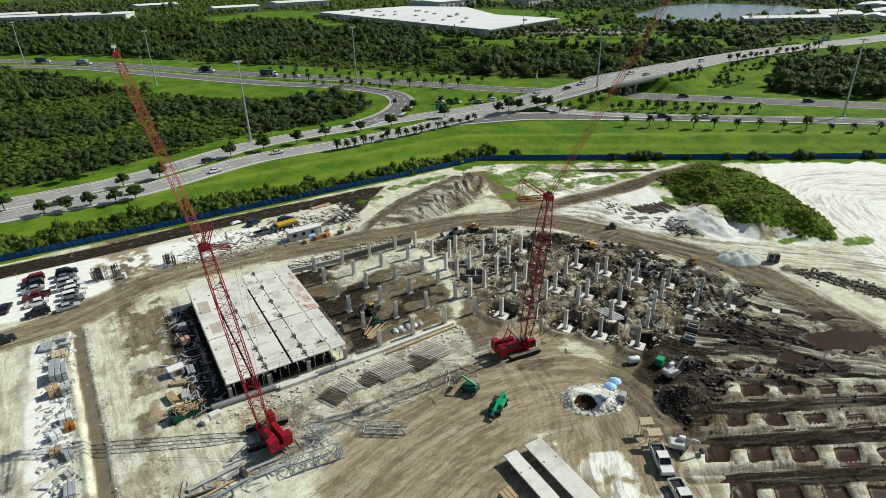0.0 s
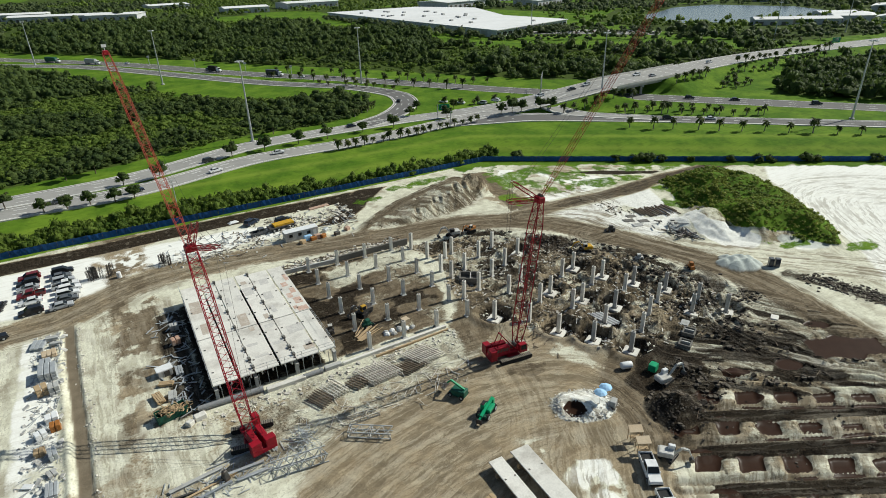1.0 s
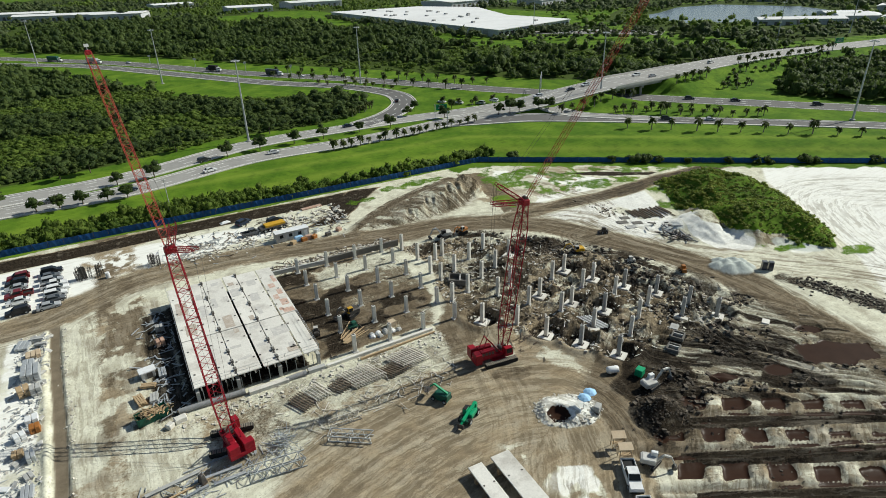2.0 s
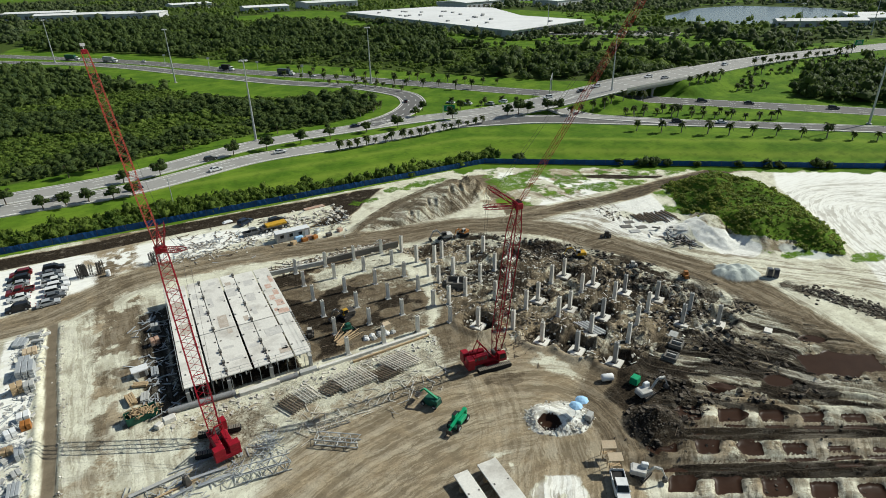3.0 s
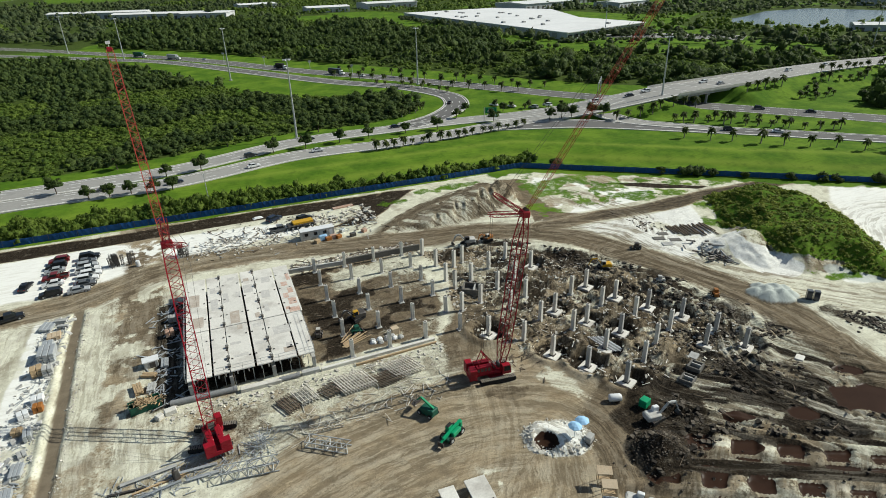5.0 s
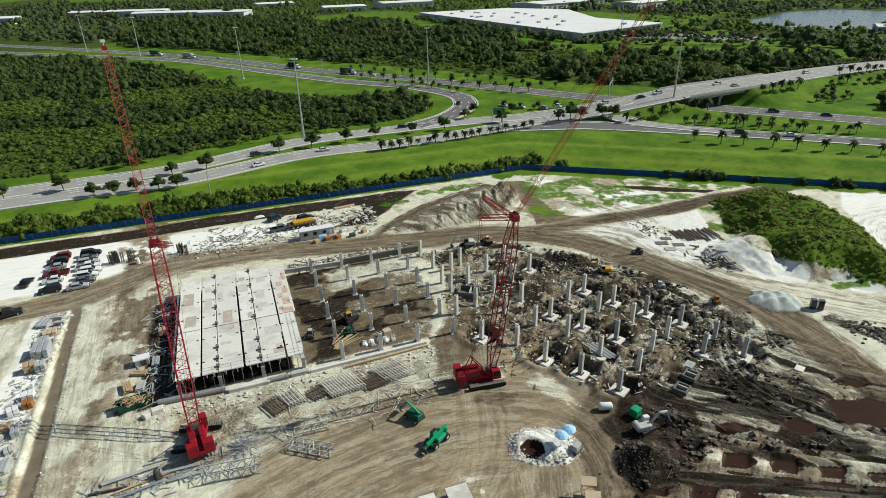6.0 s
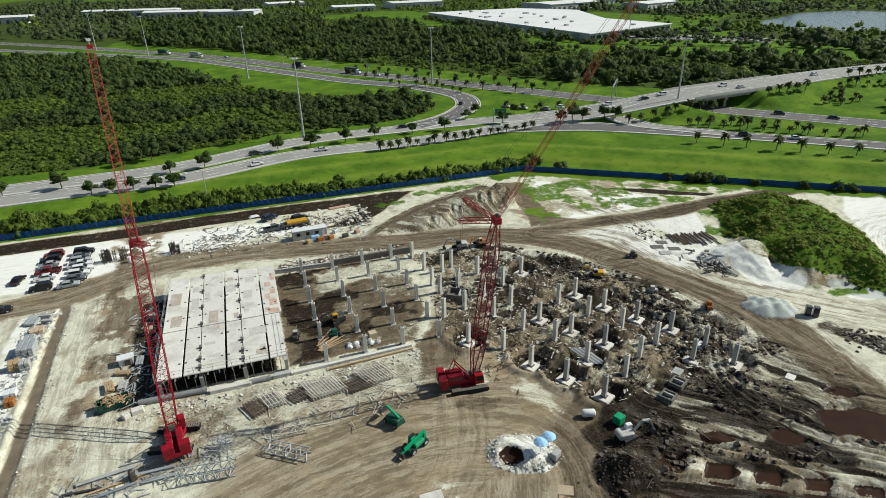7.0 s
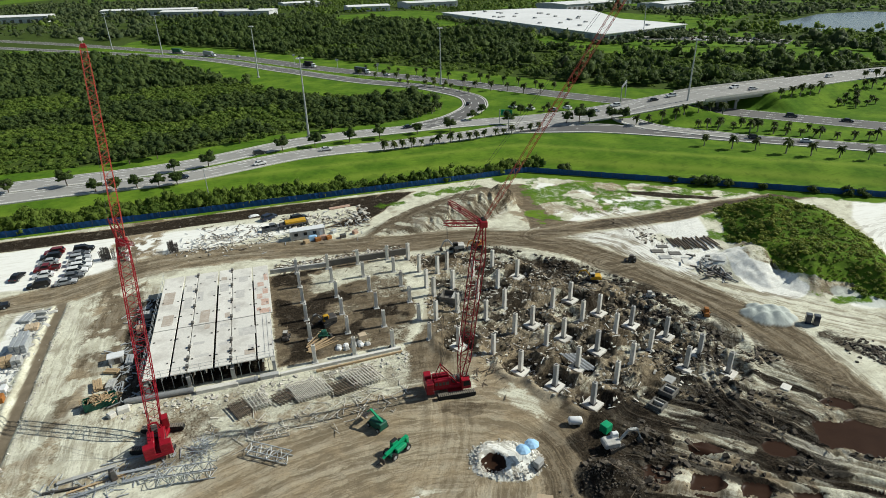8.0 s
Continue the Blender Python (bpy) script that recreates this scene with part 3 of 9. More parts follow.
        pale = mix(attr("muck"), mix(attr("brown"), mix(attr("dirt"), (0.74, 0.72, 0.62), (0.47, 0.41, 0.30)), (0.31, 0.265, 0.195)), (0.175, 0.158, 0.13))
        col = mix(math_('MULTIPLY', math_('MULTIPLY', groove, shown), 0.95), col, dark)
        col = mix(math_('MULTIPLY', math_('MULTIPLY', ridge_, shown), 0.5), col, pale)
        r_ = math_('MULTIPLY', math_('ADD', math_('MULTIPLY', wide_, -1.2), math_('MULTIPLY', thin, -0.5)), attr("fw" + layer))
        relief = r_ if relief is None else math_('ADD', relief, r_)
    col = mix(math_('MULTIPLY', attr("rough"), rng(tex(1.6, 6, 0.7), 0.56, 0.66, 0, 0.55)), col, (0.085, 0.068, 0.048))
    col = mix(attr("gravel"), col, gravel)
    col = mix(attr("ditch"), col, mix(rng(mid, 0.35, 0.65), (0.200, 0.165, 0.118), (0.150, 0.122, 0.086)))
    g = broken("grass", 1.7)
    col = mix(g, col, grass)
    scrub = mix(rng(mid, 0.3, 0.7), (0.032, 0.055, 0.012), (0.075, 0.105, 0.022))
    col = mix(broken("scrub", 0.8), col, scrub)
    wet = rng(math_('ADD', attr("wet"), math_('MULTIPLY', edge, 0.35)), 0.45, 0.6)
    water = mix(rng(mid, 0.3, 0.7), (0.030, 0.0155, 0.0100), (0.042, 0.0225, 0.0145))
    col = mix(wet, col, water)
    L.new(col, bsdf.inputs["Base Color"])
    L.new(rng(wet, 0, 1, 0.92, 0.35), bsdf.inputs["Roughness"])
    L.new(rng(wet, 0, 1, 0.05, 0.04), bsdf.inputs["Specular IOR Level"])
    bp = N.new("ShaderNodeBump")
    L.new(math_("MULTIPLY", rng(wet, 0, 1, 1.0, 0.03), math_("MAXIMUM", math_("MULTIPLY", attr("muck"), 0.9), math_("MAXIMUM", math_("MULTIPLY", attr("rough"), 0.75), 0.2))), bp.inputs["Strength"])
    bp.inputs["Distance"].default_value = 0.5
    L.new(math_('ADD', relief, math_('ADD', math_('SUBTRACT', math_('MULTIPLY', mid, 0.9), math_('MULTIPLY', lines, 0.5)), math_('MULTIPLY', fine, 0.55))), bp.inputs["Height"])
    L.new(bp.outputs[0], bsdf.inputs["Normal"])
    return m


M_GROUND = ground_material()
M_CONC = surface("precast_concrete", (0.67, 0.65, 0.595), 0.85, grain=4, vary=0.10, stain=(0.36, 0.33, 0.29), stain_size=0.22, stain_amount=0.7, per_object=0.07)
M_CONC_GREY = surface("grey_concrete", (0.40, 0.40, 0.385), 0.85, grain=5, vary=0.12, stain=(0.22, 0.21, 0.19), stain_size=0.6, per_object=0.08)
M_PIPE = surface("grey_pipe_concrete", (0.23, 0.235, 0.24), 0.8, grain=4, vary=0.15, stain=(0.34, 0.32, 0.28), stain_size=0.5)
M_CONC_DARK = surface("old_concrete", (0.14, 0.133, 0.12), 0.9, grain=5, vary=0.2, stain=(0.08, 0.07, 0.06), stain_size=0.5)
M_PATCH_GREY = surface("damp_concrete", (0.50, 0.485, 0.455), 0.85, grain=3, vary=0.14, stain=(0.62, 0.60, 0.55), stain_size=1.1, stain_amount=0.9, bump=0.02)
M_PATCH_BROWN = surface("brown_stained_concrete", (0.42, 0.36, 0.30), 0.85, grain=3, vary=0.16, stain=(0.60, 0.56, 0.50), stain_size=0.9, stain_amount=0.9, bump=0.02)
M_PATCH_RUST = surface("rust_stained_concrete", (0.50, 0.34, 0.27), 0.85, grain=3, vary=0.18, stain=(0.64, 0.58, 0.52), stain_size=1.0, stain_amount=0.9, bump=0.02)
M_RUST = surface("rust_sheet", (0.40, 0.25, 0.18), 0.8, grain=4, vary=0.25, stain=(0.55, 0.47, 0.40), stain_size=1.2, stain_amount=0.9)
M_ROAD = surface("pale_concrete_road", (0.31, 0.30, 0.28), 0.85, grain=1.5, vary=0.08, stain=(0.20, 0.195, 0.185), stain_size=0.12, stain_amount=0.6, bump=0.05)
M_ASPHALT = surface("asphalt_road", (0.135, 0.13, 0.125), 0.88, grain=1.5, vary=0.10, stain=(0.085, 0.083, 0.08), stain_size=0.1, bump=0.05)
M_MARK = surface("road_paint_white", (0.72, 0.72, 0.69), 0.7, grain=2, vary=0.15, bump=0)
M_KERB = surface("kerb_concrete", (0.52, 0.50, 0.46), 0.85, grain=3, vary=0.12)
M_RED = surface("crane_red_paint", (0.26, 0.006, 0.016), 0.42, grain=1.2, vary=0.18, stain=(0.24, 0.01, 0.015), stain_size=0.5, bump=0.03)
M_RED_FADED = surface("faded_red_paint", (0.33, 0.045, 0.028), 0.55, grain=1.2, vary=0.22, stain=(0.30, 0.12, 0.09), stain_size=0.5, bump=0.03)
M_BLACK = surface("black_rubber", (0.018, 0.018, 0.018), 0.8, grain=4, vary=0.3)
M_STEEL = surface("dark_steel", (0.11, 0.105, 0.10), 0.55, metal=0.6, grain=3, vary=0.25, stain=(0.14, 0.075, 0.045), stain_size=1.0)
M_TRACK = surface("dusty_track_steel", (0.19, 0.17, 0.14), 0.75, metal=0.2, grain=3, vary=0.3, stain=(0.30, 0.27, 0.22), stain_size=0.8)
M_GALV = surface("galvanised_steel", (0.46, 0.48, 0.49), 0.5, metal=0.35, grain=3, vary=0.15, stain=(0.32, 0.33, 0.33), stain_size=0.8)
M_REBAR = surface("rebar_steel", (0.62, 0.59, 0.52), 0.7, metal=0.25, grain=5, vary=0.25, stain=(0.20, 0.13, 0.09), stain_size=0.5)
M_WHITE = surface("white_paint", (0.72, 0.73, 0.73), 0.35, grain=2, vary=0.05, stain=(0.55, 0.53, 0.49), stain_size=0.8, bump=0.02)
M_ROOF = surface("white_roof_membrane", (0.72, 0.72, 0.71), 0.75, grain=0.2, vary=0.06, stain=(0.52, 0.52, 0.51), stain_size=0.02, bump=0)
M_WALL_FAR = surface("pale_tilt_wall", (0.55, 0.56, 0.57), 0.8, grain=0.2, vary=0.06, bump=0)
M_GLASS_DARK = surface("tinted_glass", (0.015, 0.018, 0.02), 0.08, grain=1, vary=0.05, bump=0)
M_GREEN = surface("machine_green_paint", (0.012, 0.30, 0.13), 0.4, grain=2, vary=0.12, stain=(0.02, 0.16, 0.09), stain_size=0.8, bump=0.02)
M_GREEN_DARK = surface("dark_green_paint", (0.012, 0.085, 0.055), 0.5, grain=2, vary=0.2, bump=0.02)
M_DIRTY_WHITE = surface("dusty_white_paint", (0.50, 0.49, 0.46), 0.5, grain=2, vary=0.2, stain=(0.26, 0.23, 0.19), stain_size=0.9, bump=0.03)
M_YELLOW = surface("machine_yellow_paint", (0.55, 0.31, 0.02), 0.45, grain=2, vary=0.15, stain=(0.30, 0.17, 0.03), stain_size=0.9, bump=0.02)
M_ORANGE = surface("orange_brown_paint", (0.33, 0.13, 0.03), 0.55, grain=2, vary=0.2, bump=0.02)
M_BLUE_FENCE = surface("blue_fence_screen", (0.012, 0.075, 0.24), 0.7, grain=2, vary=0.2, stain=(0.02, 0.05, 0.13), stain_size=0.2, bump=0.1, per_object=0.12)
M_BLUE_LIGHT = surface("light_blue_canvas", (0.33, 0.55, 0.78), 0.7, grain=3, vary=0.06, bump=0.03)
M_WOOD = surface("sawn_timber", (0.40, 0.29, 0.17), 0.8, grain=5, vary=0.2, stain=(0.26, 0.19, 0.12), stain_size=0.8, per_object=0.15, islands=0.2)
M_PLY = surface("plywood_sheet", (0.50, 0.40, 0.28), 0.75, grain=4, vary=0.12, stain=(0.40, 0.28, 0.17), stain_size=0.6)
M_BARK = surface("bark", (0.16, 0.125, 0.09), 0.95, grain=6, vary=0.3, bump=0.4)
M_PALM_BARK = surface("palm_bark", (0.26, 0.23, 0.19), 0.95, grain=6, vary=0.25, bump=0.4)
M_ROCK = surface("pale_rock", (0.52, 0.49, 0.43), 0.9, grain=3, vary=0.2, stain=(0.33, 0.30, 0.25), stain_size=0.8, bump=0.4, islands=0.2)
M_RUBBLE = surface("dark_rubble", (0.062, 0.051, 0.040), 0.95, grain=4, vary=0.35, stain=(0.24, 0.21, 0.17), stain_size=0.6, bump=0.5, islands=0.5)
M_EARTH = surface("dry_earth_clod", (0.19, 0.155, 0.112), 0.95, grain=4, vary=0.3, stain=(0.09, 0.072, 0.052), stain_size=0.5, stain_amount=0.9, bump=0.5, islands=0.45)
M_LAKE = surface("lake_water", (0.13, 0.17, 0.20), 0.25, grain=0.05, vary=0.08, stain=(0.17, 0.21, 0.23), stain_size=0.01, bump=0)
# dark tone lifted and slightly blued, as haze over the woods
M_LEAF = leaf_material("wood_foliage", (0.028, 0.057, 0.020), (0.063, 0.112, 0.026), (0.12, 0.165, 0.04))
# distance haze put into the leaf colours: paler and greyer
M_LEAF_HAZED = leaf_material("hazed_foliage", (0.044, 0.074, 0.034), (0.088, 0.130, 0.046), (0.13, 0.16, 0.06))
M_LEAF_LIGHT = leaf_material("scrub_foliage", (0.045, 0.095, 0.013), (0.125, 0.20, 0.028), (0.19, 0.26, 0.045))
M_WEED = leaf_material("weed_foliage", (0.06, 0.125, 0.018), (0.22, 0.33, 0.045), (0.36, 0.39, 0.08))
M_PALM = leaf_material("palm_foliage", (0.028, 0.055, 0.012), (0.085, 0.13, 0.028), (0.13, 0.15, 0.04))
CAR_PAINTS = {}
for key, col in (("white", (0.74, 0.74, 0.73)), ("silver", (0.36, 0.37, 0.38)), ("black", (0.012, 0.012, 0.014)), ("red", (0.16, 0.012, 0.014)), ("navy", (0.016, 0.024, 0.045)), ("grey", (0.11, 0.115, 0.12)), ("tan", (0.34, 0.30, 0.25)), ("brown_red", (0.22, 0.045, 0.03))):
    CAR_PAINTS[key] = surface(key + "_car_paint", col, 0.3, grain=2, vary=0.04, bump=0, coat=0.5)


# ---- ground: one sheet to the horizon ----
def lines_of(*stretches):
    out = []
    for a, b, step in stretches:
        out.append(np.arange(a, b - 1e-6, step))
    out.append(np.array([stretches[-1][1]]))
    return np.concatenate(out)


gx = lines_of((-5000, -1200, 760), (-1200, -300, 60), (-300, -42, 6), (-42, -26, 1.0), (-26, -15, 0.6), (-15, -8, 0.24), (-8, 10, 0.5), (10, 48, 0.36), (48, 100, 0.27), (100, 126, 0.38), (126, 160, 0.6), (160, 165, 1.0), (165, 270, 2.1), (270, 600, 8), (600, 1200, 50), (1200, 5000, 760))
gy = lines_of((-3000, -300, 540), (-300, 0, 25), (0, 14, 2), (14, 72, 0.28), (72, 126, 0.36), (126, 150, 0.5), (150, 230, 1.6), (230, 600, 6), (600, 1300, 35), (1300, 5000, 740))
GX, GY = np.meshgrid(gx, gy)
fx, fy = GX.ravel(), GY.ravel()
gz = height(fx, fy)
nx, ny = len(gx), len(gy)
idx = np.arange(nx * ny).reshape(ny, nx)
quads = np.stack([idx[:-1, :-1], idx[:-1, 1:], idx[1:, 1:], idx[1:, :-1]], -1).reshape(-1, 4)
ground_me = np_mesh("ground", np.stack([fx, fy, gz], 1), quads, M_GROUND, True)


def masks(x, y, z):
    """Where sand, dirt, muck, grass, scrub, gravel and standing water lie; muck also paints the deck's shade."""
    out_d, _ = dist_line(x, y, FENCE)
    beyond = np.where(inside(x, y, FENCE + [(420, 2500), (-420, 2500)]) > 0, out_d, -out_d)
    beyond = np.where((np.abs(x) > 420) | (y > 2500), np.where(y > 100, 50, -50), beyond)
    site = ramp(-beyond, -0.3, 0.3)
    n = fbm(x, y, 12)
    grass = 1.6 * (1 - site)
    grass = np.maximum(grass, 0.9 * ramp(2.0 + 2 * (n - 0.5) + beyond, 0, 1.5) * ramp(100 - x, -4, 4))
    tuft = fbm(x, y, 5) + 0.5 * (fbm(x + 31, y, 1.8) - 0.5)
    for px, py, rx, ry in ((55, 134.6, 7, 2.6), (89, 114.5, 4.5, 5.5), (116, 112.5, 7, 4.5), (105, 130, 12, 5), (127, 109.5, 6, 2.5), (126, 98.5, 4.5, 4), (121, 89, 3, 5), (73, 139, 10, 2.6), (96, 124, 6, 5), (122, 60, 6, 2.2), (133, 52, 5, 2)):
        grass = np.maximum(grass, 0.64 * ramp(1.15 - np.hypot((x - px) / rx, (y - py) / ry) + 1.7 * (tuft - 0.5), 0, 0.5))
    grass = np.maximum(grass, 0.9 * ramp(-beyond - 1, -3, 0) * ramp(6 + beyond + 5 * (tuft - 0.5), 0, 3) * ramp(x - 86, 0, 4))
    back = ramp(inside(x, y, [(86, 112), (92, 138), (104, 143), (152, 107), (128, 107), (112, 108)]), -1, 3)
    grass = np.maximum(grass, 0.62 * back * ramp(tuft, 0.46, 0.58))
    mound = inside(x, y, MOUND)
    # the mound's steep front is bare soil
    face = ramp(2.5 + 2.8 * (tuft - 0.5) - dist_line(x, y, MOUND_FACE)[0], 0, 1.2)
    face = np.maximum(face, ramp(118 - x, 0, 0.8) * ramp(79 - y, 0, 1) * ramp(mound, -2, -1))
    grass = np.maximum(grass, (1.3 - 1.05 * face) * ramp(mound + 2.5 * (n - 0.5), -0.6, 0.8))
    scrub = np.zeros_like(x)
    for wood in WOODS:
        scrub = np.maximum(scrub, ramp(inside(x, y, wood), -2, 3))
    scrub = np.maximum(scrub, ramp(inside(x, y, [(410, 245), (400, 330), (430, 460), (560, 560), (900, 560), (1200, 200), (700, 190), (520, 228)]), 0, 12))
    scrub = np.maximum(scrub, ramp(y, 540, 590) * ramp(fbm(x, y, 190, 3), 0.62, 0.57))
    scrub = np.maximum(scrub, 0.42 * (1 - face) * ramp(mound + 2.5 * (n - 0.5), 0.3, 1.5))
    dirt = 0.6 * face * ramp(mound, -0.5, 1)
    for line, half, k in ((HAUL, 5.6, 0.85), (BERM_ROAD, 2.0, 1.3), (FIELD_ROAD, 2.8, 0.75)):
        d, _ = dist_line(x, y, line)
        dirt = np.maximum(dirt, k * ramp(half + 2.5 * (n - 0.3) - d, 0, 3))
    dirt = np.maximum(dirt, 0.95 * ramp(inside(x, y, YARD) + 6 * (n - 0.5), -1, 4))
    dirt = np.maximum(dirt, 0.8 * ramp(inside(x, y, FOOTINGS) + 9 * (n - 0.5), -1, 6))
    lane_e = ramp(np.minimum(x + 8.0, 4 - x), 0, 3.5) * ramp(y - 64, 0, 9)
    dirt = np.maximum(dirt, 0.85 * ramp(fbm(x, y * 0.8, 8) + 0.5 * (fbm(x, y, 2.2) - 0.5), 0.44, 0.62) * lane_e)
    dirt = np.maximum(dirt, 0.6 * ramp(fbm(x + 11, y, 10), 0.5, 0.66) * ramp(np.minimum(x + 10.5, 14 - x), 0, 3) * ramp(y - 50, 0, 8))
    dirt = np.maximum(dirt, 0.55 * ramp(fbm(x + 30, y, 16), 0.5, 0.65) * ramp(-x - 15, 0, 4) * ramp(112 - y, 0, 6))
    dirt = np.maximum(dirt, 0.55 * ramp(fbm(x, y + 50, 7), 0.48, 0.66) * ramp(np.minimum(y - 55, 73 - y), 0, 3) * ramp(50 - x, 0, 5))
    muck = 0.95 * ramp(inside(x, y, MUCK) + 10 * (fbm(x, y, 9) - 0.5), -2, 6)
    dark = inside(x, y, [(24.5, 73.5), (24.5, 104.5), (52, 106), (50, 92), (49, 82), (45, 73.5)])
    sandy = ramp(inside(x, y, [(32, 94.5), (32, 103), (52, 103.5), (52, 97), (44, 97)]) + 3.5 * (fbm(x, y, 5) - 0.5), -1, 1.5)
    dk = ramp(dark, -1, 1.5) * (0.25 + 0.75 * ramp(fbm(x, y * 1.5, 6) + 0.12 * ramp(38 - x, 0, 8), 0.42, 0.56))
    dk = dk * (1 - 0.85 * ramp(inside(x, y, [(33, 95), (34, 102.5), (51, 102), (49, 95.5)]) + 3 * (n - 0.5), -1, 2))
    dk = dk * (1 - 0.7 * ramp(inside(x, y, [(30, 72.5), (30, 79), (48, 78), (48, 72.5)]) + 3 * (n - 0.5), -1, 2))
    dk = dk * (1 - 0.9 * sandy)
    muck = np.maximum(muck, 0.85 * dk)
    dirt = np.maximum(dirt, 1.3 * ramp(dark, -1, 1.5) * ramp(40 - x, 0, 10) * (1 - 0.9 * sandy))
    dirt = np.maximum(dirt, 0.8 * ramp(dark, -1, 1.5) * (1 - ramp(fbm(x + 3, y, 7), 0.5, 0.7)) * (1 - 0.7 * sandy))
    muck = np.maximum(muck, 0.6 * ramp(inside(x, y, FOOTINGS) + 9 * (fbm(x + 5, y, 7) - 0.52), 0, 5))
    lane = ramp(3.4 - np.abs(y - 140.4 - 0.5 * np.sin(x / 14)) + 1.2 * (n - 0.5), 0, 0.8) * ramp(58 - x, 0, 6)
    far_mud = inside(x, y, [(36, 124.5), (46, 130), (49, 138), (56, 143), (66, 142), (60, 137.5), (54, 131), (46, 124)])
    lane = np.maximum(lane, ramp(far_mud + 3 * (n - 0.5), -0.5, 1))
    dirt = np.maximum(dirt, 2.0 * lane)
    mud = 0.9 * lane
    d, _ = dist_line(x, y, FIELD_ROAD)
    fr_ = ramp(3.0 + 1.6 * (n - 0.45) - d, 0, 0.8) * ramp(x - 78, 0, 8)
    dirt = np.maximum(dirt, 2.0 * fr_)
    mud = np.maximum(mud, 0.5 * fr_ * ramp(x - 86, 0, 16))
    pool = inside(x, y, [(112, 125), (122, 120.5), (130, 114.5), (138, 109), (133, 108.5), (122, 115)])
    mud = np.maximum(mud, ramp(pool + 3 * (n - 0.5), -0.3, 0.8))
    dirt = np.maximum(dirt, 0.6 * back * ramp(fbm(x + 8, y, 6), 0.46, 0.6))
    # dug earth between the columns: tan with darker hollows
    foot = ramp(inside(x, y, FOOTINGS) + 3 * (n - 0.5), -1, 2)
    tan = ramp(fbm(x + 5, y, 6, 5), 0.60, 0.42)
    dirt = np.where(foot > 0.4, 0.4 + 0.6 * (1 - tan), dirt)
    muck = np.where(foot > 0.4, 0.8 * ramp(fbm(x + 15, y + 4, 5, 5) + 0.34 * ramp(-z, 0.1, 0.9), 0.56, 0.68), muck)
    # ruts and pale streaks of the driven muck
    rut_z = ramp(inside(x, y, RUTS) + 4 * (n - 0.5), -1, 2)
    dA, sA = dist_line(x, y, [tuple(p) for p in spline(RUT_LINES[0][0], 2.0)])
    flow = fbm(dA * 0.95, sA * 0.4 + 3, 1.6, 3)
    dirt = np.where(rut_z > 0.4, 0.18 + 0.6 * ramp(fbm(x, y, 4), 0.42, 0.62), dirt)
    muck = np.where(rut_z > 0.4, ramp(flow + 0.10 * ramp(6.5 - dA, 0, 5) - 0.16 * ramp(x, 86, 97), 0.46, 0.60), muck)
    band = ramp(inside(x, y, PIT_AREA), -1, 2)
    ui, uj = np.array(PIT_I) / math.hypot(*PIT_I), np.array(PIT_J) / math.hypot(*PIT_J)
    pj = ((x - PIT0[0]) * uj[0] + (y - PIT0[1]) * uj[1]) / math.hypot(*PIT_J)
    pi_ = (x - PIT0[0]) * ui[0] + (y - PIT0[1]) * ui[1]
    cross = ramp(fbm(pi_ * 1.7 + 9, pj * 1.6, 1.5), 0.5, 0.6)
    along = ramp(fbm(pi_ * 0.22, pj * 9 + 4, 1.3), 0.5, 0.6)
    here_ = ramp(np.abs(pj % 1.0 - 0.5), 0.25, 0.17)
    muck = np.where(band > 0.4, np.maximum(0.45 * cross * (1 - here_) * ramp(fbm(x + 7, y, 6), 0.36, 0.5), here_ * (0.85 + 0.3 * along)), muck)
    dirt = np.where(band > 0.4, 0.35 + 0.45 * ramp(fbm(x, y, 4), 0.42, 0.62), dirt)
    muck = np.maximum(muck, ramp(4.4 - np.hypot((x - 60.3) / 1.15, y - 38.2) + 1.5 * (n - 0.5), 0, 1))
    muck = np.maximum(muck, 0.8 * ramp(4.5 - np.hypot(x - 67, y - 42) + 3 * (n - 0.5), 0, 1.5))
    dome = ramp(4.6 - np.hypot(x - 82.6, y - 126.0), 0, 1.0)
    dirt = np.maximum(dirt, 2 * dome)
    mud = np.maximum(mud, 0.3 * dome)
    scar = ramp(inside(x, y, [(83, 129), (89, 139), (95, 137), (92, 123), (90, 108), (82, 107), (85, 118)]) + 4 * (n - 0.5), -0.5, 1.5) * ramp(fbm(x * 1.6 + y * 0.3, y * 0.4, 2.2), 0.36, 0.5)
    dirt = np.maximum(dirt, 1.3 * scar)
    mud = np.maximum(mud, 0.35 * scar)
    # muck colour painted in to widen the deck's shadow on its west side
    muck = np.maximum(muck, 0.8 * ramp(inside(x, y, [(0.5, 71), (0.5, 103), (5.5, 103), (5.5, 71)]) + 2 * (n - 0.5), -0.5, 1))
    # ground below the deck darkened by colour, as deep shade
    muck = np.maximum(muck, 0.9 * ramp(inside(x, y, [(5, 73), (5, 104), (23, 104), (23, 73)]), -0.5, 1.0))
    berm = inside(x, y, BERM)
    # dirt streaks on the berm's face, also darkening it like shadowed bumps
    dirt = np.maximum(dirt, 0.5 * ramp(berm, -1.0, 1.0) * ramp(fbm(x * 1.6 - y * 0.5, y * 0.5, 1.6, 3), 0.35, 0.6))
    dirt = np.maximum(dirt, 0.85 * ramp(inside(x, y, [(84, 108), (80, 118), (88, 128), (94, 112), (92, 106)]), -1, 3) * ramp(fbm(x + 70, y, 6), 0.4, 0.55))
    dirt = np.maximum(dirt, 0.8 * ramp(inside(x, y, [(42, 57), (49, 71), (60, 67), (65, 54), (62, 45), (55, 52)]), -2, 3) * ramp(fbm(x + 33, y, 6), 0.3, 0.52))
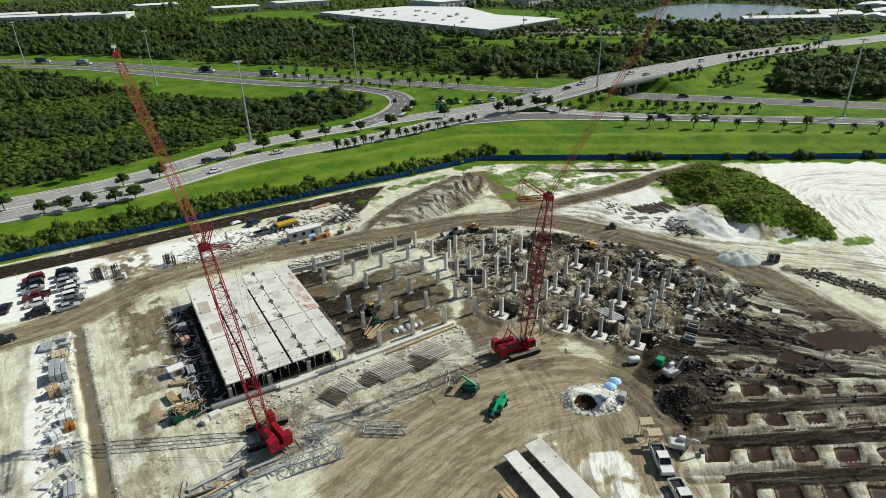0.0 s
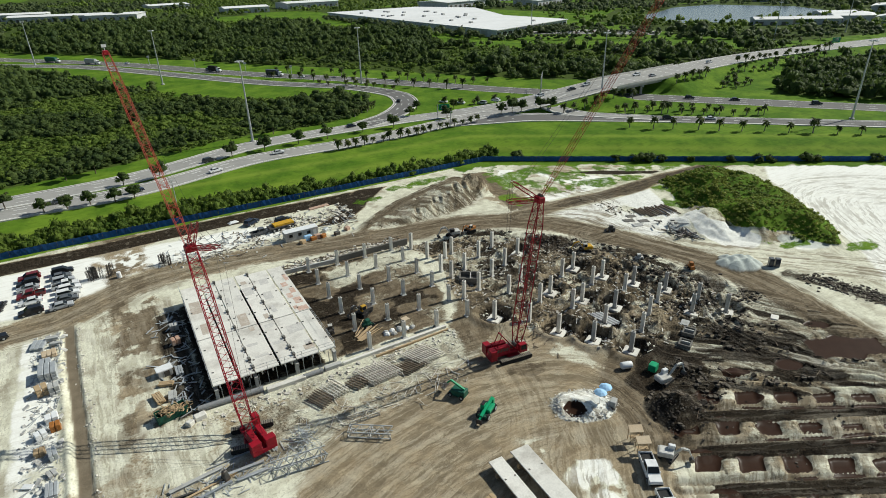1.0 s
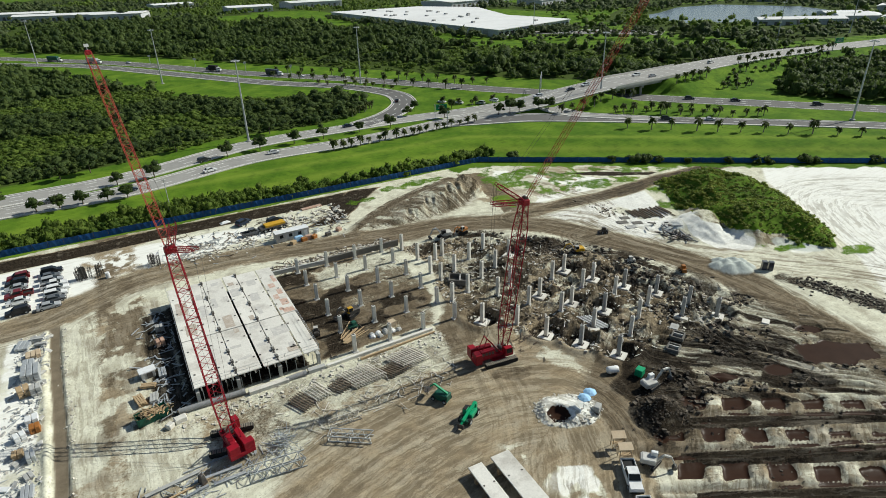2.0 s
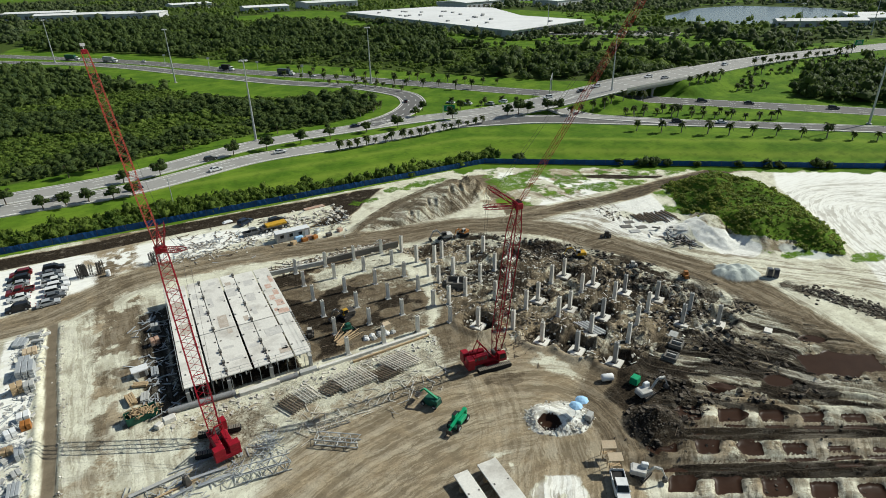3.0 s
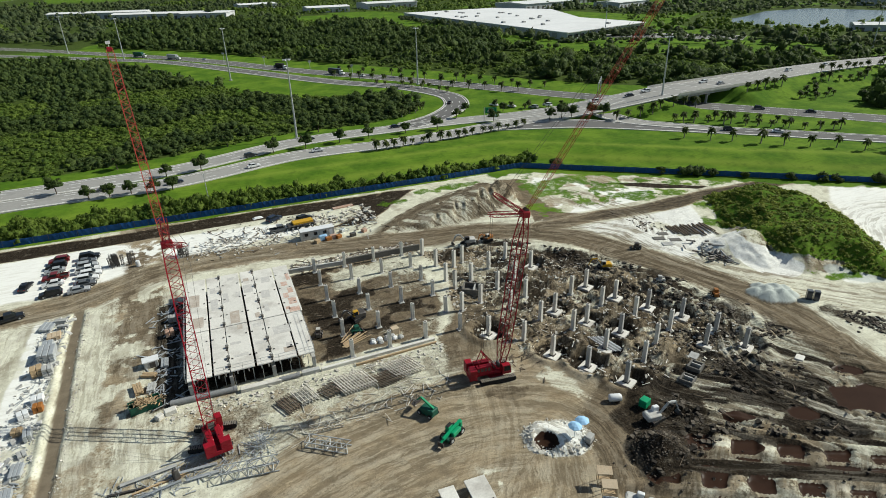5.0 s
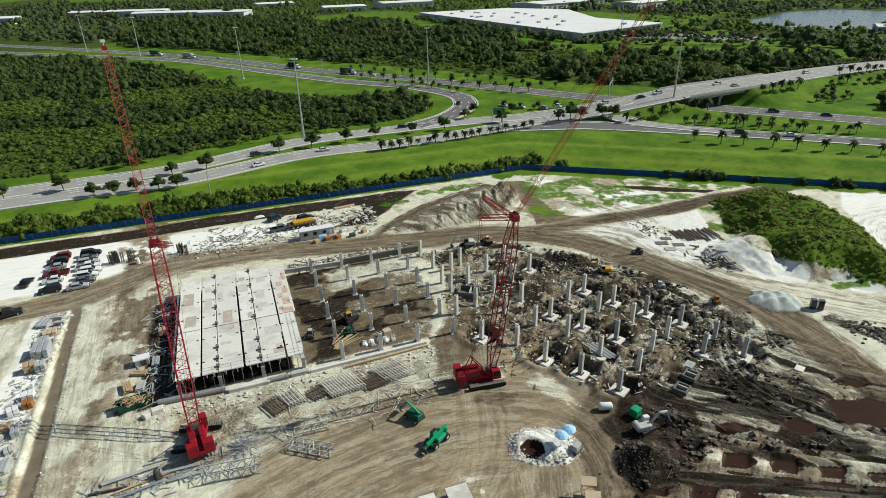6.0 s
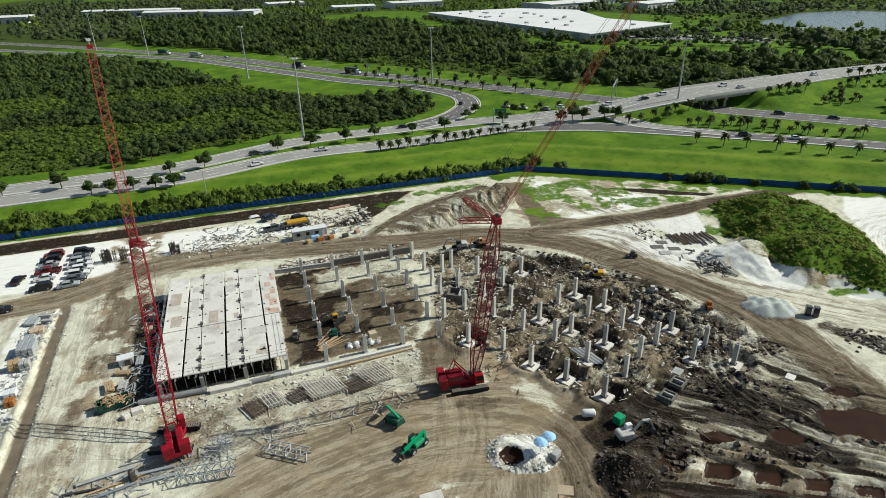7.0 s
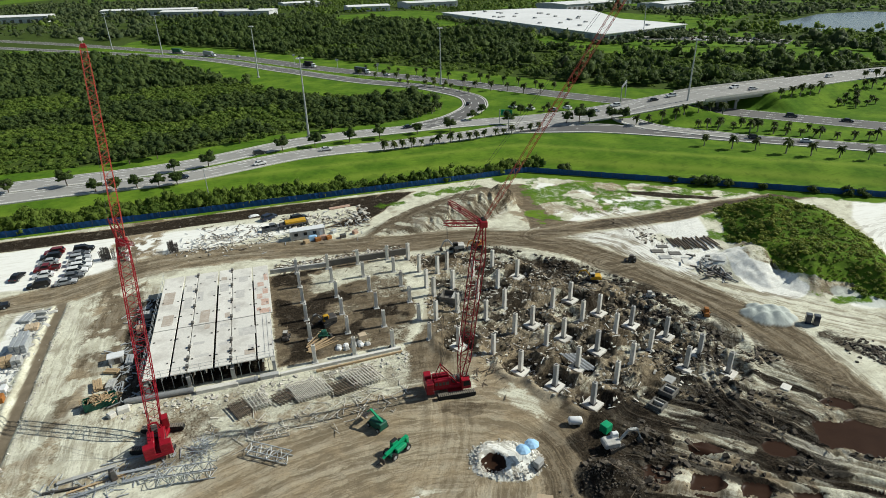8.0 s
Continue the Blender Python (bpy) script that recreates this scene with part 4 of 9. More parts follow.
    dirt = np.maximum(dirt, 0.9 * ramp(inside(x, y, [(42, 62), (44, 74), (51, 80), (57, 74), (53, 66)]) + 3 * (n - 0.5), -1, 2))
    mud = np.maximum(mud, 0.6 * ramp(3.0 - dist_line(x, y, [(109.5, 52), (116.5, 33)])[0] + 3 * (n - 0.5), 0, 1.5))
    bank_e, hole = ring_of(x, y)
    bank_in = ramp(1.12 - bank_e, 0, 0.15)
    dirt = dirt * (1 - bank_in)
    dsp, _ = dist_line(x, y, [(116.6, 77.6), (115.0, 73.0), (114.6, 68.5)])
    cone = ramp(5.4 + 2 * (n - 0.5) - dsp, 0, 1.2)
    dirt = dirt * (1 - 0.8 * cone)
    white = ramp(inside(x, y, [(118, 38), (132, 52), (142, 66), (156, 88), (166, 96), (300, 10), (300, -60), (150, 0)]), -2, 2)
    white = np.maximum(white, 0.95 * ramp(fbm(x, y, 9), 0.3, 0.5) * ramp(inside(x, y, [(90, 101.5), (112, 100.5), (124, 101), (118, 88), (110, 74), (104, 70), (98, 84)]) , -1, 2))
    white = np.maximum(white, 0.9 * ramp(inside(x, y, [(-60, 112), (-60, 136.5), (-20, 137), (20, 136), (36, 133), (34, 124), (0, 121), (-12, 114)]) + 4 * (n - 0.5), -1, 3))
    white = np.maximum(white, 0.8 * ramp(np.minimum(-12.8 - x, x + 20), 0, 1.5) * ramp(107 - y, 0, 3) * fbm(x, y, 5) * 1.6)
    white = np.maximum(white, 0.95 * bank_in)
    white = np.maximum(white, 0.95 * cone)
    white = np.maximum(white, 0.95 * ramp(inside(x, y, [(90, 108), (92, 124), (100, 138), (112, 124), (124, 112), (114, 107), (100, 108)]) + 4 * (n - 0.5), -1, 2) * ramp(fbm(x, y, 7), 0.36, 0.5))
    white = np.maximum(white, 0.6 * ramp(3.0 - np.hypot((x - 124.5) / 1.5, y - 58.5), 0, 1))
    pale = inside(x, y, [(38, 45), (47, 41), (46, 27), (39, 22)])
    white = np.maximum(white, 0.8 * ramp(pale, -1, 2) * ramp(fbm(x, y, 4.5), 0.5, 0.6))
    dirt = dirt * (1 - 0.9 * ramp(pale, -1, 2) * ramp(fbm(x, y, 4.5), 0.46, 0.56))
    white = np.maximum(white, 0.35 * ramp(berm, 0, 1.0) * fbm(x, y, 3) * 1.4)
    gravel = np.zeros_like(x)
    for cx, cy, top in GRAVEL:
        gravel = np.maximum(gravel, ramp(top / 0.62 - 0.1 - np.hypot(x - cx, y - cy) - 0.3 * (fbm(x, y, 1.5) - 0.5), 0, 0.4))
    flat_u, flat_w = (x - 124.6) * 0.63 - (y - 59.4) * 0.78, (x - 124.6) * 0.78 + (y - 59.4) * 0.63
    gravel = np.maximum(gravel, 0.7 * ramp(1.05 - np.hypot(flat_u / 5.2, flat_w / 2.4) - 0.3 * (n - 0.5), 0, 0.12))
    # brown driven or damp earth
    d_b, a_b = combed(x, y, BERM_ROAD)
    brown = 0.75 * ramp(berm, -1, 0.5) * ramp(fbm(a_b * 0.9 + 0.3 * d_b, d_b * 0.14 + 40, 1.1, 3), 0.47, 0.6)
    brown = np.maximum(brown, np.maximum(scar, 0.8 * ramp(inside(x, y, [(83, 130), (88, 140), (94, 137), (93, 126), (91, 112), (97, 107), (84, 106), (86, 118)]) + 4 * (n - 0.5), -0.5, 1.5)))
    soil = face * ramp(x + 0.35 * (y - 70) - 117.2 + 3 * (tuft - 0.5), -0.6, 0.9)
    white = white * (1 - 0.8 * soil)
    brown = np.maximum(brown, soil * (0.3 + 0.5 * ramp(fbm(x * 1.3, y * 0.6, 1.4, 3), 0.42, 0.6)))
    brown = np.maximum(brown, 0.3 * ramp(berm, -2.5, 0) * ramp(fbm(x, y, 3), 0.45, 0.6))
    for line, half, k in ((HAUL, 5.4, 0.8), (FIELD_ROAD, 3.0, 1.0), (BERM_ROAD, 2.2, 0.85)):
        d, _ = dist_line(x, y, line)
        brown = np.maximum(brown, k * ramp(half + 3.0 * (n - 0.4) - d, 0, 2.5) * (0.62 + 0.38 * ramp(x, 10, 70)))
    brown = np.maximum(brown, 1.0 * ramp(dark, -1, 1.0) * (1 - 0.95 * sandy) * (1 - 0.4 * ramp(fbm(x + 3, y, 7), 0.48, 0.6) * ramp(x, 27, 33)))
    brown = np.maximum(brown, 0.85 * foot * ramp(fbm(x + 25, y + 14, 6, 5), 0.48, 0.6))
    verge = inside(x, y, [(55, 48), (53, 42), (50.5, 37), (53, 30), (60, 30), (68, 36), (73, 44), (71, 52), (65, 55), (60, 52)])
    brown = np.maximum(brown, 1.05 * ramp(verge + 3 * (n - 0.5), -1, 2))
    muck = np.maximum(muck, 0.9 * ramp(inside(x, y, [(57, 46), (57, 38), (62, 33), (70, 37), (74, 45), (72, 51), (64, 50)]) + 5 * (fbm(x, y, 5) - 0.5), 0, 2))
    dirt = np.maximum(dirt, 0.9 * ramp(verge + 3 * (n - 0.5), -1, 2))
    brown = np.maximum(brown, 0.75 * lane_e * ramp(fbm(x + 2, y * 0.8 + 9, 6) + 0.5 * (fbm(x, y, 1.6) - 0.5), 0.47, 0.62))
    brown = np.maximum(brown, 0.8 * ramp(inside(x, y, [(41, 61), (43, 73), (50, 80), (56, 74), (52, 66)]) + 3 * (n - 0.5), -1, 2) * ramp(fbm(x, y, 4), 0.36, 0.5))
    brown = np.maximum(brown, 0.55 * ramp(fbm(x + 90, y, 6), 0.5, 0.62) * ramp(np.minimum(y - 60, 72 - y), 0, 2) * ramp(np.minimum(44 - x, x - 6), 0, 4))
    wet = np.zeros_like(x)
    for cx, cy in PITS:
        wet = np.maximum(wet, ramp(2.8 - np.hypot(x - cx, y - cy), 0, 0.6) * ramp(-0.08 - z, 0, 0.34))
    for px, py, rx, ry in ((94.5, 34.2, 6.2, 3.0), (83.2, 36.0, 1.9, 1.5), (97, 40.3, 2.2, 1.3), (74.3, 39.0, 1.9, 1.2), (71.2, 34.3, 1.7, 1.2)):
        wet = np.maximum(wet, ramp(1.1 - np.hypot((x - px) / rx, (y - py + 0.35 * (x - px)) / ry) - 0.9 * (fbm(x, y, 2.4) - 0.5), 0, 0.15))
    wet = np.maximum(wet, ramp(1.75 - hole, 0, 0.3))
    brown = np.maximum(brown, 0.95 * ramp(1.9 - np.hypot((x - 47.5) / 2.4, (y - 56.0 + 0.25 * (x - 47.5))) - 2.6 * (fbm(x, y, 2.0) - 0.5), 0, 0.9))
    dirt = np.maximum(dirt, 0.9 * ramp(1.1 - np.hypot((x - 44.5) / 5, (y - 39 + 0.7 * (x - 44.5)) / 3) - 1.3 * (fbm(x, y, 3) - 0.5), 0, 0.3))
    muck = np.maximum(muck, mud)
    # flow of the combed ground: across, along and how strongly it shows, in two layers
    fu, fv, fw = np.zeros_like(x), np.zeros_like(x), np.zeros_like(x)
    fu2, fv2, fw2 = np.zeros_like(x), np.zeros_like(x), np.zeros_like(x)
    here = (x > -45) & (x < 215) & (y > 5) & (y < 150)
    hx_, hy_ = x[here], y[here]

    def lay(fu, fv, fw, across, along, w, spread):
        k = w > fw[here]
        idx_ = np.flatnonzero(here)[k]
        fu[idx_], fv[idx_], fw[idx_] = across[k] + spread, along[k], w[k]

    d, a = combed(hx_, hy_, HAUL)
    lay(fu, fv, fw, d, a, 0.8 * ramp(7.0 - np.abs(d), 0, 2.5), 0)
    d, a = combed(hx_, hy_, FIELD_ROAD)
    lay(fu, fv, fw, d, a, 0.7 * ramp(4.0 - np.abs(d), 0, 1.5), 40)
    d, a = combed(hx_, hy_, BERM_ROAD)
    lay(fu, fv, fw, d, a, 0.7 * ramp(3.0 - np.abs(d), 0, 1.0), 80)
    slope = ramp(inside(hx_, hy_, BERM), -2.0, 0.5) * ramp(np.abs(d), 2.6, 3.4)
    lay(fu, fv, fw, a * 0.8 + 0.25 * d + 90, d * 1.5, 1.5 * slope, 0)
    d, a = combed(hx_, hy_, YARD_WAY)
    lay(fu, fv, fw, d, a, ramp(inside(hx_, hy_, YARD), -3, 2) * 0.85, 130)
    d, a = combed(hx_, hy_, RUT_LINES[0][0])
    lay(fu, fv, fw, d, a, ramp(inside(hx_, hy_, RUTS), -3, 1), 170)
    pj_ = ((hx_ - PIT0[0]) * uj[0] + (hy_ - PIT0[1]) * uj[1])
    pi2 = ((hx_ - PIT0[0]) * ui[0] + (hy_ - PIT0[1]) * ui[1])
    lay(fu, fv, fw, pj_, pi2, band[here] * 0.95, 210)
    lay(fu, fv, fw, hx_ + 0.03 * hy_, hy_, 0.6 * ramp(np.minimum(hx_ + 11, 6 - hx_), 0, 2) * ramp(110 - hy_, 0, 3), 250)
    lay(fu, fv, fw, hx_ + 0.02 * hy_, hy_, 0.55 * ramp(-18.5 - hx_, 0, 2) * ramp(110 - hy_, 0, 3), 270)
    d, a = combed(hx_, hy_, YARD_TURN)
    lay(fu2, fv2, fw2, d, a, 0.5 * ramp(5.0 - np.abs(d), 0, 2.5), 30)
    d, a = combed(hx_, hy_, SAND_WAY)
    lay(fu2, fv2, fw2, d, a, ramp(6.5 - np.abs(d), 0, 2.5), 60)
    d, a = combed(hx_, hy_, SAND_TURN)
    lay(fu2, fv2, fw2, d, a, 0.95 * ramp(6.0 - np.abs(d), 0, 2.0), 90)
    d, a = combed(hx_, hy_, WHITE_WAY)
    lay(fu2, fv2, fw2, d, a, 0.55 * ramp(14 - np.abs(d), 0, 5), 120)
    d, a = combed(hx_, hy_, RUT_LINES[1][0])
    lay(fu2, fv2, fw2, d, a, ramp(5.0 - np.abs(d), 0, 1.5), 150)
    lay(fu2, fv2, fw2, pi2 + 0.3 * pj_, pj_, 0.8 * band[here] * (1 - here_[here]), 190)
    d, a = combed(hx_, hy_, [(48, 66), (58, 62), (68, 70), (78, 84), (86, 92)])
    lay(fu2, fv2, fw2, d, a, 0.75 * foot[here], 230)
    track = np.zeros_like(x)
    for line, half, gap in RUT_LINES:
        d, _ = dist_line(hx_, hy_, [tuple(p) for p in spline(line, 2.0)])
        k = ramp(half + 0.5 * (n[here] - 0.3) - d, 0, 0.5) * ramp(np.sin(6.283 * d / gap + 3 * fbm(hx_, hy_, 6)), 0.75, -0.35)
        track[here] = np.maximum(track[here], k)
    mow = (0.5 + 0.5 * np.sin(beyond * 0.62 + 1.6 * fbm(x, y, 18))) ** 3 * ramp(beyond, 1, 4) * ramp(34 - beyond, 0, 8)
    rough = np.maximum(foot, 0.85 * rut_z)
    # on the berm the dark creases and specks paint shadowed bumps
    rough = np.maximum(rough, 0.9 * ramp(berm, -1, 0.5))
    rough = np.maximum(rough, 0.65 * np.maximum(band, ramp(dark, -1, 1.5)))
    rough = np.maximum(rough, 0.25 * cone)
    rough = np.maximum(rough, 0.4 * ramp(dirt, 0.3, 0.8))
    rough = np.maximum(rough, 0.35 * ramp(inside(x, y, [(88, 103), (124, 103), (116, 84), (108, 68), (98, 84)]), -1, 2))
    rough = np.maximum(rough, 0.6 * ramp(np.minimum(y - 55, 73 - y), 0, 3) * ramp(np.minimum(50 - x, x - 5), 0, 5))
    return {"fu": fu, "fv": fv, "fw": fw * site, "fu2": fu2, "fv2": fv2, "fw2": fw2 * site, "rough": rough * site, "mow": mow, "track": track * site, "dirt": dirt * site, "muck": muck * site, "grass": grass, "scrub": scrub, "white": white * site, "gravel": gravel * site, "ditch": ramp(0.95 + 0.25 * (fbm(x, y, 2) - 0.5) - np.abs(x - trench_x(y)), 0, 0.25) * ramp(107.5 - y, 0, 1) * site, "brown": brown * site, "wet": wet * site}


WOODS = [
    [(-320, 205), (-100, 196), (-28, 193.5), (0, 199), (36, 212), (72, 213), (92, 222), (101, 240), (97, 258), (82, 268), (56, 276), (32, 306), (20, 338), (-8, 396), (-45, 455), (-110, 505), (-320, 700)],
    [(-60, 575), (20, 492), (75, 405), (125, 338), (168, 276), (200, 232), (232, 214), (300, 219), (380, 226), (420, 226), (375, 238), (318, 288), (258, 343), (238, 378), (230, 520), (205, 640), (90, 800), (-60, 830)],
    [(252, 150), (276, 116), (320, 66), (400, 10), (470, 60), (430, 150), (372, 178), (320, 180)],
]
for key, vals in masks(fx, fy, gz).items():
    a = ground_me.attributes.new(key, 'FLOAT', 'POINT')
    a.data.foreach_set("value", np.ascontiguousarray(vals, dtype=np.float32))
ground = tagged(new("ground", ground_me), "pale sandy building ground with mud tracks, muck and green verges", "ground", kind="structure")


# ---- roads ----
def strip(pts, half, zfun, lift, offset=0.0):
    """A ribbon along a curve."""
    c = spline(pts)
    t = np.gradient(c, axis=0)
    t /= np.linalg.norm(t, axis=1)[:, None]
    nrm = np.stack([-t[:, 1], t[:, 0]], 1)
    a, b = c + nrm * (offset - half), c + nrm * (offset + half)
    v = np.concatenate([np.column_stack([a, zfun(a[:, 0], a[:, 1]) + lift]), np.column_stack([b, zfun(b[:, 0], b[:, 1]) + lift])])
    n = len(c)
    i = np.arange(n - 1)
    return v, np.stack([i, i + 1, i + 1 + n, i + n], 1)


def level(x, y):
    return np.full(np.shape(x), 2.0)


def rising(x, y):
    return road_rise(x)


def ramped(x, y):
    """Level of the roads that leave the bridge road."""
    return 2.0 + (road_rise(x) - 2.0) * ramp(y, 168, 186)


def dashes(pts, offset, zfun, lift, dash, gap, half):
    c = spline(pts, 1.0)
    s = np.r_[0, np.cumsum(np.linalg.norm(np.diff(c, axis=0), axis=1))]
    vs, fs, n = [], [], 0
    for a in np.arange(0, s[-1] - dash, dash + gap):
        k = np.linspace(a, a + dash, 3)
        seg = np.column_stack([np.interp(k, s, c[:, 0]), np.interp(k, s, c[:, 1])])
        if seg[0, 0] < -200 or seg[0, 0] > 480:
            continue
        t = np.gradient(seg, axis=0)
        t /= np.linalg.norm(t, axis=1)[:, None]
        nr = np.stack([-t[:, 1], t[:, 0]], 1)
        p, q = seg + nr * (offset - half), seg + nr * (offset + half)
        vs.append(np.concatenate([np.column_stack([p, zfun(p[:, 0], p[:, 1]) + lift]), np.column_stack([q, zfun(q[:, 0], q[:, 1]) + lift])]))
        fs += [(n, n + 1, n + 4, n + 3), (n + 1, n + 2, n + 5, n + 4)]
        n += 6
    return np.concatenate(vs), np.array(fs)


def road(name, pts, half, zfun, mat, lift, label, lanes=(), edges=True, kerbs=True):
    v, f = strip(pts, half, zfun, lift)
    ob = tagged(new(name, np_mesh(name, v, f, mat)), label, "road", kind="structure")
    if edges:
        for sgn in (-1, 1):
            v, f = strip(pts, 0.16, zfun, lift + 0.03, sgn * (half - 0.7))
            part("edge_line", np_mesh("edge_line", v, f, M_MARK), M_MARK, ob)
    for off in lanes:
        v, f = dashes(pts, off, zfun, lift + 0.03, 3.0, 6.0, 0.14)
        part("lane_dashes", np_mesh("lane_dashes", v, f, M_MARK), M_MARK, ob)["kind"] = "stuff"
    if kerbs:
        for sgn in (-1, 1):
            v, f = strip(pts, 0.28, zfun, lift + 0.14, sgn * (half + 0.2))
            n = len(v) // 2
            low = v.copy()
            low[:, 2] -= 0.4
            i = np.arange(n - 1)
            allv = np.concatenate([v, low])
            sides = [np.stack([i + o, i + 1 + o, i + 1 + o + 2 * n, i + o + 2 * n], 1) for o in (0, n)]
            part("kerb", np_mesh("kerb", allv, np.concatenate([f] + sides), M_KERB), M_KERB, ob)
    return ob


road("road", CW_NEAR, 4.6, lambda x, y: 2.0 + (road_rise(x) - 2.0), M_ROAD, 0.06, "pale concrete carriageway of the main road beside the grass", lanes=(-1.3, 1.9))
road("road", CW_FAR, 4.6, lambda x, y: 2.0 + (road_rise(x) - 2.0), M_ROAD, 0.065, "pale concrete carriageway beyond the planted median", lanes=(-1.3, 1.9))
road("road", BRIDGE_ROAD, 8.6, rising, M_ROAD, 0.10, "pale main road that climbs over the bridge", lanes=(-4.2, -0.9, 2.4, 5.4))
road("road", EXIT_ROAD, 4.3, ramped, M_ASPHALT, 0.08, "grey exit road with white edge lines along the bank", lanes=(0.0,))
road("road", LINK_ROAD, 3.2, ramped, M_ROAD, 0.12, "curved pale link road down from the bridge")
road("road", LOOP, 5.0, level, M_ASPHALT, 0.07, "curved grey loop ramp with pale kerbs", lanes=(-1.4, 1.6))
road("road", HIGHWAY, 6.6, level, M_ASPHALT, 0.05, "grey highway that runs under the bridge", lanes=(-2.2, 1.8), kerbs=False)


# ---- plants ----
def leaf_cloud(rng, lumps, per_lump, leaf, spread, rise, flat=1.0, dome=True):
    """A crown round the origin's axis: uneven domes of foliage roughened by leaf sprays, with gaps between them."""
    vs = []
    for _ in range(lumps):
        a, r, h = rng.uniform(0, 6.283), spread * math.sqrt(rng.uniform(0.02, 0.8)), rng.uniform(0, 1)
        c = np.array([r * math.cos(a), r * math.sin(a), rise * (0.25 + 0.75 * h) * (1 - 0.35 * (r / spread) ** 2)])
        size = spread * rng.uniform(0.22, 0.6)
        if dome:
            rings = []
            for el, k in ((-0.35, 0.92), (0.5, 0.92)):
                tw = rng.uniform(0, 1)
                ang = np.arange(6) * 1.0472 + tw * 0.3
                w = size * k * rng.uniform(0.65, 1.2, 6)
                rings.append(np.column_stack([w * np.cos(ang) * math.cos(el), w * np.sin(ang) * math.cos(el), w * math.sin(el) * flat]))
            top = np.array([[0, 0, size * flat * rng.uniform(0.85, 1.0)]]) + rng.normal(0, 0.06, (1, 3)) * size
            rings = [q_ + c for q_ in rings]
            top = top + c
            for k in range(1):
                for i in range(6):
                    j = (i + 1) % 6
                    vs.append(("dome", rings[k][i], rings[k][j], rings[k + 1][j], rings[k + 1][i]))
            for i in (0, 2, 4):
                vs.append(("dome", rings[1][i], rings[1][(i + 1) % 6], rings[1][(i + 2) % 6], top[0]))
            vs.append(("end",))
        d = rng.normal(size=(per_lump, 3))
        d[:, 2] = np.abs(d[:, 2]) * 0.9 - 0.15
        d /= np.linalg.norm(d, axis=1)[:, None]
        p = c + d * size * rng.uniform(0.82, 1.14, (per_lump, 1)) * [1, 1, flat]
        nrm = d + rng.normal(scale=0.6, size=(per_lump, 3))
        nrm /= np.linalg.norm(nrm, axis=1)[:, None]
        u = np.cross(nrm, rng.normal(size=(per_lump, 3)))
        u /= np.linalg.norm(u, axis=1)[:, None]
        w = np.cross(nrm, u)
        s = leaf * rng.uniform(0.6, 1.3, (per_lump, 1))
        k = rng.uniform(0.5, 1.0, (per_lump, 1))
        for q_ in np.stack([p - u * s, p - w * s * k, p + u * s, p + w * s * k], 1):
            vs.append(("leaf", *q_))
    # weld the corners of each dome so that it shades as one round mass
    verts, faces, known = [], [], {}
    for item in vs:
        if item[0] == "end":
            known = {}
            continue
        face = []
        for p in item[1:]:
            key = tuple(np.round(p, 5))
            if item[0] == "leaf" or key not in known:
                known[key] = len(verts)
                verts.append(p)
                face.append(len(verts) - 1)
            else:
                face.append(known[key])
        faces.append(face)
    return np.array(verts), np.array(faces)


def scatter(name, templates, places, mat, label, category, kind="stuff"):
    """Many crowns joined into one mesh. places: x, y, z, size, height factor."""
    rng = np.random.default_rng(len(places))
    vs, fs, n = [], [], 0
    for x, y, z, s, hk in places:
        v, f = templates[rng.integers(len(templates))]
        a = rng.uniform(0, 6.283)
        c, sn = math.cos(a), math.sin(a)
        w = np.column_stack([(c * v[:, 0] - sn * v[:, 1]) * s + x, (sn * v[:, 0] + c * v[:, 1]) * s + y, v[:, 2] * s * hk + z])
        vs.append(w)
        fs.append(f + n)
        n += len(v)
    me = np_mesh(name, np.concatenate(vs), np.concatenate(fs), mat, True)
    return tagged(new(name, me), label, category, kind=kind)


def spots(poly, step, jitter, keep=None, seed=0):
    rng = np.random.default_rng(seed)
    p = np.array(poly)
    gx_, gy_ = np.meshgrid(np.arange(p[:, 0].min(), p[:, 0].max(), step), np.arange(p[:, 1].min(), p[:, 1].max(), step))
    q = np.column_stack([gx_.ravel(), gy_.ravel()]) + rng.uniform(-jitter, jitter, (gx_.size, 2)) * step
    ok = inside(q[:, 0], q[:, 1], poly) > 0
    if keep is not None:
        ok &= keep(q[:, 0], q[:, 1])
    return q[ok]


lrng = np.random.default_rng(11)
BUSHES = [leaf_cloud(lrng, 4, 14, 0.12, 1.0, 0.55, 0.75) for _ in range(9)]
TREES = [leaf_cloud(lrng, 5, 15, 0.115, 1.0, 0.9, 0.8) for _ in range(12)]
FINE = [leaf_cloud(lrng, 5, 14, 0.14, 1.0, 0.9, 0.8) for _ in range(8)]
DISTANT = [leaf_cloud(lrng, 3, 3, 0.18, 1.0, 0.9, 0.85) for _ in range(8)]
SIMPLE = [leaf_cloud(lrng, 4, 6, 0.16, 1.0, 0.85, 0.8) for _ in range(8)]


def wooded(q, seed, smin, smax, hk):
    rng = np.random.default_rng(seed)
    n = fbm(q[:, 0], q[:, 1], 40)
    s = smin + (smax - smin) * np.clip((n - 0.3) * 1.5 + 1.1 * rng.uniform(0, 1, len(q)) ** 2.2 - 0.3, 0, 1.35)
    z = level_at(q[:, 0], q[:, 1])
    return np.column_stack([q, z - 0.2, s, hk * rng.uniform(0.8, 1.3, len(q))])


near_part = lambda x, y: (y < 330) & (x > -190)
low = lambda x, y: fbm(x, y, 34, 4) < 0.47
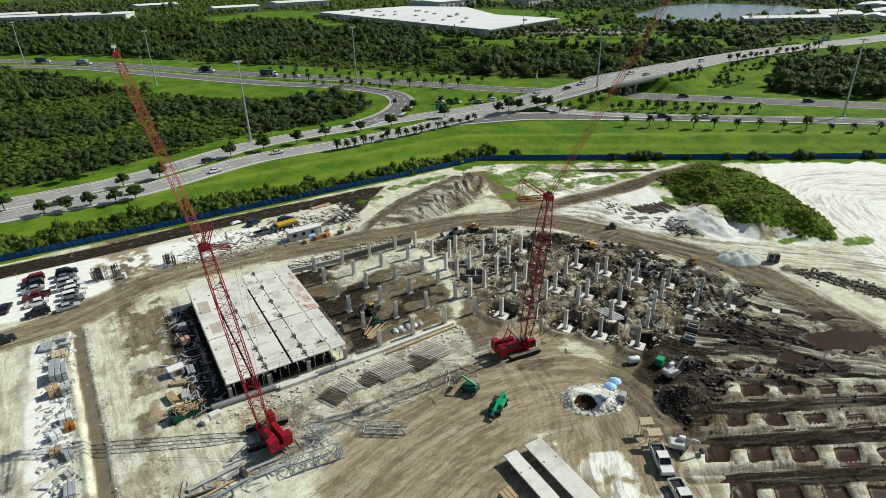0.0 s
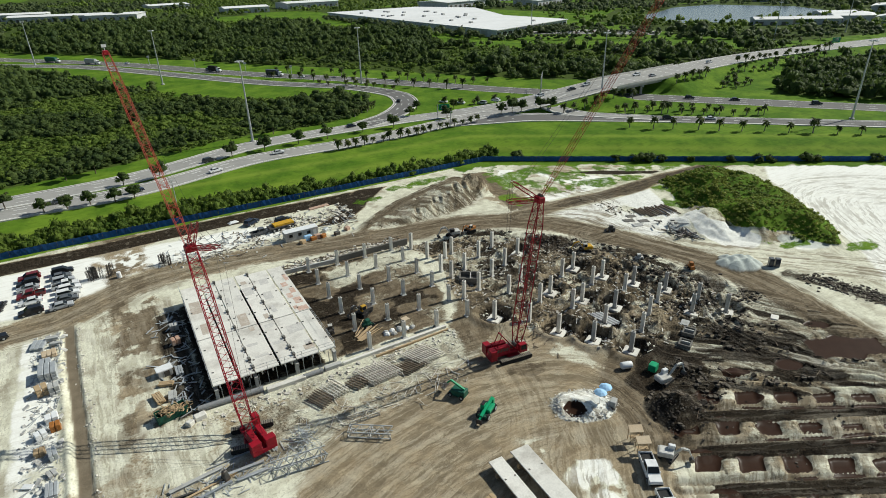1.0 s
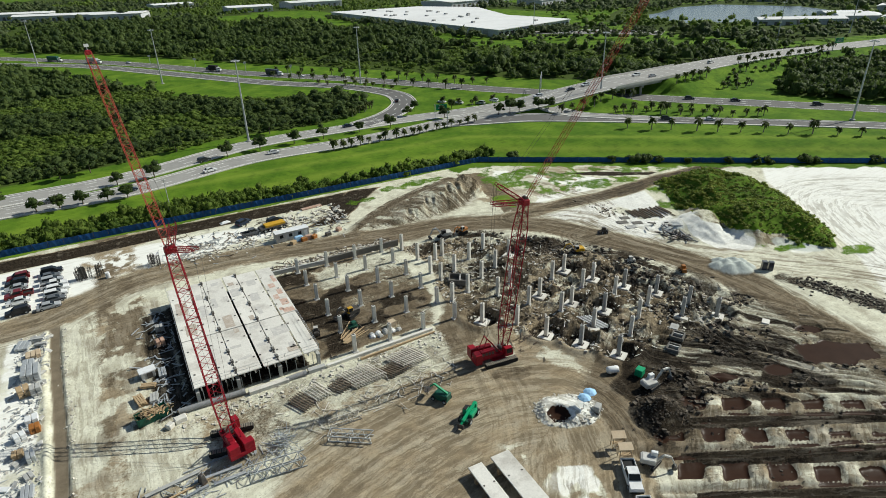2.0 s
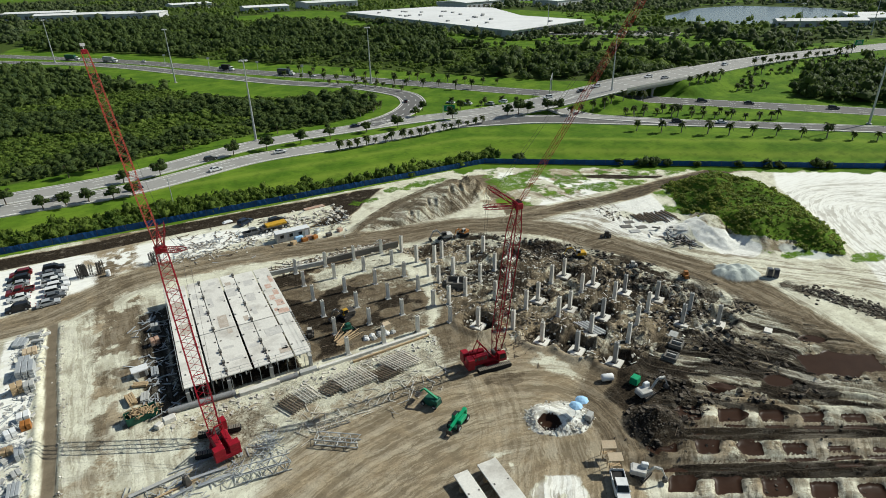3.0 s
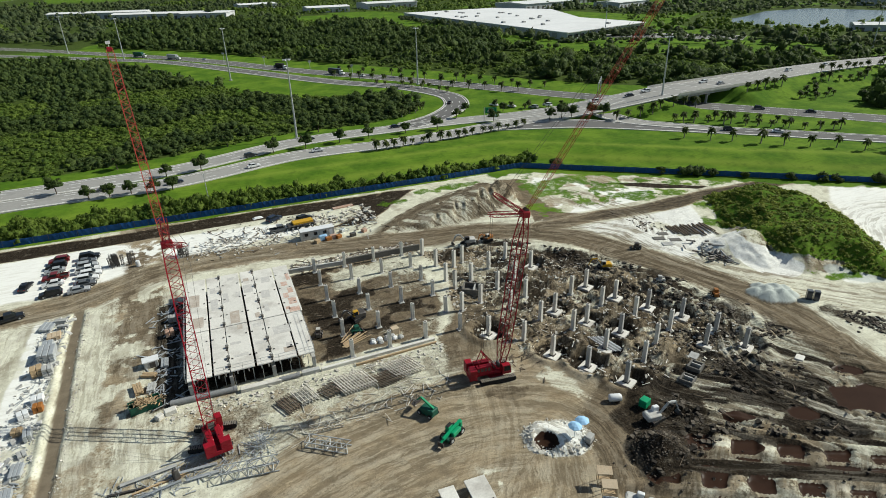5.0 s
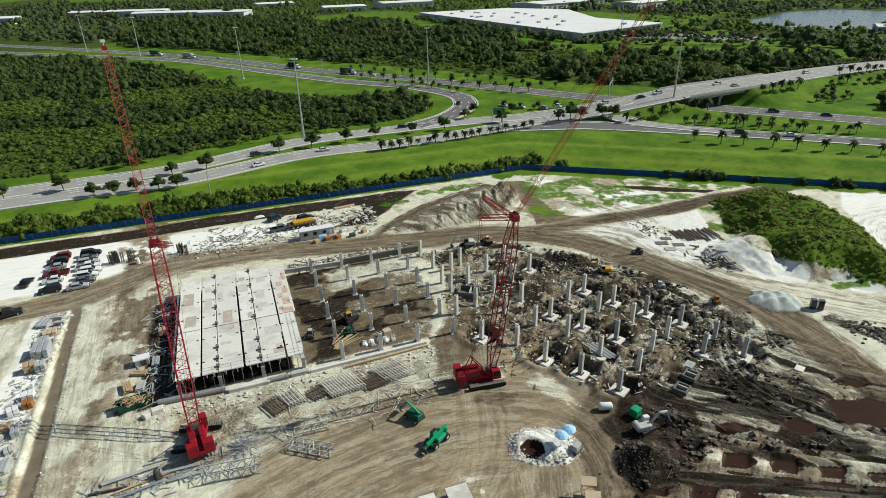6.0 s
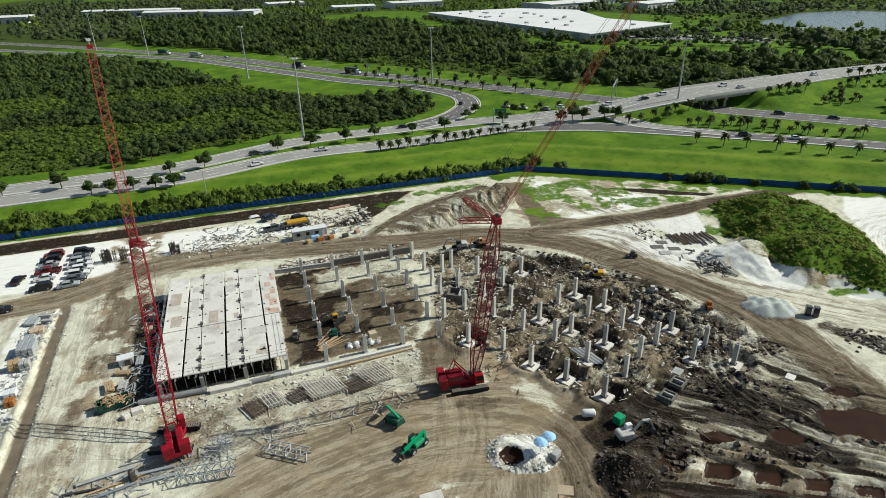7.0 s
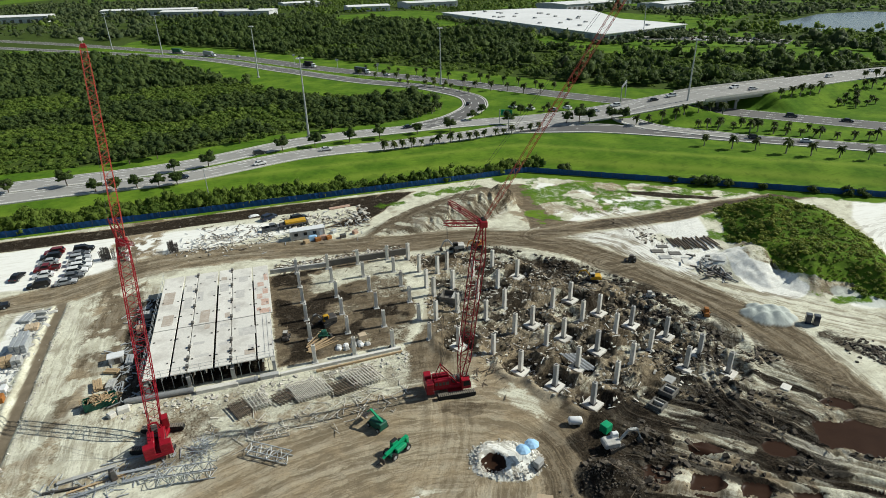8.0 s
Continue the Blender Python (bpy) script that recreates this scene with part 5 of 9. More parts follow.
q = spots(WOODS[0], 2.9, 0.6, lambda x, y: near_part(x, y) & ~low(x, y), 1)
scatter("near_wood", TREES, wooded(q, 2, 1.5, 3.9, 0.8), M_LEAF, "dense dark green scrub wood beside the road", "wood")
q = spots(WOODS[0], 3.2, 0.6, lambda x, y: near_part(x, y) & low(x, y), 9)
scatter("low_scrub", BUSHES, wooded(q, 10, 1.8, 3.2, 0.75), M_LEAF_LIGHT, "low light green scrub between darker trees", "scrub")
q = spots(WOODS[0], 5.4, 0.5, lambda x, y: ~near_part(x, y) & (x > -260), 3)
scatter("left_far_wood", SIMPLE, wooded(q, 4, 2.6, 5.0, 1.1), M_LEAF, "dense dark wood towards the highway", "wood")
q = spots(WOODS[1], 6.7, 0.6, lambda x, y: ~low(x, y), 5)
scatter("middle_wood", TREES, wooded(q, 6, 3.2, 6.6, 1.15), M_LEAF, "tall dark green wood beyond the highway", "wood")
q = spots(WOODS[1], 6.7, 0.6, low, 15)
scatter("middle_scrub", BUSHES, wooded(q, 16, 2.4, 4.4, 1.0), M_LEAF_LIGHT, "lighter green scrub within the far wood", "scrub")
q = spots(WOODS[2], 5.2, 0.5, None, 7)
scatter("right_wood", TREES, wooded(q, 8, 3.0, 5.6, 1.1), M_LEAF, "dark round-topped wood beyond the exit road", "wood")

# hedge of shrubs and young palms along the fence
hx = np.arange(-190, 106, 1.15)
hr = np.random.default_rng(21)
hq = np.concatenate([np.column_stack([hx, np.full(len(hx), o) + hr.uniform(-0.7, 0.7, len(hx))]) for o in (148.4, 150.4, 152.6, 155.0)])
wide = 9.5 - 4.5 * ramp(hq[:, 0], 20, 60)
hq = hq[(hq[:, 1] - 147 < wide) & (hr.uniform(size=len(hq)) > 0.06)]
hs = (1.0 + 1.2 * hr.uniform(size=len(hq)) ** 2) * (0.7 + 0.7 * fbm(hq[:, 0], hq[:, 1], 9))
scatter("hedge", FINE, np.column_stack([hq, level_at(hq[:, 0], hq[:, 1]) - 0.1, hs, 1.3 + 0.3 * hr.uniform(size=len(hq))]), M_LEAF_LIGHT, "long dense green hedge along the blue fence", "hedge")
# growth on the planted mound
q = spots([(112, 50), (112, 106), (154, 106), (154, 50)], 0.92, 0.6, None, 31)
q = q[(inside(q[:, 0], q[:, 1], MOUND) + 2.5 * (fbm(q[:, 0], q[:, 1], 12) - 0.5) > 0) & (fbm(q[:, 0] + 60, q[:, 1], 5) > 0.26)]
q = q[((q[:, 0] > 118) | (q[:, 1] > 79)) & (dist_line(q[:, 0], q[:, 1], MOUND_FACE)[0] > 1.9 + 3.2 * (fbm(q[:, 0], q[:, 1], 5) - 0.5))]
mr_ = np.random.default_rng(32)
ms = (0.5 + 1.2 * fbm(q[:, 0], q[:, 1], 6) ** 2) * (0.6 + 0.8 * mr_.uniform(0, 1, len(q)) ** 3)
WEEDS = [leaf_cloud(lrng, 3, 15, 0.2, 1.0, 0.6, 0.8) for _ in range(8)]
scatter("mound_growth", WEEDS, np.column_stack([q, level_at(q[:, 0], q[:, 1]) - 0.15, ms, np.full(len(q), 0.8)]), M_WEED, "lush green weeds and shrubs over a soil mound", "shrubs")
# far belts of trees out to the skyline
fr = np.random.default_rng(41)
far = np.concatenate([np.column_stack([fr.uniform(-500, 1250, 8200), fr.uniform(420, 1500, 8200)]), np.column_stack([fr.uniform(380, 900, 1000), fr.uniform(190, 440, 1000)])])
dh_, _ = dist_line(far[:, 0], far[:, 1], HIGHWAY)
dl_, _ = dist_line(far[:, 0], far[:, 1], LOOP)
hall = [(225, 735), (268, 395), (400, 425), (440, 660), (420, 760)]
car_park = [(306, 416), (352, 376), (388, 334), (412, 352), (376, 402), (340, 424)]
lake = [(478, 385), (520, 352), (600, 345), (685, 372), (720, 430), (690, 520), (620, 520), (545, 480), (492, 460)]
open_land = (fbm(far[:, 0], far[:, 1], 190, 3) > 0.6) & (far[:, 1] > 560)
db_, _ = dist_line(far[:, 0], far[:, 1], BRIDGE_ROAD)
ok = (dh_ > 30) & (dl_ > 16) & (db_ > 26) & ~open_land
for poly in (hall, car_park, lake, WOODS[0], WOODS[1], WOODS[2]):
    ok &= inside(far[:, 0], far[:, 1], poly) < -6
grass_band = [(200, 470), (240, 430), (302, 418), (350, 372), (385, 330), (398, 272), (450, 232), (520, 222), (520, 196), (430, 205), (362, 244), (345, 290), (303, 314), (260, 345)]
ok &= inside(far[:, 0], far[:, 1], grass_band) < 0
far = far[ok]
dark_side = fbm(far[:, 0] + 400, far[:, 1], 160, 3) + 0.25 * ramp(300 - far[:, 0], 0, 500) > 0.5
# far trees take the foliage with haze in its colour
scatter("far_woods", DISTANT, wooded(far[dark_side], 42, 4.0, 9.0, 1.0), M_LEAF_HAZED, "far belts of dark green trees towards the skyline", "woods")
scatter("far_scrub", DISTANT, wooded(far[~dark_side], 47, 3.6, 7.5, 1.0), M_LEAF_LIGHT, "far belts of lighter green trees and scrub", "woods")
q = spots(car_park, 9.0, 0.4, None, 45)
scatter("car_park_trees", TREES, wooded(q, 46, 3.0, 4.6, 1.0), M_LEAF_HAZED, "round trees spread over a far car park", "trees")
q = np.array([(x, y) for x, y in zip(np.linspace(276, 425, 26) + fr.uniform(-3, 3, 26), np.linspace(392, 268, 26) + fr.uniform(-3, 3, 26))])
scatter("car_park_trees", TREES, wooded(q, 43, 4.0, 6.0, 1.1), M_LEAF_HAZED, "row of round trees before a far car park", "trees")


edge_w = np.concatenate([np.column_stack([np.linspace(246, 276, 46), np.linspace(700, 402, 46)]), np.column_stack([np.linspace(278, 390, 16), np.linspace(394, 432, 16)])]) + fr.uniform(-4, 4, (62, 2)) - [4, 4]
scatter("warehouse_trees", BUSHES, wooded(edge_w, 44, 4.6, 7.4, 1.15), M_LEAF_HAZED, "dark trees along the foot of the warehouse", "trees")


def palm(name, tall, label, fronds=15, crown=1.9):
    """A palm: ringed trunk and a crown of arched, feathered fronds."""
    rng = random.Random(int(tall * 100))
    ob = thing(name, Matrix(), label, "palm tree")
    trunk = Shape()
    trunk.stack([[(r * math.cos(0.785 * i) + lean, r * math.sin(0.785 * i), z) for i in range(8)] for r, z, lean in ((0.30, -0.5, 0), (0.22, 0.5, 0.0), (0.18, tall * 0.5, 0.06), (0.19, tall * 0.9, 0.12), (0.26, tall, 0.14))])
    part("trunk", trunk, M_PALM_BARK, ob)
    leaf = Shape()
    for k in range(fronds):
        a = 6.283 * k / fronds + rng.uniform(-0.2, 0.2)
        up = rng.uniform(-0.35, 1.25)
        ln = crown * rng.uniform(0.85, 1.1)
        d = Vector((math.cos(a), math.sin(a), 0))
        s = Vector((-d.y, d.x, 0))
        rings = []
        for j in range(5):
            t = j / 4
            p = Vector((0.14, 0, tall)) + d * ln * t + Vector((0, 0, ln * (up * t - 0.95 * t * t)))
            w = 0.62 * (0.4 + 1.3 * t) * (1.08 - t) * crown / 1.9 + 0.03
            rings.append((p - s * w + Vector((0, 0, -w * 0.7)), p, p + s * w + Vector((0, 0, -w * 0.7))))
        n = len(leaf.v)
        for r in rings:
            leaf.v += [tuple(p) for p in r]
        for j in range(4):
            leaf.f += [(n + 3 * j, n + 3 * j + 1, n + 3 * j + 4, n + 3 * j + 3), (n + 3 * j + 1, n + 3 * j + 2, n + 3 * j + 5, n + 3 * j + 4)]
    part("crown", leaf, M_PALM, ob)
    return ob


def broad_tree(name, tall, spread, label, seed):
    """A road tree: tapered trunk with limbs and a crown of leaf sprays."""
    rng = np.random.default_rng(seed)
    ob = thing(name, Matrix(), label, "tree")
    t = Shape()
    t.bar((0, 0, -0.4), (0.1, 0, tall * 0.42), 0.17, 7, 0.12)
    for k in range(6):
        a, s = 6.283 * k / 6 + rng.uniform(-0.4, 0.4), spread * rng.uniform(0.4, 0.7)
        t.bar((0.1, 0, tall * rng.uniform(0.3, 0.42)), (s * math.cos(a), s * math.sin(a), tall * rng.uniform(0.6, 0.85)), 0.08, 5, 0.03)
    part("trunk", t, M_BARK, ob)
    v, f = leaf_cloud(rng, 15, 30, 0.2, spread * 0.82, tall * 0.58, 0.9)
    v[:, 2] += tall * 0.27
    part("crown", np_mesh("crown", v, f, M_LEAF, True), M_LEAF, ob)
    return ob


PALM_KINDS = [palm("palm", 3.4, "roadside palm with a short trunk and arched green fronds", 30, 1.55), palm("palm", 4.4, "tall roadside palm with arched green fronds", 32, 1.75), palm("palm", 2.6, "young palm with a round green crown", 26, 1.35)]
palm_places = []
prng = random.Random(5)


def palm_row(x0, y0, x1, y1, count, kinds=(0, 1, 2), jit=0.5, skip=0.0):
    for k in range(count):
        t = k / max(count - 1, 1)
        if prng.random() < skip:
            continue
        palm_places.append((x0 + (x1 - x0) * t + prng.uniform(-jit, jit), y0 + (y1 - y0) * t + prng.uniform(-jit, jit), prng.choice(kinds)))


palm_row(64, 176.2, 100, 179.3, 12, (0, 2), 0.4)
palm_row(104, 180.6, 121, 181.6, 6, (0, 2), 0.4)
palm_row(160, 143.5, 226, 86, 13, (0, 1), 0.8)
palm_row(173, 163, 214, 128, 15, (0, 1, 2), 1.4)
palm_row(178, 165, 206, 146, 7, (2, 0), 1.8)
palm_row(155, 173.6, 172, 173.4, 4, (1,), 0.5)
palm_row(176, 174.5, 196, 176, 4, (0, 1), 1.0)
palm_row(224, 178, 245, 180, 5, (1,), 0.5)
palm_row(266, 180, 352, 187, 16, (0, 1), 1.0)
palm_row(280, 188.5, 368, 193.5, 16, (0, 1), 1.0)
palm_row(250, 166, 268, 172, 5, (2,), 2.5)
palm_row(246, 171, 262, 175, 5, (2, 0), 2.0)
palm_row(250, 212, 380, 219, 22, (2, 0), 1.5)
palm_row(84, 325, 150, 240, 14, (1, 0), 2.5)
palm_row(92, 345, 168, 243, 16, (1, 1, 0), 2.5)
palm_row(100, 292, 124, 258, 8, (2, 0), 2.0)
palm_row(128, 214, 150, 204, 6, (2, 0), 2.5)
palm_row(86, 218, 100, 228, 7, (2, 0), 1.2)
for k in range(26):
    palm_places.append((prng.uniform(400, 470), prng.uniform(235, 290), prng.choice((0, 1))))
for n, (x, y, kind) in enumerate(palm_places):
    m = pose(x, y, ground_z(x, y) - 0.05, 0, 0, prng.uniform(0, 360)) @ Matrix.Scale(prng.uniform(0.74, 1.0), 4)
    c = copy_thing(PALM_KINDS[kind], m)
    c.matrix_basis = m
    c["group"] = "roadside palms"
for ob in PALM_KINDS:
    for o in (*ob.children_recursive, ob):
        bpy.data.objects.remove(o)
TREE_KINDS = [broad_tree("road_tree", 5.2, 2.6, "round green tree on the road median", 3), broad_tree("road_tree", 6.4, 3.2, "broad green tree on the road median", 4), broad_tree("road_tree", 4.0, 1.9, "small round tree beside the road", 5)]
for x, y, kind in [(-17.2, 166.5, 2), (-12.2, 165.8, 2), (-7, 166.2, 2), (-1.4, 165.2, 2), (3.3, 165.4, 2), (1.4, 178.0, 2), (11, 178.8, 0), (33.2, 188.7, 0), (43.8, 189.8, 0), (55.6, 191.6, 0), (66.2, 192.4, 0), (-26, 175.2, 0), (-12.6, 192, 0), (-40, 174.6, 2), (80, 193.6, 2), (92, 193.0, 0), (105, 205.8, 2),
                   (134, 184.8, 0), (138.5, 183.8, 1), (142, 182.6, 0), (150, 180.5, 0), (153.5, 178.9, 0), (115, 193.5, 0), (126, 207, 2), (-5, 195, 1), (20, 204, 0), (52, 209.5, 1), (-60, 189, 1), (112, 213.6, 2),
                   ]:
    m = pose(x, y, ground_z(x, y), 0, 0, prng.uniform(0, 360))
    copy_thing(TREE_KINDS[kind], m)["group"] = "trees along the road"
for ob in TREE_KINDS:
    for o in (*ob.children_recursive, ob):
        bpy.data.objects.remove(o)



def shrub(x, y, wide, seed):
    """A low round bush whose leafy stems rise from the ground."""
    rng = np.random.default_rng(seed)
    ob = thing("shrub", pose(x, y, ground_z(x, y)), "round dark green shrub beside the blue fence", "shrub", "shrubs along the fence")
    t = Shape()
    for k in range(5):
        a = 1.257 * k + rng.uniform(-0.3, 0.3)
        t.bar((0.1 * math.cos(a), 0.1 * math.sin(a), -0.3), (0.5 * wide * math.cos(a), 0.5 * wide * math.sin(a), wide * 0.8), 0.07, 5, 0.03)
    part("stem", t, M_BARK, ob)
    v, f = leaf_cloud(rng, 14, 26, 0.19, wide, wide * 1.15, 0.9)
    part("foliage", np_mesh("foliage", v, f, M_LEAF, True), M_LEAF, ob)


for k, (x, y, wide) in enumerate([(110, 141.4, 1.9), (133.4, 123.2, 1.5), (138.5, 119.8, 2.1), (142, 117.2, 2.0), (144.6, 115.6, 1.5), (152, 110.6, 1.2), (161.5, 104, 1.4), (168, 99.6, 1.9), (171, 97.5, 1.5), (179.5, 92, 2.2), (182.4, 90, 1.6), (196, 80.6, 1.8), (213, 69.4, 2.0)]):
    shrub(x, y, wide, 90 + k)

# ---- bridge ----
def bridge():
    ob = thing("road_bridge", Matrix(), "pale concrete road bridge over the grey highway", "bridge", kind="structure")
    c = spline(BRIDGE_ROAD)
    c = c[(c[:, 0] > 186) & (c[:, 0] < 252)]
    t = np.gradient(c, axis=0)
    t /= np.linalg.norm(t, axis=1)[:, None]
    nr = np.stack([-t[:, 1], t[:, 0]], 1)
    zz = road_rise(c[:, 0])

    def sweep(profile):
        s = Shape()
        s.stack([[(p[0] + n_[0] * o, p[1] + n_[1] * o, z + h) for o, h in profile] for p, n_, z in zip(c, nr, zz)])
        return s

    part("bridge_deck", sweep([(-9.2, -0.35), (9.2, -0.35), (9.2, 0.05), (-9.2, 0.05)]), M_CONC_GREY, ob)
    for k in range(6):
        o = -7.5 + 3 * k
        part("girder", sweep([(o - 0.4, -1.6), (o + 0.4, -1.6), (o + 0.4, -0.35), (o - 0.4, -0.35)]), M_CONC_GREY, ob)
    for sgn in (-1, 1):
        part("parapet", sweep([(sgn * 9.0 - 0.2, 0.05), (sgn * 9.0 + 0.2, 0.05), (sgn * 9.0 + 0.12, 0.95), (sgn * 9.0 - 0.12, 0.95)]), M_KERB, ob)
    for x, lean in ((203.5, -12), (211.5, -12), (225.5, -12)):
        for o in (-7.0, 0.0, 7.0):
            k = int(np.argmin(np.abs(c[:, 0] - x)))
            px, py = c[k] + nr[k] * o
            s = Shape().lathe(px + o * 0.55, py, [(0.55, 1.9), (0.5, zz[k] - 1.9), (0.8, zz[k] - 1.55)], 12)
            part("pier", s, M_CONC_GREY, ob)
        k = int(np.argmin(np.abs(c[:, 0] - x)))
        a, b = c[k] - nr[k] * 8.5, c[k] + nr[k] * 8.5
        part("pier_cap", Shape().bar((a[0] - 4.6, a[1], zz[k] - 1.85), (b[0] + 4.6, b[1], zz[k] - 1.85), 0.6), M_CONC_GREY, ob)
    return ob


bridge()


# ---- far buildings and water ----
def hall_building():
    ob = thing("warehouse", Matrix(), "very long white-roofed warehouse beyond the woods", "warehouse")
    base = [(253, 706), (283, 404), (386, 440), (372, 520), (414, 640), (372, 712)]
    s = Shape().stack([[(x, y, 1.5) for x, y in base], [(x, y, 7.4) for x, y in base]])
    part("wall", s, M_WALL_FAR, ob)
    cx, cy = 330, 560
    roof = [(cx + (x - cx) * 1.01, cy + (y - cy) * 1.01) for x, y in base]
    part("roof", Shape().stack([[(x, y, 7.3) for x, y in roof], [(x, y, 7.8) for x, y in roof]]), M_ROOF, ob)
    for k in range(14):
        t = (k + 0.5) / 14
        x, y = 283 + 103 * t, 404 + 36 * t
        part("window", Shape().box(x - 0.2 * 0.33, y - 0.25, 3.2, 4.4, 0.6, 2.4, 19.3), M_GLASS_DARK, ob)
    for k in range(10):
        t = (k + 0.5) / 10
        part("dock_door", Shape().box(283 - 30 * t - 0.2, 404 + 302 * t, 2.0, 0.5, 6, 4.5, 5.7), M_CONC_GREY, ob)
    rr = random.Random(3)
    for k in range(24):
        u, w = rr.uniform(0.05, 0.95), rr.uniform(0.1, 0.85)
        x, y = 280 - 27 * u + 100 * w, 420 + 280 * u + 10 * w
        part("roof_unit", Shape().box(x, y, 7.7, 3.0, 3.0, 1.4, 10, 0.2), M_CONC_GREY, ob)
    return ob


hall_building()
solid("water", Shape().add([(x, y, 2.12) for x, y in lake], [tuple(range(len(lake)))]), M_LAKE, "calm grey-blue lake beyond the road", "lake", kind="structure")
pond = [(-190, 480), (-128, 478), (-112, 492), (-118, 506), (-150, 515), (-200, 520)]
solid("water", Shape().add([(x, y, 2.12) for x, y in pond], [tuple(range(len(pond)))]), M_LAKE, "small grey pond among the woods", "pond", kind="structure")
# sheds in the far distance
brng = random.Random(17)
for x, y, sx, sy, h, rz in [(-20, 930, 120, 30, 7, -20), (40, 900, 60, 40, 7, -20), (-100, 1000, 130, 26, 8, -15), (120, 1080, 60, 40, 7, 10), (460, 760, 90, 60, 8, 15), (560, 700, 70, 40, 7, 20), (610, 300, 26, 16, 5, 30), (640, 285, 30, 18, 6, 30), (600, 275, 22, 14, 5, 20), (660, 250, 40, 18, 6, 35), (720, 330, 40, 30, 6, 20), (300, 930, 80, 50, 8, 5), (200, 900, 60, 40, 7, 0), (560, 820, 60, 30, 7, 10), (-260, 950, 90, 40, 8, 0), (800, 520, 60, 40, 7, 25), (860, 420, 50, 40, 6, 25), (516, 326, 30, 14, 5, -38), (546, 306, 36, 16, 5, -38), (580, 296, 30, 14, 6, -36), (612, 326, 34, 16, 5, -30), (640, 250, 44, 18, 6, -30)]:
    ob = thing("far_building", pose(x, y, 1.8, 0, 0, rz), "low white-roofed building among far trees", "building", "far low buildings")
    part("wall", Shape().box(0, 0, 0, sx, sy, h), M_WALL_FAR, ob)
    part("roof", Shape().stack([[(-sx / 2 - 1, -sy / 2 - 1, h), (sx / 2 + 1, -sy / 2 - 1, h), (sx / 2 + 1, sy / 2 + 1, h), (-sx / 2 - 1, sy / 2 + 1, h)], [(-sx / 2 - 1, -0.5, h + 1.6), (sx / 2 + 1, -0.5, h + 1.6), (sx / 2 + 1, 0.5, h + 1.6), (-sx / 2 - 1, 0.5, h + 1.6)]]), M_ROOF, ob)
    for k in range(int(sx / 9)):
        part("door", Shape().box(-sx / 2 + 5 + 9 * k, -sy / 2 - 0.1, 0.2, 3.4, 0.4, h * 0.55), M_CONC_DARK, ob)


cp = car_park
v = [(x, y, 2.1) for x, y in cp] + [(x, y, 1.4) for x, y in cp]
solid("pavement", Shape().stack([v[len(cp):], v[:len(cp)]]), M_ROAD, "pale paved car park before the white warehouse", "car park", kind="structure")
fcr = random.Random(31)
far_body = {k: Shape().box(0, 0, 0.25, 4.3, 1.75, 0.7, 0, 0.12).mesh("body", CAR_PAINTS[k]) for k in ("white", "silver", "grey", "red")}
far_cabin = Shape().box(-0.2, 0, 0.95, 2.3, 1.5, 0.55, 0, 0.12, 0.8).mesh("cabin", M_GLASS_DARK)
for k in range(46):
    t, row = fcr.random(), fcr.choice((8.0, 16.0, 27.0, 35.0))
    x, y = 312 + 76 * t + 0.74 * row, 408 - 72 * t + 0.67 * row
    if inside(np.array([x]), np.array([y]), cp)[0] < 3:
        continue
    kind = fcr.choice(("white", "white", "silver", "grey", "red"))
    ob = thing("parked_car", pose(x, y, 2.1, 0, 0, 45 + fcr.uniform(-3, 3)) @ Matrix.Scale(0.85, 4), kind + " car parked in the far car park", "car", "cars in the far car park")
    part("body", far_body[kind], M_WHITE, ob)
    part("cabin", far_cabin, M_GLASS_DARK, ob)


# ---- street furniture ----
def high_mast(x, y, tall):
    z = ground_z(x, y)
    ob = thing("high_mast_light", pose(x, y, z), "tall grey high mast light with a ring of lamps", "light pole", "high mast lights")
    part("pole", Shape().bar((0, 0, -0.5), (0, 0, tall), 0.42, 10, 0.17), M_GALV, ob)
    part("base", Shape().lathe(0, 0, [(0.9, -0.3), (0.9, 0.35), (0.6, 0.45)], 12), M_CONC_GREY, ob)
    ring = Shape()
    for k in range(12):
        a, b = 6.283 * k / 12, 6.283 * (k + 1) / 12
        ring.bar((0.9 * math.cos(a), 0.9 * math.sin(a), tall - 0.2), (0.9 * math.cos(b), 0.9 * math.sin(b), tall - 0.2), 0.08)
        if k % 3 == 0:
            ring.bar((0, 0, tall - 0.2), (0.9 * math.cos(a), 0.9 * math.sin(a), tall - 0.2), 0.06)
    part("ring", ring, M_GALV, ob)
    for k in range(6):
        a = 6.283 * k / 6
        part("lamp_head", Shape().box(1.15 * math.cos(a), 1.15 * math.sin(a), tall - 0.55, 0.55, 0.4, 0.35, math.degrees(a), 0.06), M_WHITE, ob)


for x, y, tall in ((-32, 480, 27), (30.7, 346, 27), (43.2, 203.5, 27), (117, 283, 27), (185, 184, 27), (233.4, 108, 27), (-75, 540, 27), (420, 260, 25), (500, 255, 25), (330, 420, 25)):
    high_mast(x, y, tall)


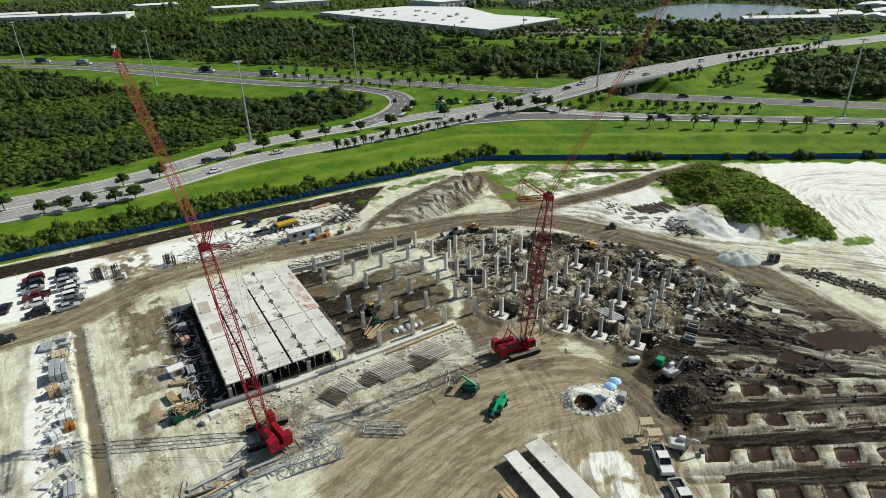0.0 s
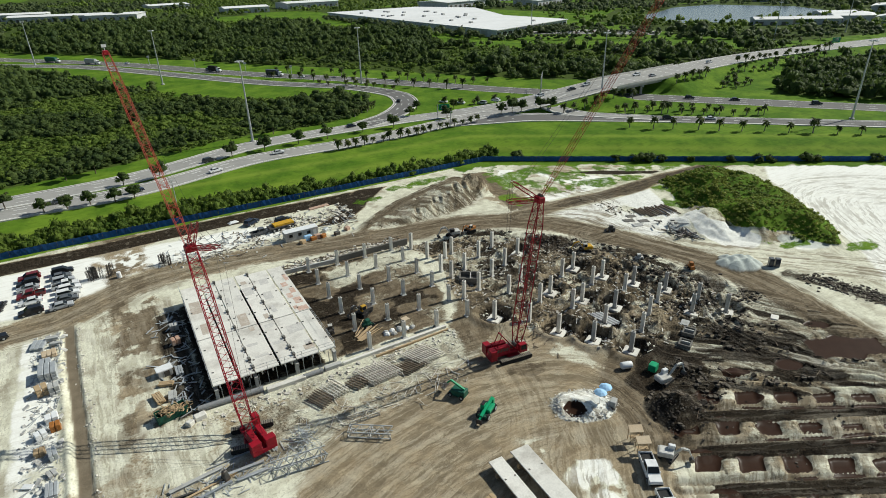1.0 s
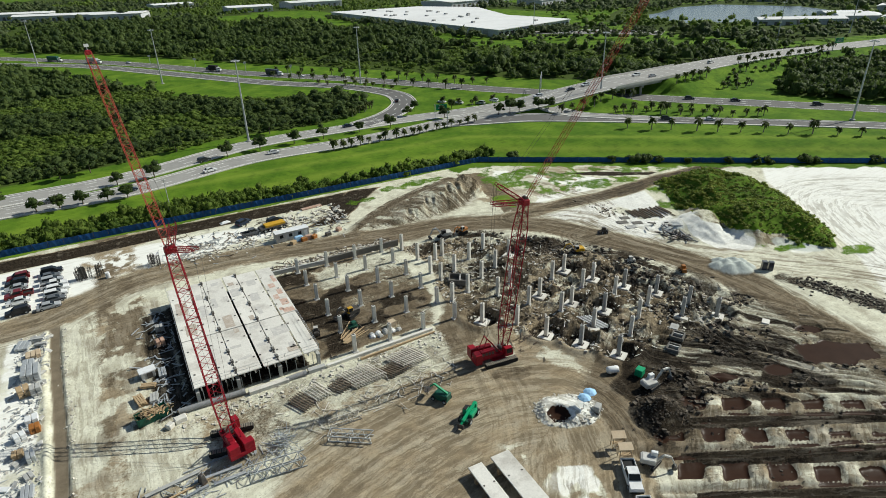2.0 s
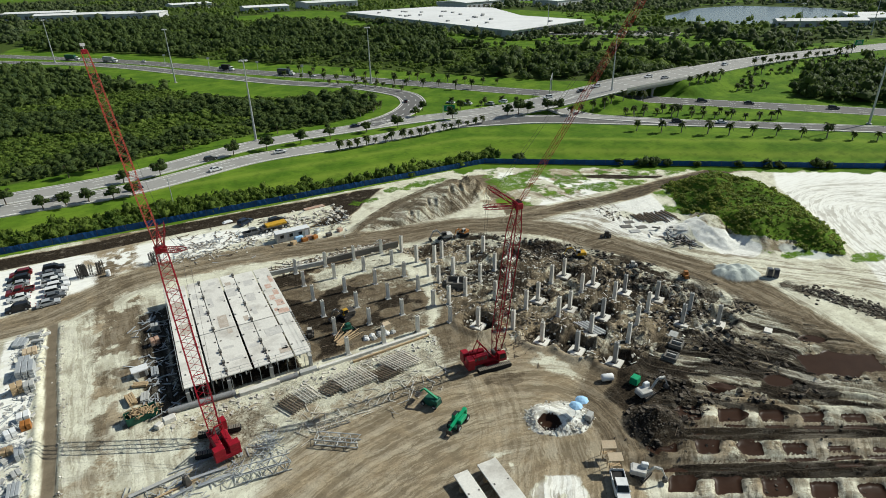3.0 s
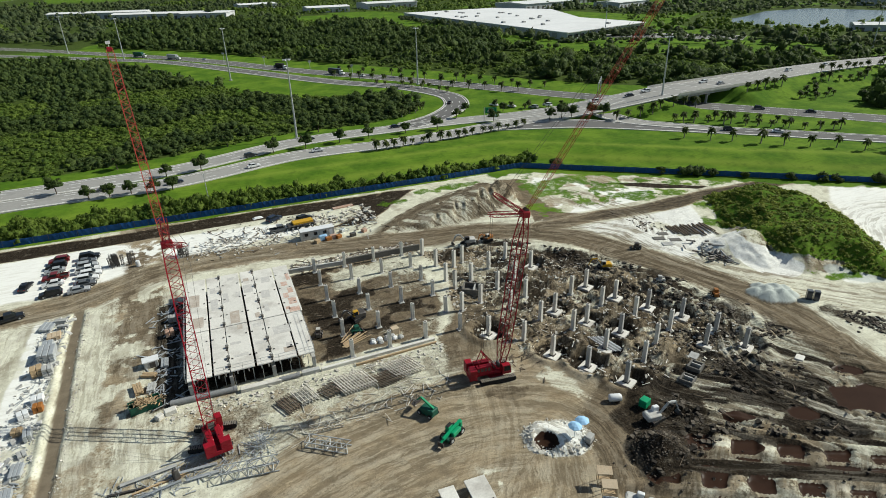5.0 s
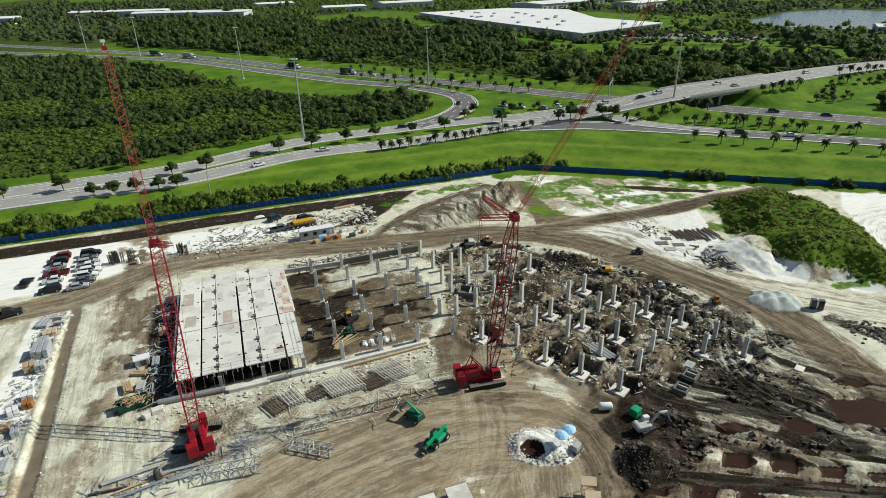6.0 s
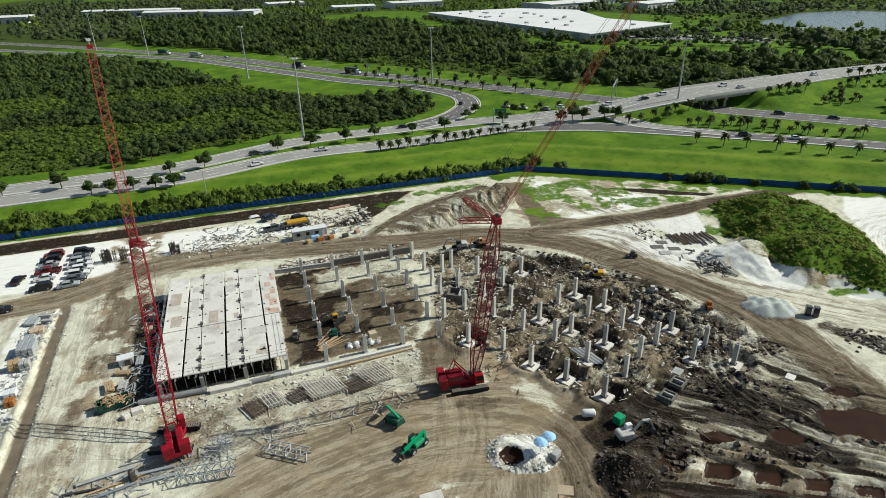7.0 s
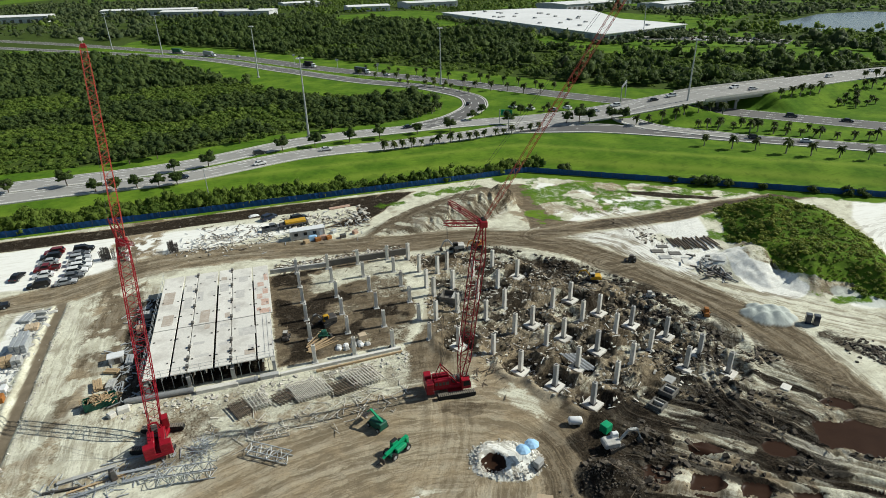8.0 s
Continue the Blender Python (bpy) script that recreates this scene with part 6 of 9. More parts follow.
def road_sign(x, y, turn, tall, w, h, label):
    ob = thing("road_sign", pose(x, y, 2.0 + max(0.0, float(road_rise(x)) - 2.0), 0, 0, turn), label, "sign", "green road signs")
    part("pole", Shape().bar((0, 0, -0.3), (0, 0, tall + h), 0.12, 8), M_GALV, ob)
    part("arm", Shape().bar((0, 0, tall + h * 0.5), (w + 0.5, 0, tall + h * 0.5), 0.08), M_GALV, ob)
    board = part("board", Shape().box(w / 2 + 0.4, -0.15, tall, w, 0.08, h, 0, 0.02), M_GREEN, ob, "green sign board")
    for k in range(3):
        part("text_bar", Shape().box(w / 2 + 0.4, -0.2, tall + h * (0.2 + 0.25 * k), w * (0.7 - 0.12 * k), 0.02, h * 0.1), M_WHITE, board, "white bar of lettering")


road_sign(112.5, 196.5, -25, 3.0, 4.2, 2.2, "green road sign on a pole at the junction")
road_sign(110, 182.5, -25, 5.0, 0.1, 0.6, "slender dark signal pole at the junction")
road_sign(362, 190.0, -10, 4.5, 6.0, 2.6, "green road sign over the climbing road")


def gantry_frame(x, y, turn):
    ob = thing("sign_gantry", pose(x, y, 2.0, 0, 0, turn), "grey steel sign gantry over the highway", "gantry")
    for yy in (-8.5, 8.5):
        part("post", Shape().bar((0, yy, -0.3), (0, yy, 7.5), 0.2, 8), M_GALV, ob)
    part("truss", lattice_frame((0, -8.5, 7), (0, 8.5, 7)), M_GALV, ob)


def lattice_frame(a, b):
    s = Shape()
    a, b = Vector(a), Vector(b)
    for o in (Vector((0, 0, 0.5)), Vector((0, 0, -0.5))):
        s.bar(a + o, b + o, 0.1)
    for k in range(10):
        p, q = a + (b - a) * (k / 10), a + (b - a) * ((k + 1) / 10)
        s.bar(p + Vector((0, 0, 0.5 - k % 2)), q + Vector((0, 0, k % 2 - 0.5)), 0.06)
    return s


gantry_frame(176, 213, -40)
for x, y in ((84, 351), (62, 386), (40, 420), (102, 322)):
    solid("road_sign_post", Shape().bar((x - 8, y + 4, 1.7), (x - 8, y + 4, 8), 0.12, 6).box(x - 8, y + 4, 7.0, 1.6, 0.1, 1.1), M_GALV, "slender grey pole beside the highway", "pole", "poles beside the highway")


def fence():
    """Blue screen fence: posts with one panel of fabric between two of them."""
    ob = thing("site_fence", Matrix(), "long low blue screen fence round the building site", "fence", kind="structure")
    post_me = Shape().bar((0, 0, -0.3), (0, 0, 1.75), 0.035, 6).mesh("post", M_STEEL)
    k = 0
    for (ax, ay), (bx, by) in (((-150, 145.5), (100, 145.8)), ((100, 145.8), (250, 43.8))):
        ln = math.hypot(bx - ax, by - ay)
        n = int(ln / 3.0)
        for i in range(n):
            x0, y0, x1, y1 = ax + (bx - ax) * i / n, ay + (by - ay) * i / n, ax + (bx - ax) * (i + 1) / n, ay + (by - ay) * (i + 1) / n
            o = new("post", post_me)
            o.parent = ob
            o.location = (x0, y0, ground_z(x0, y0))
            z0, z1 = ground_z(x0, y0), ground_z(x1, y1)
            s = Shape()
            sag = [0, 0.05, 0.09, 0.05, 0]
            top, wav = [], []
            for j in range(5):
                t = j / 4
                wx = 0.05 * math.sin(3.1 * j + i * 1.7)
                top.append((x0 + (x1 - x0) * t, y0 + (y1 - y0) * t + wx, z0 + (z1 - z0) * t + 1.62 - sag[j]))
                wav.append((x0 + (x1 - x0) * t, y0 + (y1 - y0) * t - wx, z0 + (z1 - z0) * t + 0.02))
            for j in range(4):
                a, b, c, d = wav[j], wav[j + 1], top[j + 1], top[j]
                s.stack([[a, b, c, d], [(p[0] + 0.01, p[1] + 0.03, p[2]) for p in (a, b, c, d)]])
            part("screen_panel", s, M_BLUE_FENCE, ob)
            k += 1


fence()


# ---- the precast deck ----
DECK_Z = 2.8


def deck():
    ob = thing("precast_deck", Matrix(), "one-storey precast concrete parking deck under construction", "building")
    # strips meet at open slots (1, 3, 5) and at the column lines (2, 4)
    xs = [6.2, 9.75, 12.1, 15.75, 18.2, 21.85, 24.4]
    gap = [0.0, 0.13, 0.06, 0.15, 0.06, 0.12, 0.0]
    for i in range(6):
        a, b = xs[i] + gap[i], xs[i + 1] - gap[i + 1]
        for y0, y1 in ((72.7, 85.5), (85.68, 104.6)):
            y1 = y1 - (0.5 if i > 3 else 0) if y1 > 100 else y1
            b_ = b + (0.35 if i == 5 and y1 > 100 else 0)
            s = Shape().box((a + b_) / 2, (y0 + y1) / 2, DECK_Z - 0.14, b_ - a, y1 - y0, 0.14, 0, 0.03)
            for t in (0.27, 0.73):
                s.box(a + (b_ - a) * t, (y0 + y1) / 2, DECK_Z - 0.75, 0.16, y1 - y0 - 0.1, 0.61)
            part("deck_slab", s, M_CONC, ob)
    # inverted beams on the column lines, one at the front
    for x in (6.5, 12.1, 18.2, 24.1):
        part("beam", Shape().box(x, 88.2, DECK_Z - 1.15, 0.5, 31.4, 0.4), M_CONC_GREY, ob)
        for y in (73, 79.4, 85.7, 92, 98.2, 103.6):
            part("column", Shape().box(x, y, -0.3, 0.5, 0.5, DECK_Z - 0.85, 0, 0.03), M_CONC_GREY, ob)
    for x in (12.1, 18.2):
        for y in (74.0, 76.2, 79.2, 86.3, 92.0, 97.8, 103.9):
            part("column_stub", Shape().box(x, y, DECK_Z - 0.4, 0.40, 0.55, 0.78, 0, 0.03), M_CONC_DARK, ob)
            part("stub_block", Shape().box(x + 0.05, y + 0.62, DECK_Z, 0.34, 0.5, 0.16, 12, 0.03), M_CONC_GREY, ob)
            part("stub_block", Shape().box(x - 0.06, y - 0.66, DECK_Z, 0.26, 0.42, 0.12, -8, 0.03), M_STEEL, ob)
    # lifting loops and cast-in plates
    plate_me = Shape().box(0, 0, 0, 0.28, 0.28, 0.05).mesh("lift_plate", M_STEEL)
    for i in range(6):
        for y0, y1 in ((72.7, 85.5), (85.68, 104.0)):
            for t in (0.2, 0.5, 0.8) if y1 > 100 else (0.25, 0.75):
                for u in (0.15, 0.85):
                    o = new("lift_plate", plate_me)
                    o.parent = ob
                    o.location = (xs[i] + (xs[i + 1] - xs[i]) * u, y0 + (y1 - y0) * t, DECK_Z + 0.0)
    prng2 = random.Random(9)
    pale_grey = [(12.9, 95.4, 0.9, 3.4), (15.0, 96.0, 0.8, 1.6), (19.6, 94.0, 1.5, 2.8), (20.6, 81.1, 2.6, 2.4), (21.1, 76.1, 0.9, 1.6), (16.9, 97.4, 1.6, 3.0), (17.1, 84.0, 1.4, 1.2), (20.2, 99.6, 1.6, 2.2), (10.9, 93.6, 1.2, 4.0), (14.2, 102.6, 1.4, 1.0), (13.4, 80.0, 1.6, 0.7), (17.0, 78.6, 1.5, 0.8), (19.2, 89.0, 0.8, 2.4), (10.8, 99.0, 0.9, 2.0), (14.0, 76.4, 2.0, 0.6)]
    brown = [(8.1, 88.6, 1.7, 3.4), (13.9, 88.1, 1.5, 4.0), (7.6, 96.4, 1.8, 4.4), (14.4, 84.6, 0.8, 1.4), (17.5, 87.2, 0.8, 1.6), (20.9, 75.0, 1.6, 1.4), (16.8, 101.0, 1.0, 1.2)]
    rust = [(23.7, 89.6, 1.3, 2.2), (23.6, 86.6, 1.8, 1.6), (22.9, 91.9, 0.9, 1.8), (23.9, 93.6, 0.9, 2.0), (23.2, 96.4, 1.1, 1.6), (24.2, 99.0, 0.7, 2.6), (22.6, 87.4, 0.7, 1.0)]
    for x, y, w, d, mat, lab in [(*p, M_PATCH_GREY, "pale grey damp patch") for p in pale_grey] + [(*p, M_PATCH_BROWN, "brown stained patch") for p in brown] + [(*p, M_PATCH_RUST, "rust-red stained patch") for p in rust]:
        part("surface_patch", Shape().box(x, y, DECK_Z + 0.002, w, d, 0.012, prng2.uniform(-2, 2)), mat, ob, lab)
    # shores below the front edge and along the side
    shore = Shape().bar((0, 0, -0.2), (0, 0, DECK_Z - 0.8), 0.05, 6).mesh("shore_post", M_GALV)
    for k in range(13):
        for y in (73.2, 76.0, 82.0):
            o = new("shore_post", shore)
            o.parent = ob
            o.location = (7.2 + 1.34 * k, y + prng2.uniform(-0.3, 0.3), 0)
    # edge rails at the sides and the front
    for (x0, y0), (x1, y1), n in (((6.05, 72.8), (6.05, 104.4), 14), ((6.1, 72.75), (24.3, 72.75), 8), ((24.35, 72.8), (24.35, 85), 5)):
        rail = Shape()
        for h in (0.55, 1.05):
            rail.bar((x0, y0, DECK_Z + h), (x1, y1, DECK_Z + h), 0.022)
        part("guard_cable", rail, M_GALV, ob)
        for k in range(n):
            x, y = x0 + (x1 - x0) * k / (n - 1), y0 + (y1 - y0) * k / (n - 1)
            part("rail_post", Shape().bar((x, y, DECK_Z - 0.3), (x, y, DECK_Z + 1.1), 0.035), M_GALV, ob)
    return ob


deck()


def kerb_beam(name, x0, y0, x1, y1, w, h, mat, label, z=None):
    ln, a = math.hypot(x1 - x0, y1 - y0), math.degrees(math.atan2(y1 - y0, x1 - x0))
    zz = ground_z((x0 + x1) / 2, (y0 + y1) / 2) if z is None else z
    return solid(name, Shape().box((x0 + x1) / 2, (y0 + y1) / 2, zz - 0.3, ln, w, h + 0.3, a, 0.04), mat, label, "beam")


def big_pipe(x0, y0, x1, y1, r, label):
    """An open-ended concrete pipe lying on the ground."""
    z = ground_z((x0 + x1) / 2, (y0 + y1) / 2) + r * 0.92
    a, b = Vector((x0, y0, z)), Vector((x1, y1, z))
    d = (b - a).normalized()
    s_, u_ = d.cross(Vector((0, 0, 1))).normalized(), Vector((0, 0, 1))
    ring = lambda p, k: [p + s_ * k * math.cos(6.2832 * i / 16) + u_ * k * math.sin(6.2832 * i / 16) for i in range(16)]
    sh = Shape().stack([ring(a + d * 0.6, r * 0.8), ring(a, r * 0.82), ring(a, r), ring(b - d * 0.5, r), ring(b - d * 0.45, r * 1.12), ring(b, r * 1.12), ring(b, r * 0.82), ring(b - d * 0.6, r * 0.8)])
    return solid("concrete_pipe", sh, M_PIPE, label, "pipe", "pipes before the deck", smooth=False)


big_pipe(3.6, 72.0, 12.6, 71.7, 0.42, "long dark grey concrete pipe lying before the deck")
big_pipe(18.6, 71.3, 21.6, 71.35, 0.36, "short grey concrete pipe lying before the deck")
kerb_beam("grade_beam", 13.0, 71.2, 18.8, 71.2, 0.9, 0.6, M_CONC, "pale concrete grade beam before the deck")
kerb_beam("grade_beam", 21.9, 71.5, 24.6, 71.5, 0.8, 0.6, M_CONC_GREY, "grey concrete grade beam before the deck")
kerb_beam("grade_beam", 24.8, 71.3, 43.5, 71.9, 0.5, 0.5, M_CONC, "long pale concrete grade beam along the column field")
kerb_beam("grade_beam", 30.0, 70.4, 43.5, 71.0, 0.3, 0.35, M_WOOD, "long timber form along a grade beam")
kerb_beam("rear_wall", 25.0, 105.6, 36.5, 105.0, 0.4, 0.9, M_CONC_GREY, "low grey concrete wall behind the columns")
kerb_beam("rear_wall", 36.5, 105.0, 53.0, 105.2, 0.4, 1.3, M_CONC_DARK, "dark concrete retaining wall behind the columns")


def column(x, y, tall, pad, turn, label, base):
    ob = thing("concrete_column", pose(x, y, base, 0, 0, turn), label, "column", "precast columns")
    part("shaft", COL_ME[(tall, "dark" if pad == 2 else "pale")], M_CONC, ob)
    if pad:
        part("footing", PAD_ME, M_CONC, ob, "square concrete pad footing")
        part("base_plate", PLATE_ME, M_STEEL, ob)
    else:
        part("grout_collar", COLLAR_ME, M_CONC_GREY, ob)
    part("top_plate", TOP_ME, M_STEEL, ob, at=pose(0, 0, tall))
    return ob


COL_ME = {(3.2, "pale"): Shape().box(0, 0, -0.6, 0.56, 0.56, 3.8, 0, 0.03).mesh("shaft", M_CONC), (3.8, "pale"): Shape().box(0, 0, -0.6, 0.6, 0.6, 4.4, 0, 0.03).mesh("shaft", M_CONC), (3.8, "dark"): Shape().box(0, 0, -0.6, 0.62, 0.62, 4.4, 0, 0.03).mesh("shaft", M_CONC_GREY)}
PAD_ME = Shape().box(0, 0, -0.3, 2.3, 2.3, 0.45, 0, 0.05).mesh("footing", M_CONC)
PLATE_ME = Shape().box(0, 0, 0.14, 0.95, 0.95, 0.06).mesh("base_plate", M_STEEL)
TOP_ME = Shape().box(0, 0, -0.01, 0.3, 0.3, 0.05).mesh("top_plate", M_STEEL)
COLLAR_ME = Shape().box(0, 0, -0.2, 1.0, 1.0, 0.28, 0, 0.06).mesh("grout_collar", M_CONC_GREY)
for gx_ in GRID_X:
    for gy_ in GRID_Y:
        column(gx_, gy_, 3.2, 0, 0, "grey square precast column standing in a regular grid", ground_z(gx_, gy_))
for sx_, sy_, pad in SKEW:
    darkcol = pad and (sx_ > 82 or sy_ < 53 or (sx_, sy_) in ((73.1, 62.4), (62.8, 56.8)))
    column(sx_, sy_, 3.8, (2 if darkcol else 1) if pad else 0, 28, "tall precast column on an open pad footing in dug earth" if pad else "tall pale precast column in dug earth", (-0.9 if pad else ground_z(sx_, sy_)))


# ---- crawler cranes ----
def lattice(a, b, wide, deep, n, chord, lace, ends=(0.35, 0.35)):
    """A four-chord lattice boom from a to b, tapered towards both ends, with zigzag lacing."""
    a, b = Vector(a), Vector(b)
    d = (b - a).normalized()
    s = d.cross(Vector((0, 0, 1))).normalized()
    u = s.cross(d)
    ln = (b - a).length
    sh = Shape()

    def size(t):
        return min(1.0, ends[0] + (1 - ends[0]) * t / 0.16, ends[1] + (1 - ends[1]) * (1 - t) / 0.16)

    def node(t, i):
        k = size(t)
        ci, cj = ((1, 1), (-1, 1), (-1, -1), (1, -1))[i]
        return a + d * ln * t + s * (ci * wide / 2 * (0.75 + 0.25 * k)) + u * (cj * deep / 2 * k)

    ts = [k / n for k in range(n + 1)]
    for i in range(4):
        for k in range(n):
            sh.bar(node(ts[k], i), node(ts[k + 1], i), chord, 4)
            j = (i + 1) % 4
            p, q = (i, j) if (k + i) % 2 else (j, i)
            sh.bar(node(ts[k], p), node(ts[k + 1], q), lace, 3)
            if k % 4 == 0:
                sh.bar(node(ts[k], i), node(ts[k], j), lace, 3)
    return sh


def crawler_crane(name, base, heading, knee, tip, strut_a, strut_b, label, jib_mat, track_turn=0, slim=1.0):
    """heading: way that the boom faces from the base, in degrees from +x; the boom's points are in the world."""
    bx, by = base
    z = ground_z(bx, by) + 0.02
    m = pose(bx, by, z, 0, 0, heading) @ Matrix.Scale(0.7, 4)
    ob = thing(name, m, label, "crane", "crawler cranes")
    inv = m.inverted()
    L_ = lambda p: inv @ Vector(p)
    T = Matrix.Rotation(radians(track_turn), 4, 'Z')
    for sgn in (-1, 1):
        t = part("crawler_track", Shape().stack([[(x, sgn * 2.7 + o, zz) for x, zz in ((-3.9, 0.35), (-3.6, 0.05), (3.6, 0.05), (3.9, 0.35), (3.9, 0.8), (3.6, 1.1), (-3.6, 1.1), (-3.9, 0.8))] for o in (-0.5, 0.5)]).moved(T), M_BLACK, ob)
        for k in range(18):
            part("track_shoe", Shape().box(-3.6 + 7.2 * k / 17, sgn * 2.7, 1.08, 0.3, 1.08, 0.07).moved(T), M_TRACK, t)
        part("track_frame", Shape().box(0, sgn * 2.7, 0.35, 5.6, 1.12, 0.45, 0, 0.05).moved(T), M_BLACK, t)
    part("car_body", Shape().box(0, 0, 0.45, 3.0, 4.6, 0.7, 0, 0.1).moved(T), M_RED, ob)
    part("slew_ring", Shape().lathe(0, 0, [(1.25, 1.1), (1.25, 1.45)], 20), M_STEEL, ob)
    body = part("upper_body", Shape().box(-1.5, 0, 1.45, 7.2, 3.0, 0.6, 0, 0.08), M_RED, ob)
    part("engine_house", Shape().box(-2.6, 0.9, 2.05, 3.4, 1.15, 1.5, 0, 0.12), M_RED, body)
    part("engine_house", Shape().box(-2.6, -0.9, 2.05, 3.4, 1.15, 1.5, 0, 0.12), M_RED, body)
    for k in range(4):
        part("vent_grille", Shape().box(-3.8 + 0.75 * k, -1.49, 2.5, 0.5, 0.06, 0.7), M_STEEL, body)
    for x in (-1.6, 0.0, 1.1):
        part("winch_drum", Shape().bar((x, -0.45 if x < 0 else -0.7, 2.5), (x, 0.45 if x < 0 else 0.7, 2.5), 0.42, 14), M_STEEL, body)
    cw = part("counterweight", Shape().box(-5.2, 0, 1.2, 1.5, 4.6, 0.8, 0, 0.08), M_RED, ob)
    for k in range(3):
        for sgn in (-1, 1):
            part("weight_slab", Shape().box(-5.2, sgn * 1.35, 2.0 + 0.55 * k, 1.45, 1.9, 0.52, 0, 0.05), M_RED, cw)
    cab = part("cab", Shape().stack([[(1.2, -2.3, zz), (3.1 - k * 0.25, -2.3, zz), (3.1 - k * 0.25, -1.2, zz), (1.2, -1.2, zz)] for k, zz in ((0, 1.5), (0, 2.4), (1, 3.5))]), M_RED, ob)
    part("cab_window", Shape().stack([[(1.5, -2.33, 2.2), (2.9, -2.33, 2.2), (2.7, -2.33, 3.3), (1.5, -2.33, 3.3)], [(1.5, -2.29, 2.2), (2.9, -2.29, 2.2), (2.7, -2.29, 3.3), (1.5, -2.29, 3.3)]]), M_GLASS_DARK, cab)
    part("cab_window", Shape().stack([[(3.12, -2.2, 2.2), (3.12, -1.3, 2.2), (2.92, -1.3, 3.3), (2.92, -2.2, 3.3)], [(3.08, -2.2, 2.2), (3.08, -1.3, 2.2), (2.88, -1.3, 3.3), (2.88, -2.2, 3.3)]]), M_GLASS_DARK, cab)
    foot = Vector((1.5, 0, 2.0))
    part("main_boom", lattice(foot, L_(knee), 2.3, 2.1, 26, 0.115, 0.056), M_RED, ob)
    part("luffing_jib", lattice(L_(knee), L_(tip), 1.5 * slim, 1.4 * slim, 40, 0.07 * slim, 0.034 * slim, (0.45, 0.3)), jib_mat, ob)
    head = part("boom_head", Shape().box(0, 0, -0.5, 1.5, 2.1, 1.2, 0, 0.12).moved(Matrix.Translation(L_(knee))), M_RED, ob)
    for sgn in (-0.5, 0.0, 0.5):
        part("sheave", Shape().bar(L_(knee) + Vector((0.2, sgn - 0.06, 0.7)), L_(knee) + Vector((0.2, sgn + 0.06, 0.7)), 0.45, 14), M_STEEL, head)
    tip_l = L_(tip)
    part("jib_head", Shape().box(0, 0, -0.5, 0.8, 1.0, 0.9, 0, 0.08).moved(Matrix.Translation(tip_l)), M_RED, ob)
    part("tip_marker", Shape().bar(tip_l, tip_l + Vector((0, 0, 1.5)), 0.05, 5).box(tip_l.x, tip_l.y, tip_l.z + 1.0, 0.06, 0.9, 0.6), M_WHITE, ob, "white marker flag")
    for s_ in (strut_a, strut_b):
        part("jib_strut", lattice(L_(knee), L_(s_), 1.2, 0.7, 6, 0.09, 0.045, (0.6, 0.5)), M_RED, ob)
    # gantry behind the boom foot
    g = Shape()
    for sgn in (-1, 1):
        g.bar((0.6, sgn * 0.9, 2.0), (-2.6, sgn * 0.7, 6.2), 0.14)
        g.bar((-4.3, sgn * 0.9, 2.0), (-2.6, sgn * 0.7, 6.2), 0.10)
    g.bar((-2.6, -0.8, 6.2), (-2.6, 0.8, 6.2), 0.16)
    part("gantry", g, M_RED, ob)
    rope = Shape()
    for sgn in (-0.55, 0.55):
        o = Vector((0, sgn, 0))
        rope.bar(Vector((-2.6, 0, 6.2)) + o, L_(knee) + o, 0.03, 3)
        rope.bar(L_(strut_a) + o, L_(tip) + o * 0.7, 0.025, 3)
        rope.bar(L_(strut_a) + o, L_(strut_b) + o, 0.03, 3)
        rope.bar(L_(strut_b) + o, Vector((-2.6, 0, 6.2)) + o, 0.03, 3)
    part("pendant_rope", rope, M_STEEL, ob)
    return ob, L_


crane_a, la = crawler_crane("crawler_crane", (8.9, 62.6), 100, (7.7, 76.4, 22.5), (4.2, 99.5, 45.2), (8.5, 71.5, 27.8), (10.3, 69.4, 24.8), "red crawler crane with a long lattice boom beside the deck", M_RED_FADED, 68)
crane_b, lb = crawler_crane("crawler_crane", (48.3, 60.0), -6, (52.3, 59.6, 25.3), (71.5, 52.4, 61.5), (47.5, 60.7, 25.6), (48.2, 60.7, 28.4), "red crawler crane with a raised luffing jib in the yard", M_RED_FADED, slim=0.66)


# ---- vehicles ----
def wheel(parent, x, y, r, w):
    t = part("wheel", Shape().bar((x, y - w / 2, r), (x, y + w / 2, r), r, 16), M_BLACK, parent)
    part("rim", Shape().bar((x, y - w / 2 - 0.02, r), (x, y + w / 2 + 0.02, r), r * 0.55, 10), M_GALV, t)
    return t


